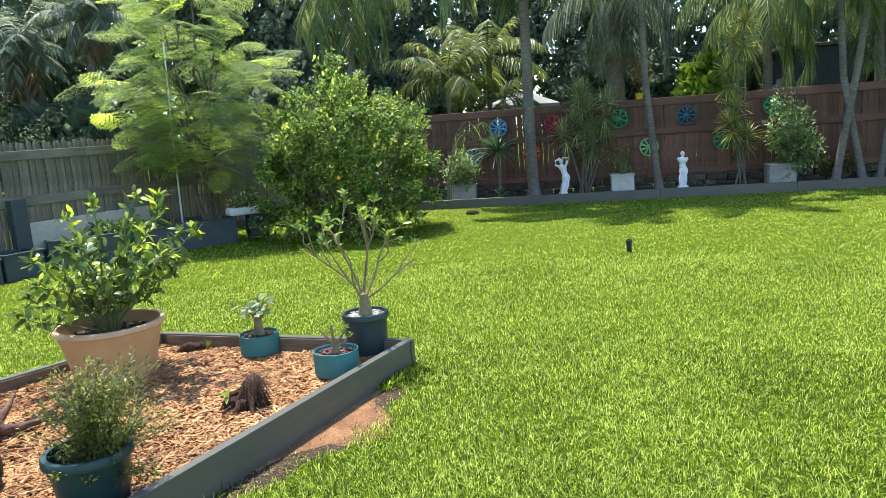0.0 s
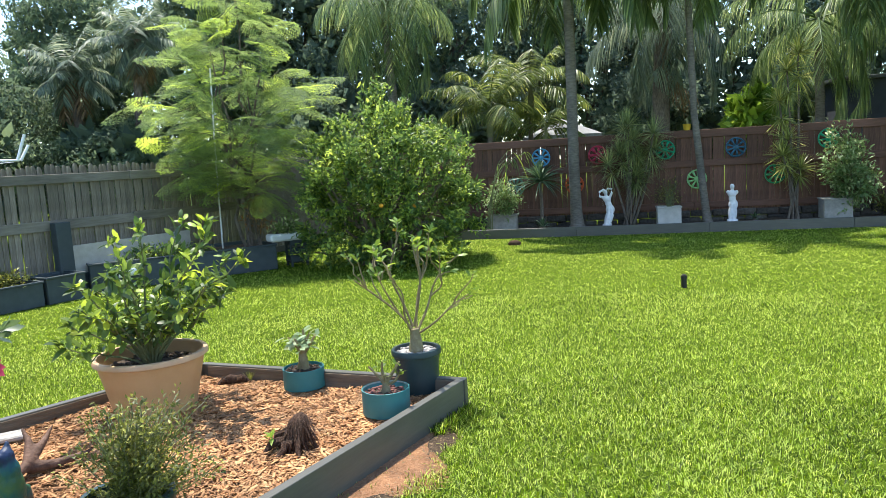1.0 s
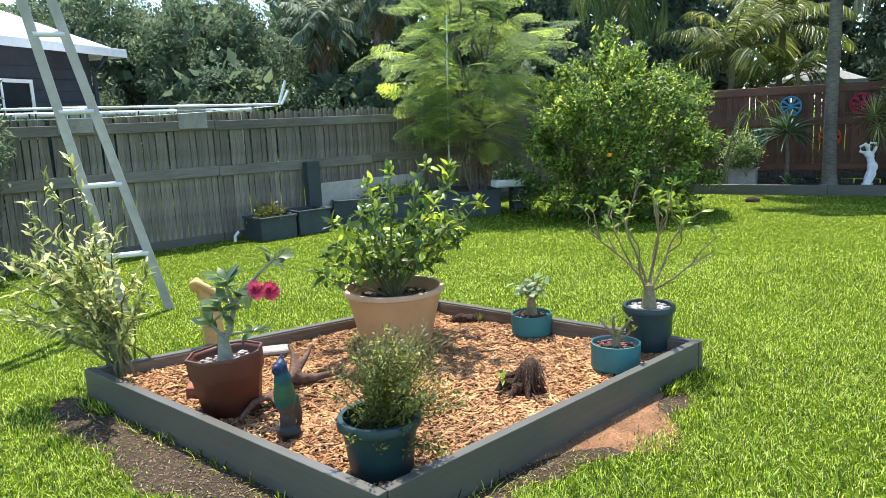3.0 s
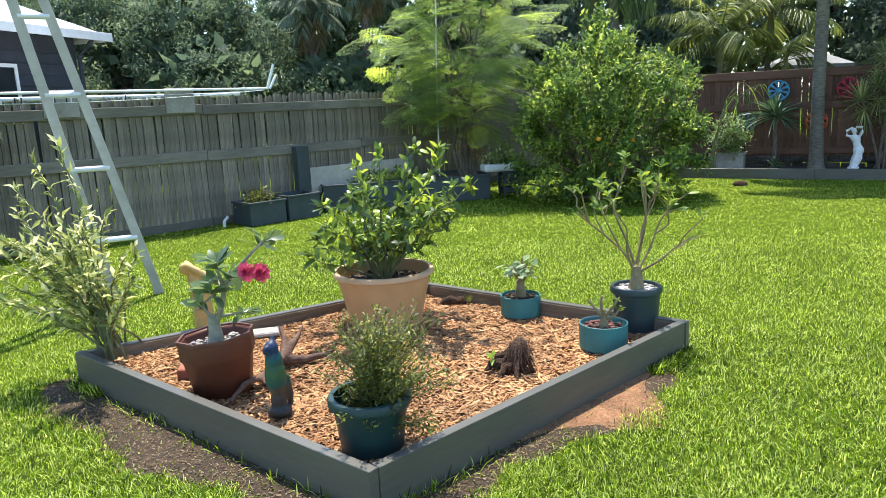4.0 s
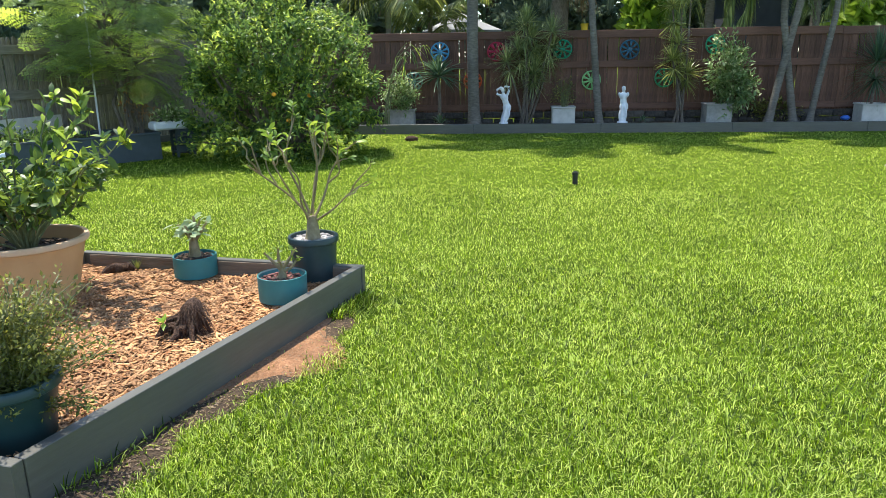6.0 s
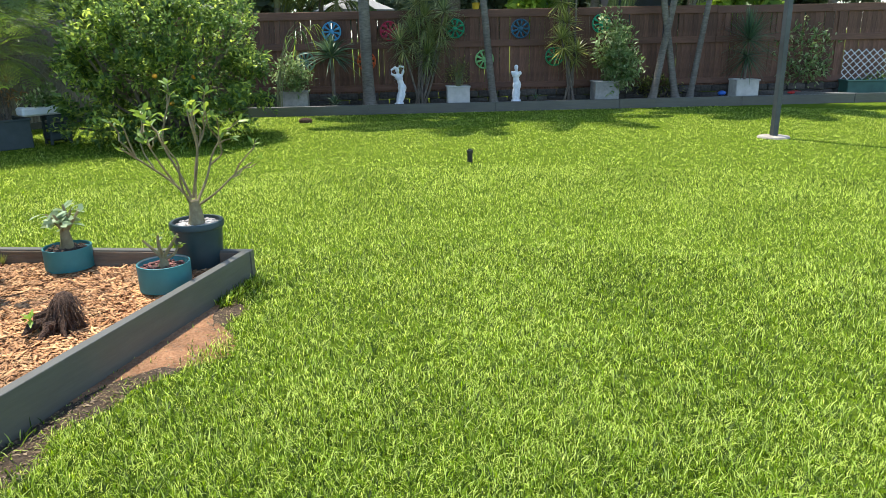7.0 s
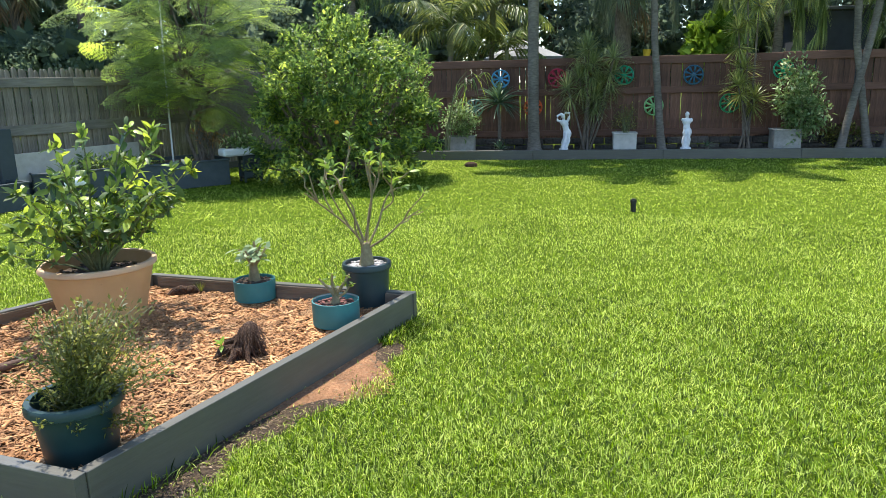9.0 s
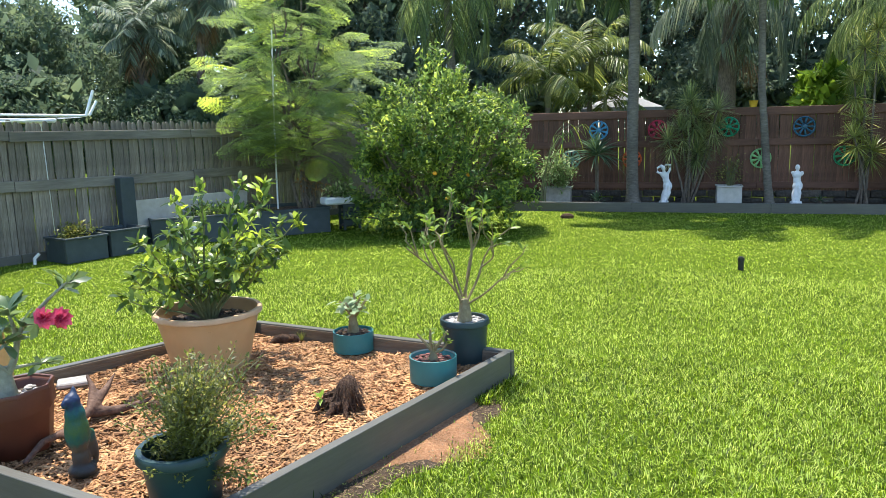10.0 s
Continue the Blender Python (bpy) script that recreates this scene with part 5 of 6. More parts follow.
for sx in (-0.18, 0.06, 0.24):
    part("cup", lathe([(0.0, 0.553), (0.05, 0.553), (0.055, 0.57), (0.045, 0.57), (0.04, 0.556)], 14), M_BLACK, hydro, smooth=True).location = (sx, 0, 0)
for sx in (0.02, 0.28):
    for sy in (-0.11, 0.11):
        part("leg", box(0.035, 0.035, 0.43, sx, sy, 0.215), M_BLUEGREY, hydro)
for sy in (-0.135, 0.135):
    for z in (0.14, 0.27, 0.40):
        part("slat", box(0.30, 0.015, 0.085, 0.15, sy, z - 0.02), M_BLUEGREY, hydro)
part("shelf", box(0.28, 0.24, 0.03, 0.15, 0, 0.07), M_BLACK, hydro)
planted(hydro, (0, 0, 0.57), (0, 0, 0.64), (0.28, 0.1, 0.1), 60, 5, 0.09, 0.45, F_CREAM, 93, limbs=3)

shrub("fence_shrub", left(-2.1, 0.35), (0, 0, 1.45), (0.42, 0.5, 0.95), 330, 6, 0.10, 0.4, F_MANGO, M_BARK2, "tall thin green shrub against the grey fence", "shrub", 96, 16, 0.35)

# diamond lattices
def lattice(m, w, h, pitch, mat, label, cat="lattice", wide=0.022):
    ob = thing("lattice_panel", m, label, cat)
    k = 0
    for sg in (-1, 1):
        c = -h
        while c < w:
            x0, x1 = max(0, c), min(w, c + h)
            z0, z1 = x0 - c, x1 - c
            if x1 - x0 > 0.05:
                if sg < 0:
                    z0, z1 = h - z0, h - z1
                L = math.hypot(x1 - x0, z1 - z0)
                st = part("slat", box(L, 0.006, wide, 0, 0, 0, 0.0), mat, ob)
                st.matrix_basis = Matrix.Translation(((x0 + x1) / 2, 0.004 * sg, (z0 + z1) / 2)) @ Matrix.Rotation(-math.atan2(z1 - z0, x1 - x0), 4, "Y")
            c += pitch
    return ob


lattice(on(left(6.0, 0.12, 0.55), A_LEFT), 1.9, 1.25, 0.105, M_RAIL, "weathered diamond lattice fixed to the grey fence")
lattice(on(Vector((12.55, 11.98, 0.36)), radians(-22)), 2.4, 0.62, 0.15, M_WHITE, "white diamond lattice behind a green planter", "lattice", 0.013)
b = planter((13.55, 11.40, 0), 2.3, 0.45, 0.36, radians(-22), surface("green_planter", [(0.03, 0.10, 0.075), (0.045, 0.13, 0.10)], 8, 0.6, 0.1), "long dark green planter below a white lattice", "green_planter")
planted(b, (0, 0, 0.33), (0, 0, 0.38), (1.0, 0.16, 0.10), 130, 5, 0.06, 0.5, F_LIME, 94, limbs=4)

# fold-down clothesline on the grey fence
cl = thing("clothesline", on(left(0), A_LEFT), "white fold-down clothesline fixed along the grey fence top", "clothesline")
for s0, s1 in ((-1.10, -0.70), (0.38, 0.78)):
    part("mount_plate", box(s1 - s0, 0.03, 0.33, (s0 + s1) / 2, -0.075, 1.75, 0.006), M_BOXG, cl, "off-white mounting plate")
part("front_bar", tube([(-4.0, -0.14, 1.885), (1.9, -0.14, 1.885)], 0.017, 10), M_RUNG, cl, smooth=True)
part("arm", tube([(1.88, -0.14, 1.88), (1.98, -0.20, 2.22)], 0.02, 8), M_RUNG, cl, smooth=True)
part("arm", tube([(1.93, -0.13, 1.88), (2.06, -0.12, 2.08)], 0.02, 8), M_RUNG, cl, smooth=True)
for k, dz in enumerate((0.045, 0.10)):
    x = np.linspace(-4.0, 1.8, 16)
    part("cord", tube(np.stack([x, np.full(16, -0.16 - 0.03 * k), 1.86 - dz * (1 - ((x + 1.1) / 2.9) ** 2)], 1), 0.004, 5), M_WHITE, cl)
rng = np.random.default_rng(95)
for x in rng.uniform(-1.9, 0.3, 12):
    part("peg", box(0.016, 0.012, 0.07, x, -0.16, 1.80, 0.003), M_BLACK if rng.random() < 0.5 else M_WHITE, cl)

# leaning ladder
lad = thing("ladder", Matrix.Identity(4), "leaning aluminium ladder with round white rungs on the lawn", "ladder")
foot_a, top_a = Vector((-4.245, 5.084, 0.0)), Vector((-4.845, 4.574, 3.38))
foot_b, top_b = Vector((-4.520, 4.860, 0.0)), Vector((-4.955, 4.445, 3.38))


def stile(p, q):
    z = (q - p).normalized()
    y = Vector((-0.27, -0.22, 0)).normalized().cross(z).normalized()
    x = y.cross(z)
    m = Matrix((x, y, z)).transposed().to_4x4()
    L = (q - p).length
    ob = part("stile", box(0.075, 0.032, L, bevel=0.005), M_ALU, lad)
    ob.matrix_world = Matrix.Translation((p + q) / 2) @ m


stile(foot_a, top_a), stile(foot_b, top_b)
for k in range(5):
    t = (0.53 + k * 0.61) / 3.38
    if t < 1:
        part("rung", tube([foot_a.lerp(top_a, t), foot_b.lerp(top_b, t)], 0.024, 10), M_RUNG, lad, smooth=True)

# steel pole on a concrete footing, white downpipe post, sprinkler
pole = thing("steel_pole", on(Vector((7.21, 7.79, 0))), "square grey steel pole on a round concrete footing in the lawn", "pole")
part("footing", lathe([(0.0, 0.03), (0.15, 0.03), (0.20, 0.022), (0.22, -0.02)], 26), M_CONC, pole, smooth=True)
part("post", box(0.080, 0.080, 4.2, 0, 0, 2.1, 0.006, Matrix.Rotation(radians(0), 4, "Y")), M_POLE, pole)
wb = thing("white_bin", on(Vector((9.86, 7.92, 0)), 0.2), "tall white tapered plastic bin at the lawn's edge", "bin")
part("body", box(0.46, 0.46, 0.95, 0, 0, 0.53, 0.03), M_WHITE, wb)
part("base", box(0.40, 0.40, 0.09, 0, 0, 0.045, 0.01), M_BLACK, wb)
spr = thing("sprinkler", on(Vector((2.78, 7.63, 0)), 0.4), "small black pop-up sprinkler standing in the lawn", "sprinkler")
part("body", lathe([(0.0, 0.0), (0.030, 0.0), (0.030, 0.10), (0.036, 0.105), (0.036, 0.135), (0.032, 0.14), (0.0, 0.14)], 18), M_BLACK, spr, smooth=True)
part("cap", lathe([(0.0, 0.152), (0.022, 0.15), (0.024, 0.138)], 16), M_BLACK, spr, smooth=True)
# Cup shape added in place of a yellowish flower cluster by the fence top.
tagged(part("yellow_bloom_cup", lathe([(0.0, 0.0), (0.06, 0.0), (0.08, 0.12), (0.085, 0.125), (0.075, 0.125), (0.06, 0.03), (0.0, 0.03)], 20), surface("bloom_yellow", [(0.60, 0.36, 0.03), (0.70, 0.44, 0.05)], 10, 0.45, 0.05), smooth=True), "small yellow cup shape standing in for a flower cluster at the red fence top", "bucket").location = back(3.98, 0.0, 1.892)
tagged(part("field_stone", lump(0, 0, 0.03, 0.12, 0.07, 0.06), M_STUMP, smooth=True), "small dark stone lying on the lawn", "stone").location = (1.49, 12.5, 0.0)
tagged(part("pipe_stub", tube([(0, 0, 0), (0.0, 0, 0.08), (0.05, 0.03, 0.14)], 0.021, 12), M_WHITE, smooth=True), "short white plastic pipe stub by the fence", "pipe").location = left(0.92, 0.30)
shed = thing("shed", on(Vector((10.75, 17.2, 0)), radians(-14)), "dark navy shed beyond the red fence", "shed")
part("wall", box(1.5, 1.4, 2.9, 0, 0, 1.45, 0.01), M_HOUSE, shed)
part("roof", box(1.8, 1.7, 0.08, 0, 0, 2.95, 0.01), M_POLE, shed)
tagged(part("blue_ball", lump(0, 0, 0, 0.09, 0.07, 0.05), surface("blue_plastic", [(0.02, 0.09, 0.35), (0.03, 0.12, 0.42)], 8, 0.4, 0.0), smooth=True), "small blue plastic toy on the border soil", "toy").location = (9.72, 12.1, SOIL_Z + 0.10)
tagged(part("red_tray", box(0.28, 0.2, 0.05, 0, 0, 0, 0.02), surface("red_plastic", [(0.5, 0.02, 0.02), (0.6, 0.03, 0.02)], 8, 0.4, 0.0)), "red plastic tray on the border edging", "tray").location = (11.35, 11.95, 0.16)


# dry plant at the end of the long planter
rng = np.random.default_rng(191)
dry = thing("dry_shrub", on(Vector((-2.78, 11.42, 0.36))), "dry rust-brown leafed shrub at the planter's end", "shrub")
Pl, Dl = [], []
for k in range(16):
    a, e = rng.uniform(0, 6.28), rng.uniform(0.05, 0.30)
    q = np.array([math.cos(a) * e, math.sin(a) * e, rng.uniform(0.35, 0.85)])
    part("stem", limb(rng.normal(0, 0.03, 3) * [1, 1, 0], q, 0.008, 0.003, 0.0, 1910 + k, 6), M_BARK2, dry, smooth=True)
    for f in rng.uniform(0.45, 1.0, 9):
        Pl.append(q * f), Dl.append(rng.normal(0, 0.7, 3) + q)
part("foliage", leaves(np.array(Pl), np.array(Dl), rng.normal(0, 0.5, (len(Pl), 3)) + [0, 0, 1], rng.uniform(0.06, 0.12, len(Pl)), 0.035), M_RUSTLEAF, dry)
# ---- pots in the raised bed ----
def pot(base, name, label, r_top, r_bot, h, mat, rim_mat, soil_drop, soil_mat, rim=0.02, rim_h=0.03, facets=36, collar=0.0, tilt=0.0):
    ob = thing(name, on(Vector((base[0], base[1], MULCH_Z - 0.012 if len(base) < 3 else base[2]))) @ Matrix.Rotation(tilt, 4, "Y"), label, "potted plant", "pots in the raised bed")
    t = 0.008
    prof = [(0.0, 0.0), (r_bot, 0.0)]
    if collar:
        prof += [(r_bot + (r_top - r_bot) * 0.72, h - collar - 0.012), (r_bot + (r_top - r_bot) * 0.72 + 0.012, h - collar), (r_top, h - 0.004)]
    else:
        prof += [(r_bot + (r_top - r_bot) * 0.5, h * 0.5), (r_top, h - rim_h)]
    prof += [(r_top, h - 0.002), (r_top - t, h), (r_top - t - 0.002, h - 0.02), (r_top - 0.03, h - soil_drop - 0.02)]
    body = part("pot", lathe(prof, facets), mat, ob, smooth=facets > 16)
    if rim:
        part("rim", lathe([(r_top - t - 0.001, h - 0.002), (r_top - t, h + 0.008), (r_top + rim * 0.7, h + 0.008), (r_top + rim, h), (r_top + rim, h - rim_h), (r_top + rim * 0.7, h - rim_h - 0.004), (r_top - 0.002, h - rim_h)], facets), rim_mat, body, smooth=True)
    rr = r_top - 0.018
    r = np.random.default_rng(int(abs(base[0]) * 1000))
    V, F = lathe([(0.004, h - soil_drop + 0.012), (rr * 0.35, h - soil_drop + 0.010), (rr * 0.7, h - soil_drop + 0.003), (rr, h - soil_drop)], 26)
    part("soil", (V + r.normal(0, 0.004, V.shape), F), soil_mat, ob)
    return ob


def pebbles(ob, r, z, n, size, mat, seed):
    rg = np.random.default_rng(seed)
    a, d = rg.uniform(0, 6.28, n), r * rg.uniform(0, 1, n) ** 0.5
    V, F = lump(0, 0, 0, 1, 1, 1, 6)
    out = [(V * rg.uniform(0.6, 1.3, 3) * size * [1, 1, 0.6] + [q * math.cos(b), q * math.sin(b), z + rg.uniform(0, 0.008)], F) for b, q in zip(a, d)]
    tagged(part("pebble_layer", joined(out), mat, ob, smooth=True), kind="stuff")


# big tan pot with a glossy-leaved citrus
b = pot((-1.768, 4.155), "potted_citrus", "large tan plastic pot with a bushy glossy-leaved citrus", 0.314, 0.232, 0.375, M_TERRA, M_RIM, 0.07, M_SOIL, 0.020, 0.022)
pebbles(b, 0.24, 0.313, 90, 0.014, M_SOIL, 1)
rng = np.random.default_rng(121)
tips = []
for k in range(40):
    a = k * 2.39996
    reach, z = rng.uniform(0.10, 0.54), rng.uniform(0.48, 1.08)
    if k % 4 == 0:
        reach, z = rng.uniform(0.42, 0.60), rng.uniform(0.52, 0.90)
    q = np.array([math.cos(a) * reach, math.sin(a) * reach, z])
    if k % 4 == 2:
        q = np.array([math.cos(a) * rng.uniform(0.3, 0.5), math.sin(a) * rng.uniform(0.3, 0.5), rng.uniform(0.54, 0.68)])
    q[2] += 0.22 * q[0] + 0.05
    q[0] = q[0] * (0.86 if q[0] < 0 else 0.98) + 0.05
    t = np.linspace(0, 1, 7)[:, None]
    root = np.array([0.02 * math.cos(a), 0.02 * math.sin(a), 0.29])
    P = root + (q - root) * np.concatenate([t**1.05, t**1.05, t**0.75], 1) + rng.normal(0, 0.012, (7, 3))
    part("stem", tube(P, np.linspace(0.008, 0.003, 7), 6), M_STEM, b, smooth=True)
    for s in np.linspace(2.8, 6, 8):
        i0 = int(min(5, s))
        tips.append((P[i0] + (P[i0 + 1] - P[i0]) * (s - i0), P[i0 + 1] - P[i0]))
    tips += [(P[-1], P[-1] - P[-2])] * 3
P0, D0 = np.array([p for p, _ in tips]), unit(np.array([d for _, d in tips]))
P0, D0 = np.repeat(P0, 3, 0) + rng.normal(0, 0.012, (len(P0) * 3, 3)), np.repeat(D0, 3, 0)
L = rng.uniform(0.055, 0.112, len(P0))
part("foliage", round_leaves(P0, D0 * 0.5 + rng.normal(0, 0.75, P0.shape) + [0, 0, 0.02], rng.normal(0, 0.45, P0.shape) + [0, 0, 1], L, L * 0.42, 0.2), F_LIME, b, smooth=True)


def adenium(ob, z, foot_r, branches, leaf_len, leaf_mat, per, seed, stem=M_ADEN, caudex=0.16, tuft=0.04, slim=1.0, twigs=0, lift=0.15, ratio=0.46):
    """A swollen-stemmed desert rose: bottle trunk, forked bare branches, leaf tufts at the tips."""
    rg = np.random.default_rng(seed)
    part("trunk", tube([(0, 0, z - 0.03), (0, 0, z + 0.01), (0.003, 0, z + caudex * 0.5), (0.0, 0, z + caudex)], [foot_r * 1.15, foot_r, foot_r * 0.75, foot_r * 0.55], 14), stem, ob, smooth=True)
    P, D = [], []
    for pts, r0 in branches:
        pts = np.asarray(pts, float) + [0, 0, z]
        t = np.linspace(0, 1, len(pts))
        tt = np.linspace(0, 1, 12)
        C = np.stack([np.interp(tt, t, pts[:, k]) for k in range(3)], 1)
        C[1:-1] = (C[:-2] + C[1:-1] * 2 + C[2:]) / 4
        part("branch", tube(C, np.linspace(r0, r0 * 0.45, 12) * slim, 8), stem, ob, smooth=True)
        P.append(C[-1]), D.append(C[-1] - C[-3])
    for pts, r0 in branches if twigs else ():
        pts = np.asarray(pts, float) + [0, 0, z]
        for f in rg.uniform(0.45, 0.95, twigs):
            k = min(len(pts) - 2, int(f * (len(pts) - 1)))
            a = pts[k] + (pts[k + 1] - pts[k]) * (f * (len(pts) - 1) - k)
            q = a + unit(rg.normal(0, 0.6, 3) + unit(pts[k + 1] - pts[k]) + [0, 0, 0.5]) * rg.uniform(0.10, 0.24)
            part("twig", limb(a, q, r0 * 0.45, r0 * 0.25, 0.0, int(rg.integers(1e6)), 5), stem, ob, smooth=True)
            P.append(q), D.append(q - a)
    for p, d in zip(P, D):
        n = per + int(rg.integers(-2, 3))
        P, D = np.tile(p, (n, 1)), np.tile(unit(d), (n, 1))
        a = np.arange(n) * 2.39996 + rg.uniform(0, 6)
        out = np.stack([np.cos(a), np.sin(a), 0 * a], 1)
        L = leaf_len * rg.uniform(0.6, 1.15, n)
        part("leaf_tuft", round_leaves(P - D * rg.uniform(0, tuft, n)[:, None], D * 0.7 + out + rg.normal(0, 0.35, (n, 3)) + [0, 0, lift], D + [0, 0, 0.4] + rg.normal(0, 0.5, (n, 3)), L, L * ratio, 0.2, 0.15, 1.0), leaf_mat, ob, smooth=True)
    return ob


# dark pot with the tall bare-branched desert rose; +x is to the right, seen from the house
b = pot((-0.150, 4.265), "potted_desert_rose", "dark green pot with a tall bare-branched desert rose and pebbles", 0.145, 0.132, 0.268, M_DARKPOT, M_DARKPOT, 0.03, M_SOIL, 0.013, 0.026)
pebbles(b, 0.125, 0.246, 150, 0.015, M_PEBBLE, 2)
adenium(b, 0.238, 0.052, [
    (((-0.01, 0, 0.15), (-0.10, 0.03, 0.27), (-0.26, 0.05, 0.40), (-0.37, 0.04, 0.49)), 0.014), (((-0.10, 0.03, 0.27), (-0.16, -0.03, 0.40), (-0.22, -0.06, 0.54)), 0.011), (((-0.2, 0.045, 0.36), (-0.25, 0.1, 0.44), (-0.27, 0.12, 0.55)), 0.009),
    (((-0.01, 0.01, 0.17), (-0.07, 0.05, 0.34), (-0.15, 0.06, 0.50), (-0.10, 0.06, 0.66), (-0.06, 0.05, 0.78)), 0.013), (((0.0, 0, 0.18), (0.03, -0.03, 0.32), (0.06, -0.04, 0.48), (0.03, -0.05, 0.62), (0.02, -0.04, 0.72)), 0.014),
    (((0.06, -0.04, 0.48), (0.10, -0.03, 0.56), (0.11, -0.02, 0.66)), 0.009), (((0.02, 0.01, 0.15), (0.09, 0.06, 0.28), (0.13, 0.08, 0.42), (0.22, 0.09, 0.55)), 0.013), (((0.11, 0.07, 0.35), (0.19, 0.02, 0.42), (0.18, 0.0, 0.55)), 0.010),
    (((0.02, -0.01, 0.13), (0.13, -0.04, 0.20), (0.25, -0.03, 0.31), (0.36, -0.02, 0.37)), 0.012), (((-0.02, -0.02, 0.14), (-0.06, -0.10, 0.28), (-0.05, -0.16, 0.42), (-0.12, -0.18, 0.52)), 0.011), (((0.01, 0.02, 0.16), (0.02, 0.12, 0.32), (0.06, 0.17, 0.48), (0.12, 0.18, 0.60)), 0.011)],
    0.072, F_ADEN, 6, 131, slim=0.66, twigs=2, lift=0.35, ratio=0.34)

# two low teal pots, cut down, with small desert roses
b = pot((-0.914, 4.50), "potted_seedling", "low teal pot with a small silvery-leaved desert rose", 0.137, 0.136, 0.132, M_TEAL, M_TEAL, 0.02, M_SOIL, 0.0, 0.0)
adenium(b, 0.112, 0.042, [(((0, 0, 0.11), (-0.04, 0.01, 0.17), (-0.09, 0.02, 0.22)), 0.017), (((0, 0, 0.11), (0.02, 0.02, 0.2), (0.01, 0.03, 0.27)), 0.018), (((0.01, 0, 0.11), (0.06, -0.01, 0.18), (0.10, -0.02, 0.24)), 0.016), (((0, 0, 0.1), (0.0, -0.05, 0.17), (-0.03, -0.07, 0.23)), 0.015), (((0, 0, 0.1), (0.02, 0.06, 0.18), (0.05, 0.08, 0.24)), 0.015)], 0.088, F_GREY, 10, 132, caudex=0.13, tuft=0.11, slim=0.85, lift=-0.25)
pebbles(b, 0.11, 0.117, 60, 0.010, M_SOIL, 3)
b = pot((-0.332, 3.90), "potted_seedling", "low teal pot with a stubby leafless desert rose and bark", 0.141, 0.139, 0.145, M_TEAL, M_TEAL_IN, 0.035, M_SOIL, 0.0, 0.0)
part("liner", lathe([(0.1325, 0.1452), (0.131, 0.10)], 36), M_TEAL_IN, b, "pale inner wall", True)
adenium(b, 0.115, 0.030, [(((0, 0, 0.05), (-0.05, 0.01, 0.11), (-0.10, 0.01, 0.17)), 0.012), (((0, 0, 0.05), (-0.015, 0.01, 0.13), (-0.01, 0.0, 0.19)), 0.012), (((0, 0, 0.05), (0.05, 0.0, 0.12), (0.09, 0.0, 0.18)), 0.012), (((0, 0, 0.04), (0.06, -0.02, 0.07), (0.10, -0.02, 0.13)), 0.010), (((0, 0, 0.05), (0.0, -0.05, 0.12)), 0.010)], 0.05, F_ADEN, 4, 133, caudex=0.06)
pebbles(b, 0.12, 0.114, 120, 0.011, surface("red_bark", [(0.08, 0.03, 0.025), (0.22, 0.09, 0.07)], 20, 0.9, 0.3, island=0.6), 4)

# red-brown pot with the flowering desert rose
b = pot((-2.245, 2.935), "potted_desert_rose", "red-brown pot with a flowering desert rose, pink blooms", 0.196, 0.148, 0.305, M_RUST, M_RUST, 0.05, M_SOIL, 0.006, 0.01, 8, 0.10, -0.07)
pebbles(b, 0.14, 0.262, 90, 0.014, M_PEBBLE, 5)
adenium(b, 0.25, 0.044, [
    (((0.012, 0, 0.12), (0.055, 0.01, 0.19), (0.085, 0.02, 0.29), (0.115, 0.03, 0.35)), 0.019), (((0.11, 0.03, 0.34), (0.17, 0.06, 0.40), (0.23, 0.10, 0.46), (0.30, 0.14, 0.52)), 0.012),
    (((0.08, 0.02, 0.28), (0.085, 0.0, 0.36), (0.085, -0.02, 0.44)), 0.011), (((0.09, 0.02, 0.30), (0.05, 0.04, 0.38), (0.02, 0.06, 0.44)), 0.010), (((0.055, 0.01, 0.19), (0.045, -0.02, 0.27), (0.035, -0.04, 0.32)), 0.012),
    (((0.03, 0, 0.13), (0.0, -0.03, 0.18), (-0.02, -0.05, 0.23)), 0.012), (((0.04, 0.01, 0.15), (0.10, 0.05, 0.15), (0.16, 0.08, 0.145)), 0.009), (((0.12, 0.03, 0.35), (0.18, 0.02, 0.355), (0.245, 0.01, 0.345)), 0.009),
    (((0.06, 0.02, 0.22), (0.03, 0.08, 0.28), (-0.02, 0.12, 0.31)), 0.010)],
    0.118, F_ROSE, 11, 134, M_ROSESTEM, caudex=0.16, tuft=0.06, lift=0.15, ratio=0.40)
rng = np.random.default_rng(135)
for cx, cy, cz in ((0.262, -0.03, 0.635), (0.325, 0.0, 0.622)):
    fl = []
    for ring, (nn, L, e) in enumerate(((9, 0.056, 0.15), (8, 0.045, 0.55), (6, 0.032, 0.95))):
        a = np.arange(nn) * 2 * np.pi / nn + ring * 0.4
        D = np.stack([np.cos(a) * math.cos(e), np.full(nn, -math.sin(e)), np.sin(a) * math.cos(e) + 0.15], 1)
        fl.append(leaves(np.tile([cx, cy, cz], (nn, 1)), D, np.tile([0, -0.8, 0.5], (nn, 1)) + rng.normal(0, 0.2, (nn, 3)), L, L * 0.75, 0.2, 0.2, 0.65))
    part("flower", joined(fl), M_FLOWER, b, "double pink bloom")

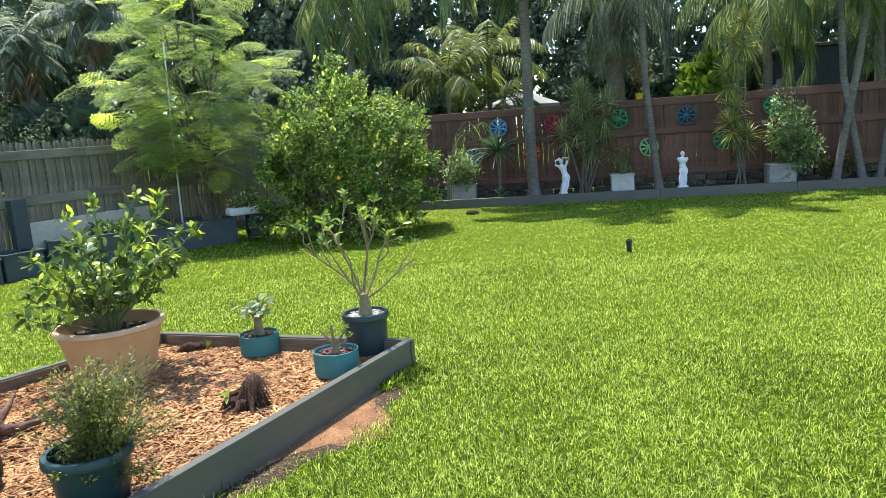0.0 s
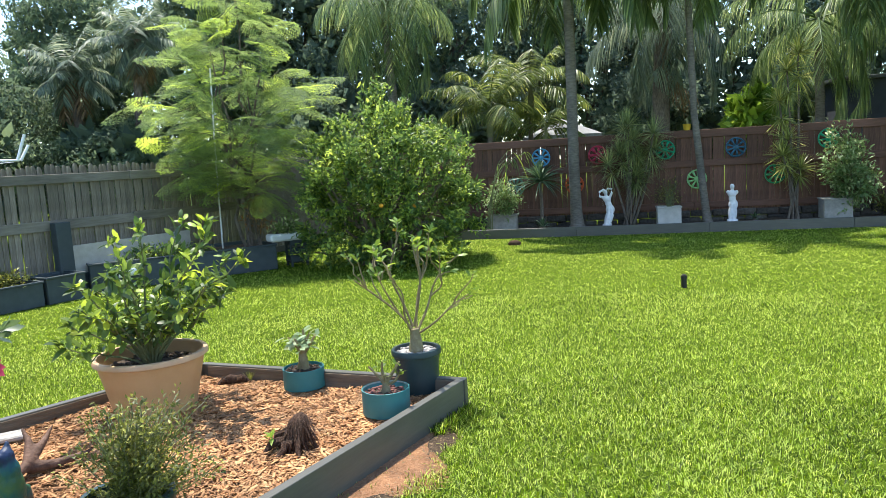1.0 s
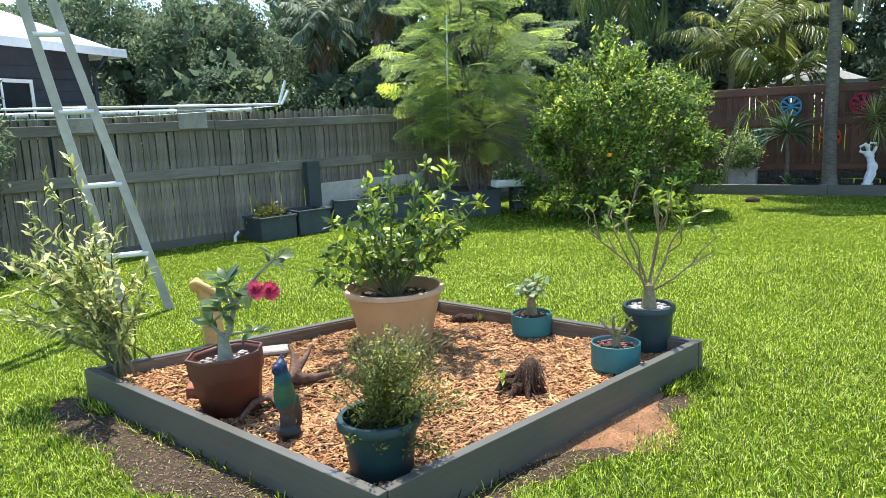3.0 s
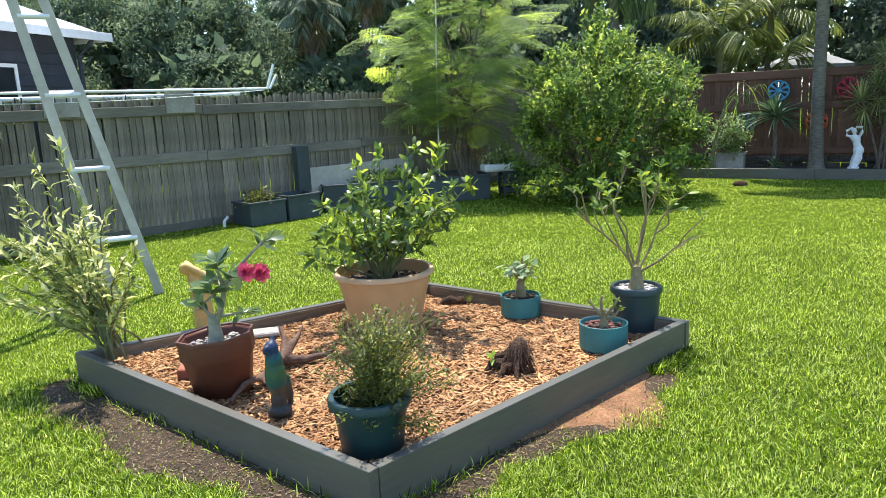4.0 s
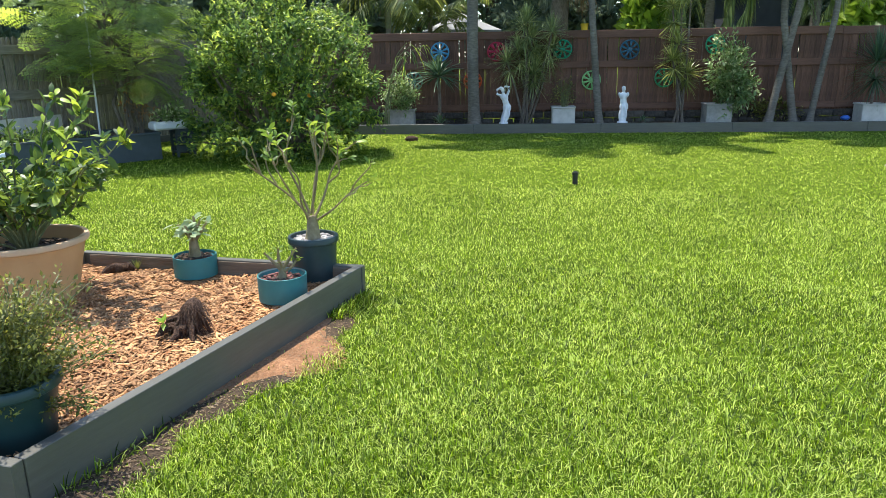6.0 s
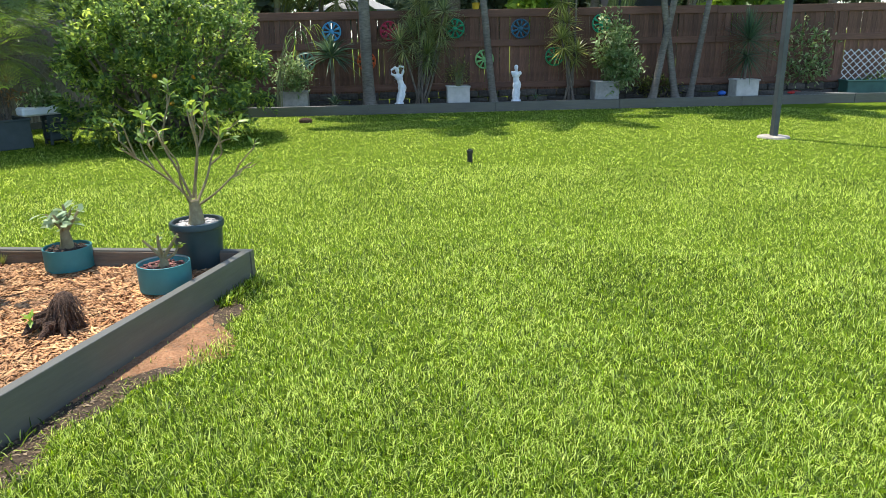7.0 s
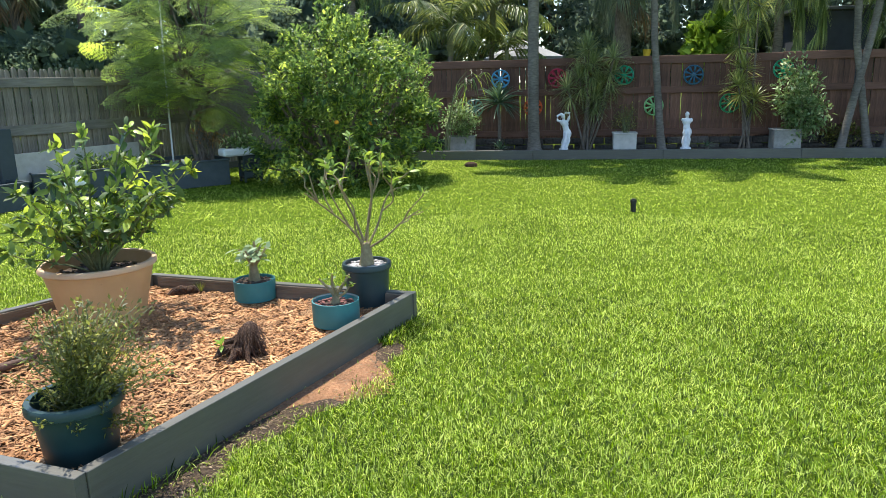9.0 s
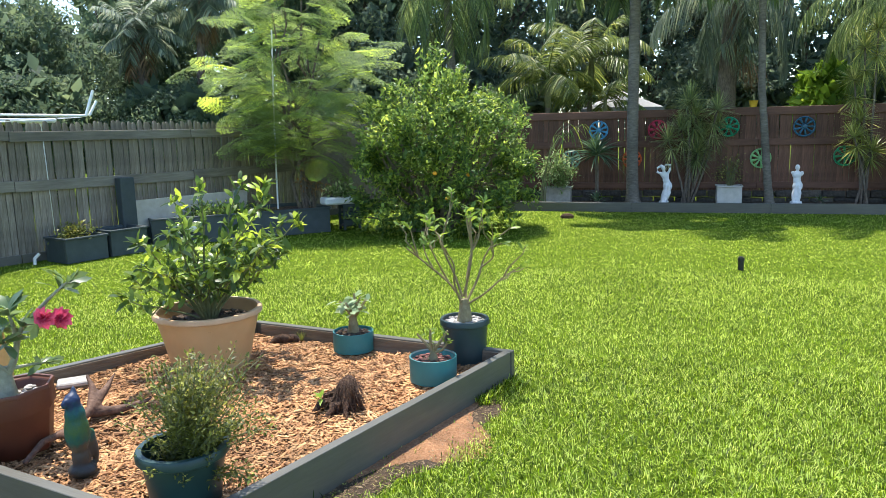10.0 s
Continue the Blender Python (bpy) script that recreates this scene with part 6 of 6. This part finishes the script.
# deep green pot with a fine-leaved bush
b = pot((-1.225, 2.445, 0.085), "potted_bush", "deep green pot with a fine-leaved straggling bush", 0.160, 0.128, 0.27, M_GREENPOT, M_GREENPOT, 0.11, M_SOIL, 0.018, 0.028)
rng = np.random.default_rng(141)
Pl, Dl = [], []
for k in range(120):
    a = rng.uniform(0, 6.28)
    reach = 0.26 * rng.uniform(0.05, 1) ** 0.6 * (1 + 0.25 * math.cos(3 * a + 1))
    q = np.array([math.cos(a) * reach + 0.075, math.sin(a) * reach + 0.04, rng.uniform(0.27, 0.66) - 0.9 * max(0, reach - 0.16)])
    root = np.array([rng.normal(0, 0.015) + 0.02, rng.normal(0, 0.015), 0.15])
    t = np.linspace(0, 1, 7)[:, None]
    C = root + (q - root) * np.concatenate([t**1.3, t**1.3, t**0.8], 1) + rng.normal(0, 0.007, (7, 3))
    part("stem", tube(C, np.linspace(0.0045, 0.0015, 7), 5), M_STEM, b)
    for s in np.linspace(1.5, 5.98, 18):
        i0 = int(s)
        Pl.append(C[i0] + (C[i0 + 1] - C[i0]) * (s - i0)), Dl.append(C[i0 + 1] - C[i0])
P0, D0 = np.repeat(np.array(Pl), 4, 0), np.repeat(unit(np.array(Dl)), 4, 0)
P0 = P0 + rng.normal(0, 0.012, P0.shape)
L = rng.uniform(0.014, 0.030, len(P0))
part("foliage", leaves(P0, D0 * 0.7 + rng.normal(0, 0.7, P0.shape), rng.normal(0, 0.5, P0.shape) + [0, 0, 1], L, L * 0.42, 0.1), F_FINE, b)

# variegated bush at the bed's corner
vb = thing("variegated_bush", on(Vector((-3.19, 3.24, MULCH_Z - 0.02))), "upright bush with cream-variegated leaves at the bed's corner", "bush")
rng = np.random.default_rng(151)
Pl, Dl = [], []
for k in range(36):
    a = rng.uniform(0, 6.28)
    e = rng.uniform(0.08, 0.62)
    q = np.array([math.cos(a) * e - 0.27, math.sin(a) * e * 0.8 - 0.10, rng.uniform(0.42, 1.05) * (1 - 0.30 * e)])
    if k < 3:
        q = np.array([-0.12 - 0.12 * k, -0.06 - 0.05 * k, 1.32 - 0.12 * k])
    root = np.array([rng.normal(0, 0.05), rng.normal(0, 0.05), 0.0])
    t = np.linspace(0, 1, 9)[:, None]
    C = root + (q - root) * np.concatenate([t**1.35, t**1.35, t**0.72], 1) + rng.normal(0, 0.010, (9, 3))
    part("stem", tube(C, np.linspace(0.008, 0.003, 9), 6), M_STEM, vb, smooth=True)
    for s in np.linspace(2.6, 7.98, 17):
        i0 = int(s)
        Pl.append(C[i0] + (C[i0 + 1] - C[i0]) * (s - i0)), Dl.append(C[i0 + 1] - C[i0])
P0, D0 = np.repeat(np.array(Pl), 3, 0), np.repeat(unit(np.array(Dl)), 3, 0)
P0 = P0 + rng.normal(0, 0.008, P0.shape)
L = rng.uniform(0.045, 0.095, len(P0))
part("foliage", leaves(P0, D0 * 1.1 + rng.normal(0, 0.6, P0.shape), rng.normal(0, 0.5, P0.shape) + [0, 0, 1], L, L * 0.30, 0.3), F_VARI, vb)

# ornaments in the bed
ob = blob([lump(0, 0, 0.03, 0.075, 0.065, 0.035), lump(0, 0, 0.09, 0.045, 0.045, 0.07), lump(0, -0.01, 0.21, 0.062, 0.058, 0.10), lump(0.0, -0.012, 0.285, 0.05, 0.05, 0.06), lump(-0.006, -0.018, 0.345, 0.040, 0.043, 0.042),
           tube([(-0.006, -0.055, 0.36), (-0.008, -0.075, 0.345), (-0.008, -0.07, 0.325)], [0.018, 0.012, 0.004], 8), tube([(-0.008, 0, 0.37), (-0.012, 0.008, 0.40), (-0.015, 0.012, 0.415)], [0.022, 0.012, 0.003], 8), tube([(0.02, 0.04, 0.2), (0.03, 0.06, 0.1), (0.03, 0.07, 0.04)], [0.03, 0.022, 0.01], 8)], 0.009, "bird_ornament", M_PARROT)
ob.matrix_world = on(Vector((-1.787, 2.68, MULCH_Z - 0.015)), -0.2) @ Matrix.Diagonal((0.86, 0.86, 1.0, 1))
tagged(ob, "glazed teal and blue bird-shaped garden ornament on mulch", "ornament")
ob = blob([lump(0, 0, 0.04, 0.085, 0.07, 0.05), tube([(0.005, 0, 0.0), (0.005, 0, 0.10), (0.0, 0, 0.20), (-0.008, 0, 0.30), (-0.015, 0, 0.37)], [0.074, 0.070, 0.064, 0.060, 0.050], 12), lump(-0.02, 0, 0.37, 0.062, 0.05, 0.05),
           lump(-0.075, -0.005, 0.435, 0.052, 0.045, 0.036), tube([(-0.03, 0, 0.39), (-0.06, 0, 0.45), (-0.09, 0, 0.475)], [0.03, 0.028, 0.022], 8), tube([(0.045, -0.01, 0.34), (0.055, -0.03, 0.39), (0.01, -0.04, 0.42), (-0.06, -0.04, 0.46), (-0.11, -0.03, 0.45)], [0.03, 0.028, 0.024, 0.022, 0.016], 8)], 0.010, "figure_ornament", M_TANST)
ob.matrix_world = on(Vector((-2.87, 3.72, MULCH_Z - 0.015)), 0.3) @ Matrix.Diagonal((1.0, 1.0, 1.08, 1))
tagged(ob, "tan standing garden figure behind the red-brown pot", "ornament")
ob = blob([tube([(0.0, -0.52, 0.03), (0.01, -0.38, 0.07), (0.03, -0.22, 0.05), (0.05, -0.05, 0.07), (0.06, 0.02, 0.09)], [0.014, 0.018, 0.020, 0.024, 0.028], 9), tube([(0.06, 0.0, 0.08), (0.02, 0.10, 0.16), (-0.04, 0.16, 0.22)], [0.032, 0.02, 0.007], 8),
           tube([(0.06, 0.02, 0.09), (0.08, 0.14, 0.15), (0.09, 0.22, 0.20)], [0.03, 0.018, 0.006], 8), tube([(0.05, 0.0, 0.06), (0.16, 0.06, 0.05), (0.27, 0.13, 0.06), (0.31, 0.15, 0.08)], [0.034, 0.024, 0.018, 0.007], 8), tube([(0.03, -0.22, 0.05), (0.08, -0.28, 0.03)], [0.028, 0.012], 8)], 0.010, "driftwood", M_DRIFT)
ob.matrix_world = on(Vector((-2.12, 3.26, MULCH_Z - 0.02)), 0.05)
tagged(ob, "twisted reddish-brown driftwood branch lying on mulch", "driftwood")
st = thing("tree_stump", on(Vector((-0.80, 3.43, MULCH_Z - 0.02)), 0.3), "small dark fibrous tree stump with hairy roots in mulch", "stump")
part("stub", tube([(0.0, 0, 0), (0.015, 0, 0.05), (0.035, 0.0, 0.10), (0.05, 0, 0.145), (0.055, 0, 0.175), (0.056, 0, 0.19)], [0.072, 0.066, 0.060, 0.050, 0.034, 0.010], 12), M_STUMP, st, smooth=True)
for k, (x, y) in enumerate(((0.13, -0.05), (0.10, 0.07), (-0.12, 0.05), (0.02, -0.14), (-0.04, 0.12))):
    part("root", limb((0.015, 0, 0.10), (x, y, -0.005), 0.026, 0.009, 0.035, 20 + k), M_STUMP, st, smooth=True)
part("root", limb((-0.02, 0, 0.05), (-0.16, -0.03, 0.0), 0.035, 0.010, 0.03, 7), M_STUMP, st, smooth=True)
part("root", limb((0.0, -0.03, 0.05), (-0.10, -0.12, 0.0), 0.03, 0.010, 0.02, 8), M_STUMP, st, smooth=True)
rng = np.random.default_rng(161)
n = 300
a = rng.uniform(0, 6.28, n)
h = rng.uniform(0.01, 0.17, n)
P0 = np.stack([np.cos(a) * (0.074 - 0.14 * h) + 0.32 * h, np.sin(a) * (0.074 - 0.14 * h), h], 1)
part("fibrous_skirt", straps(P0, np.stack([np.cos(a), np.sin(a), -0.6 + 0 * a], 1) + rng.normal(0, 0.35, (n, 3)), rng.uniform(0.03, 0.075, n), 0.004, 1.0, 3), M_STUMP, st)
part("shoot", leaves(np.tile([-0.10, -0.02, 0.09], (7, 1)), sphere_dirs(rng, 7) + [0, 0, 0.5], np.tile([0, 0, 1.0], (7, 1)), 0.055, 0.026), F_BRIGHT, st, "small yellow-green shoot")
part("stem", tube([(-0.07, -0.02, 0.0), (-0.10, -0.02, 0.09)], 0.003, 5), M_STEM, st)
tagged(part("paver", box(0.17, 0.13, 0.03, 0, 0, 0, 0.008), M_PAVER), "pale square paver lying on mulch", "paver").matrix_world = on(Vector((-2.48, 3.80, MULCH_Z + 0.012)), 0.5)
tagged(part("brick", box(0.23, 0.11, 0.07, 0, 0, 0, 0.006), M_BRICK), "red brick half sunk in mulch behind a pot", "brick").matrix_world = on(Vector((-2.50, 3.10, MULCH_Z + 0.015)), 0.4)
kn = thing("root_stub", on(Vector((-1.44, 4.66, MULCH_Z - 0.015)), 0.2), "small weathered root stub with green shoots in mulch", "stump")
part("stub", tube([(-0.09, 0, 0.0), (-0.05, 0.01, 0.025), (-0.01, -0.01, 0.04), (0.03, 0.01, 0.03), (0.07, 0, 0.035), (0.11, 0, 0.005)], [0.018, 0.03, 0.034, 0.026, 0.03, 0.012], 9), M_STUMP, kn, smooth=True)
part("shoot", straps(np.tile([0.12, 0, 0.0], (16, 1)), sphere_dirs(rng, 16) * 0.5 + [0, 0, 1], 0.11, 0.006, 0.2, 3), F_FINE, kn)
kn = thing("root_stub", on(Vector((-2.42, 4.26, MULCH_Z - 0.015)), 0.2), "small dry twiggy root stub in mulch", "stump")
part("stub", tube([(-0.04, 0, 0.0), (0, 0, 0.04), (0.02, 0, 0.075)], [0.03, 0.025, 0.012], 8), M_DRIFT, kn, smooth=True)
part("twig", tube([(0.0, 0, 0.03), (0.05, 0, 0.06), (0.08, 0.01, 0.05)], [0.01, 0.008, 0.003], 6), M_DRIFT, kn, smooth=True)


# ---- lawn grass ----
def blocked(p):
    """Where no grass grows."""
    x, y = p[:, 0], p[:, 1]
    hit = (y > 13.66 + (x - 1.27) * math.tan(A_KERB)) | in_bed(p, -0.012)
    d, _ = side(p, np.array(left(0)[:2]), np.array(left(1)[:2]))
    hit |= d < 0.06
    for a, b, w, L in ((BED_F, BED_R, dirt_width, 2.45), (BED_L, BED_F, dirt_width_front, 2.5)):
        off, s = side(p, a, b)
        r = np.random.default_rng(8)
        hit |= (off > -0.02) & (off < w(s) * r.uniform(0.75, 1.08, len(p))) & (s > -0.12) & (s < L)
    hit |= np.hypot(x - 7.21, y - 7.79) < 0.21
    off, s = side(p, np.array(left(0)[:2]), np.array(left(1)[:2]))
    hit |= (off < 0.70) & (s > 1.1) & (s < 2.35)
    q = np.array([math.cos(ang0), math.sin(ang0)])
    rel = p - np.array(((c0 + c1) / 2)[:2])
    u, v = rel @ q, rel @ np.array([-q[1], q[0]])
    hit |= (abs(u) < (c1 - c0).length / 2) & (v > -0.02)
    return hit


ang0 = ang


def grass(n, r0, r1, a0, a1, hgt, wid, seed):
    """Blades over a ring of the lawn round the house corner of the yard."""
    r = np.random.default_rng(seed)
    g = 6 if r1 < 5 else 3
    m = n // g
    d = np.sqrt(r.uniform(r0**2, r1**2, m))
    a = r.uniform(a0, a1, m)
    p = np.stack([np.sin(a) * d, np.cos(a) * d - 0.2], 1)
    size = np.repeat(r.lognormal(-0.08, 0.28, m).clip(0.5, 1.5), g)
    p = np.repeat(p, g, 0) + r.normal(0, 0.011 if r1 < 5 else 0.03, (m * g, 2))
    keep = ~blocked(p)
    p, size = p[keep], size[keep]
    n = len(p)
    L = hgt * r.uniform(0.6, 1.2, n) * size
    b = r.uniform(0, 2 * np.pi, n)
    e = r.normal(1.0, 0.34, n).clip(0.12, 1.5)
    D = np.stack([np.cos(b) * np.cos(e), np.sin(b) * np.cos(e), np.sin(e)], 1)
    S = np.stack([-np.sin(b), np.cos(b), 0 * b], 1)
    w = (wid * r.uniform(0.7, 1.25, n))[:, None]
    P = np.c_[p, np.full(n, -0.004)]
    tip = P + D * L[:, None] * [1.35, 1.35, 0.8]
    if r1 < 5:
        mid = P + D * (L * 0.55)[:, None]
        V = np.stack([P, mid + S * w * 0.5, mid - S * w * 0.5, tip], 1)
        k = 4 * np.arange(n)[:, None]
        return V.reshape(-1, 3), [np.concatenate([k + [0, 1, 2], k + [1, 3, 2]])]
    V = np.stack([P + S * w * 0.5, P - S * w * 0.5, tip], 1)
    return V.reshape(-1, 3), [3 * np.arange(n)[:, None] + [0, 1, 2]]


far_a, far_b = radians(-62), radians(66)


def fringe(a, b, s0, s1, n, seed, wide=0.035, tall=1.0):
    """Longer tufts that the mower misses along a board."""
    r = np.random.default_rng(seed)
    d = (b - a) / np.linalg.norm(b - a)
    nn = np.array([d[1], -d[0]])
    s = r.uniform(s0, s1, n)
    p = a + d * s[:, None] + nn * np.abs(r.normal(0.015, wide, n))[:, None]
    D = np.c_[r.normal(0, 0.5, (n, 2)) + nn * 0.25, np.ones(n)]
    return straps(np.c_[p, np.zeros(n)], D, r.uniform(0.05, 0.13, n) * tall, 0.006, 0.35, 2)


tagged(part("lawn_grass", joined([grass(150000, 1.7, 2.9, far_a, far_b, 0.047, 0.0037, 1), grass(230000, 2.9, 4.9, far_a, far_b, 0.045, 0.0042, 2), grass(350000, 4.9, 8.0, far_a, far_b, 0.036, 0.0062, 3),
                                  grass(430000, 8.0, 15.0, far_a, far_b, 0.027, 0.0105, 4), fringe(BED_F, BED_R, 1.95, 2.42, 900, 7), fringe(BED_F, BED_R, 0.1, 0.7, 90, 8), fringe(BED_L, BED_F, 0.0, 0.35, 300, 9), fringe(BED_L, BED_F, 0.5, 2.3, 160, 12), fringe(BED_L, BED_F, 0.1, 2.45, 1000, 14, 0.26, 0.32), fringe(BED_F, BED_R, 0.0, 1.15, 550, 15, 0.20, 0.36), fringe(BED_F, BED_R, 0.9, 2.0, 160, 16, 0.22, 0.4), fringe(BED_R, BED_B, 0.0, 1.95, 1500, 10), fringe(BED_B, BED_L, 0.0, 2.3, 1500, 11), grass(60000, 1.7, 7.0, far_b, far_b + 4.05, 0.055, 0.016, 5), grass(22000, 0.0, 1.7, 0.0, 6.283, 0.05, 0.012, 6)]), M_GRASS),
       "sunlit short green lawn grass", "grass", kind="stuff")
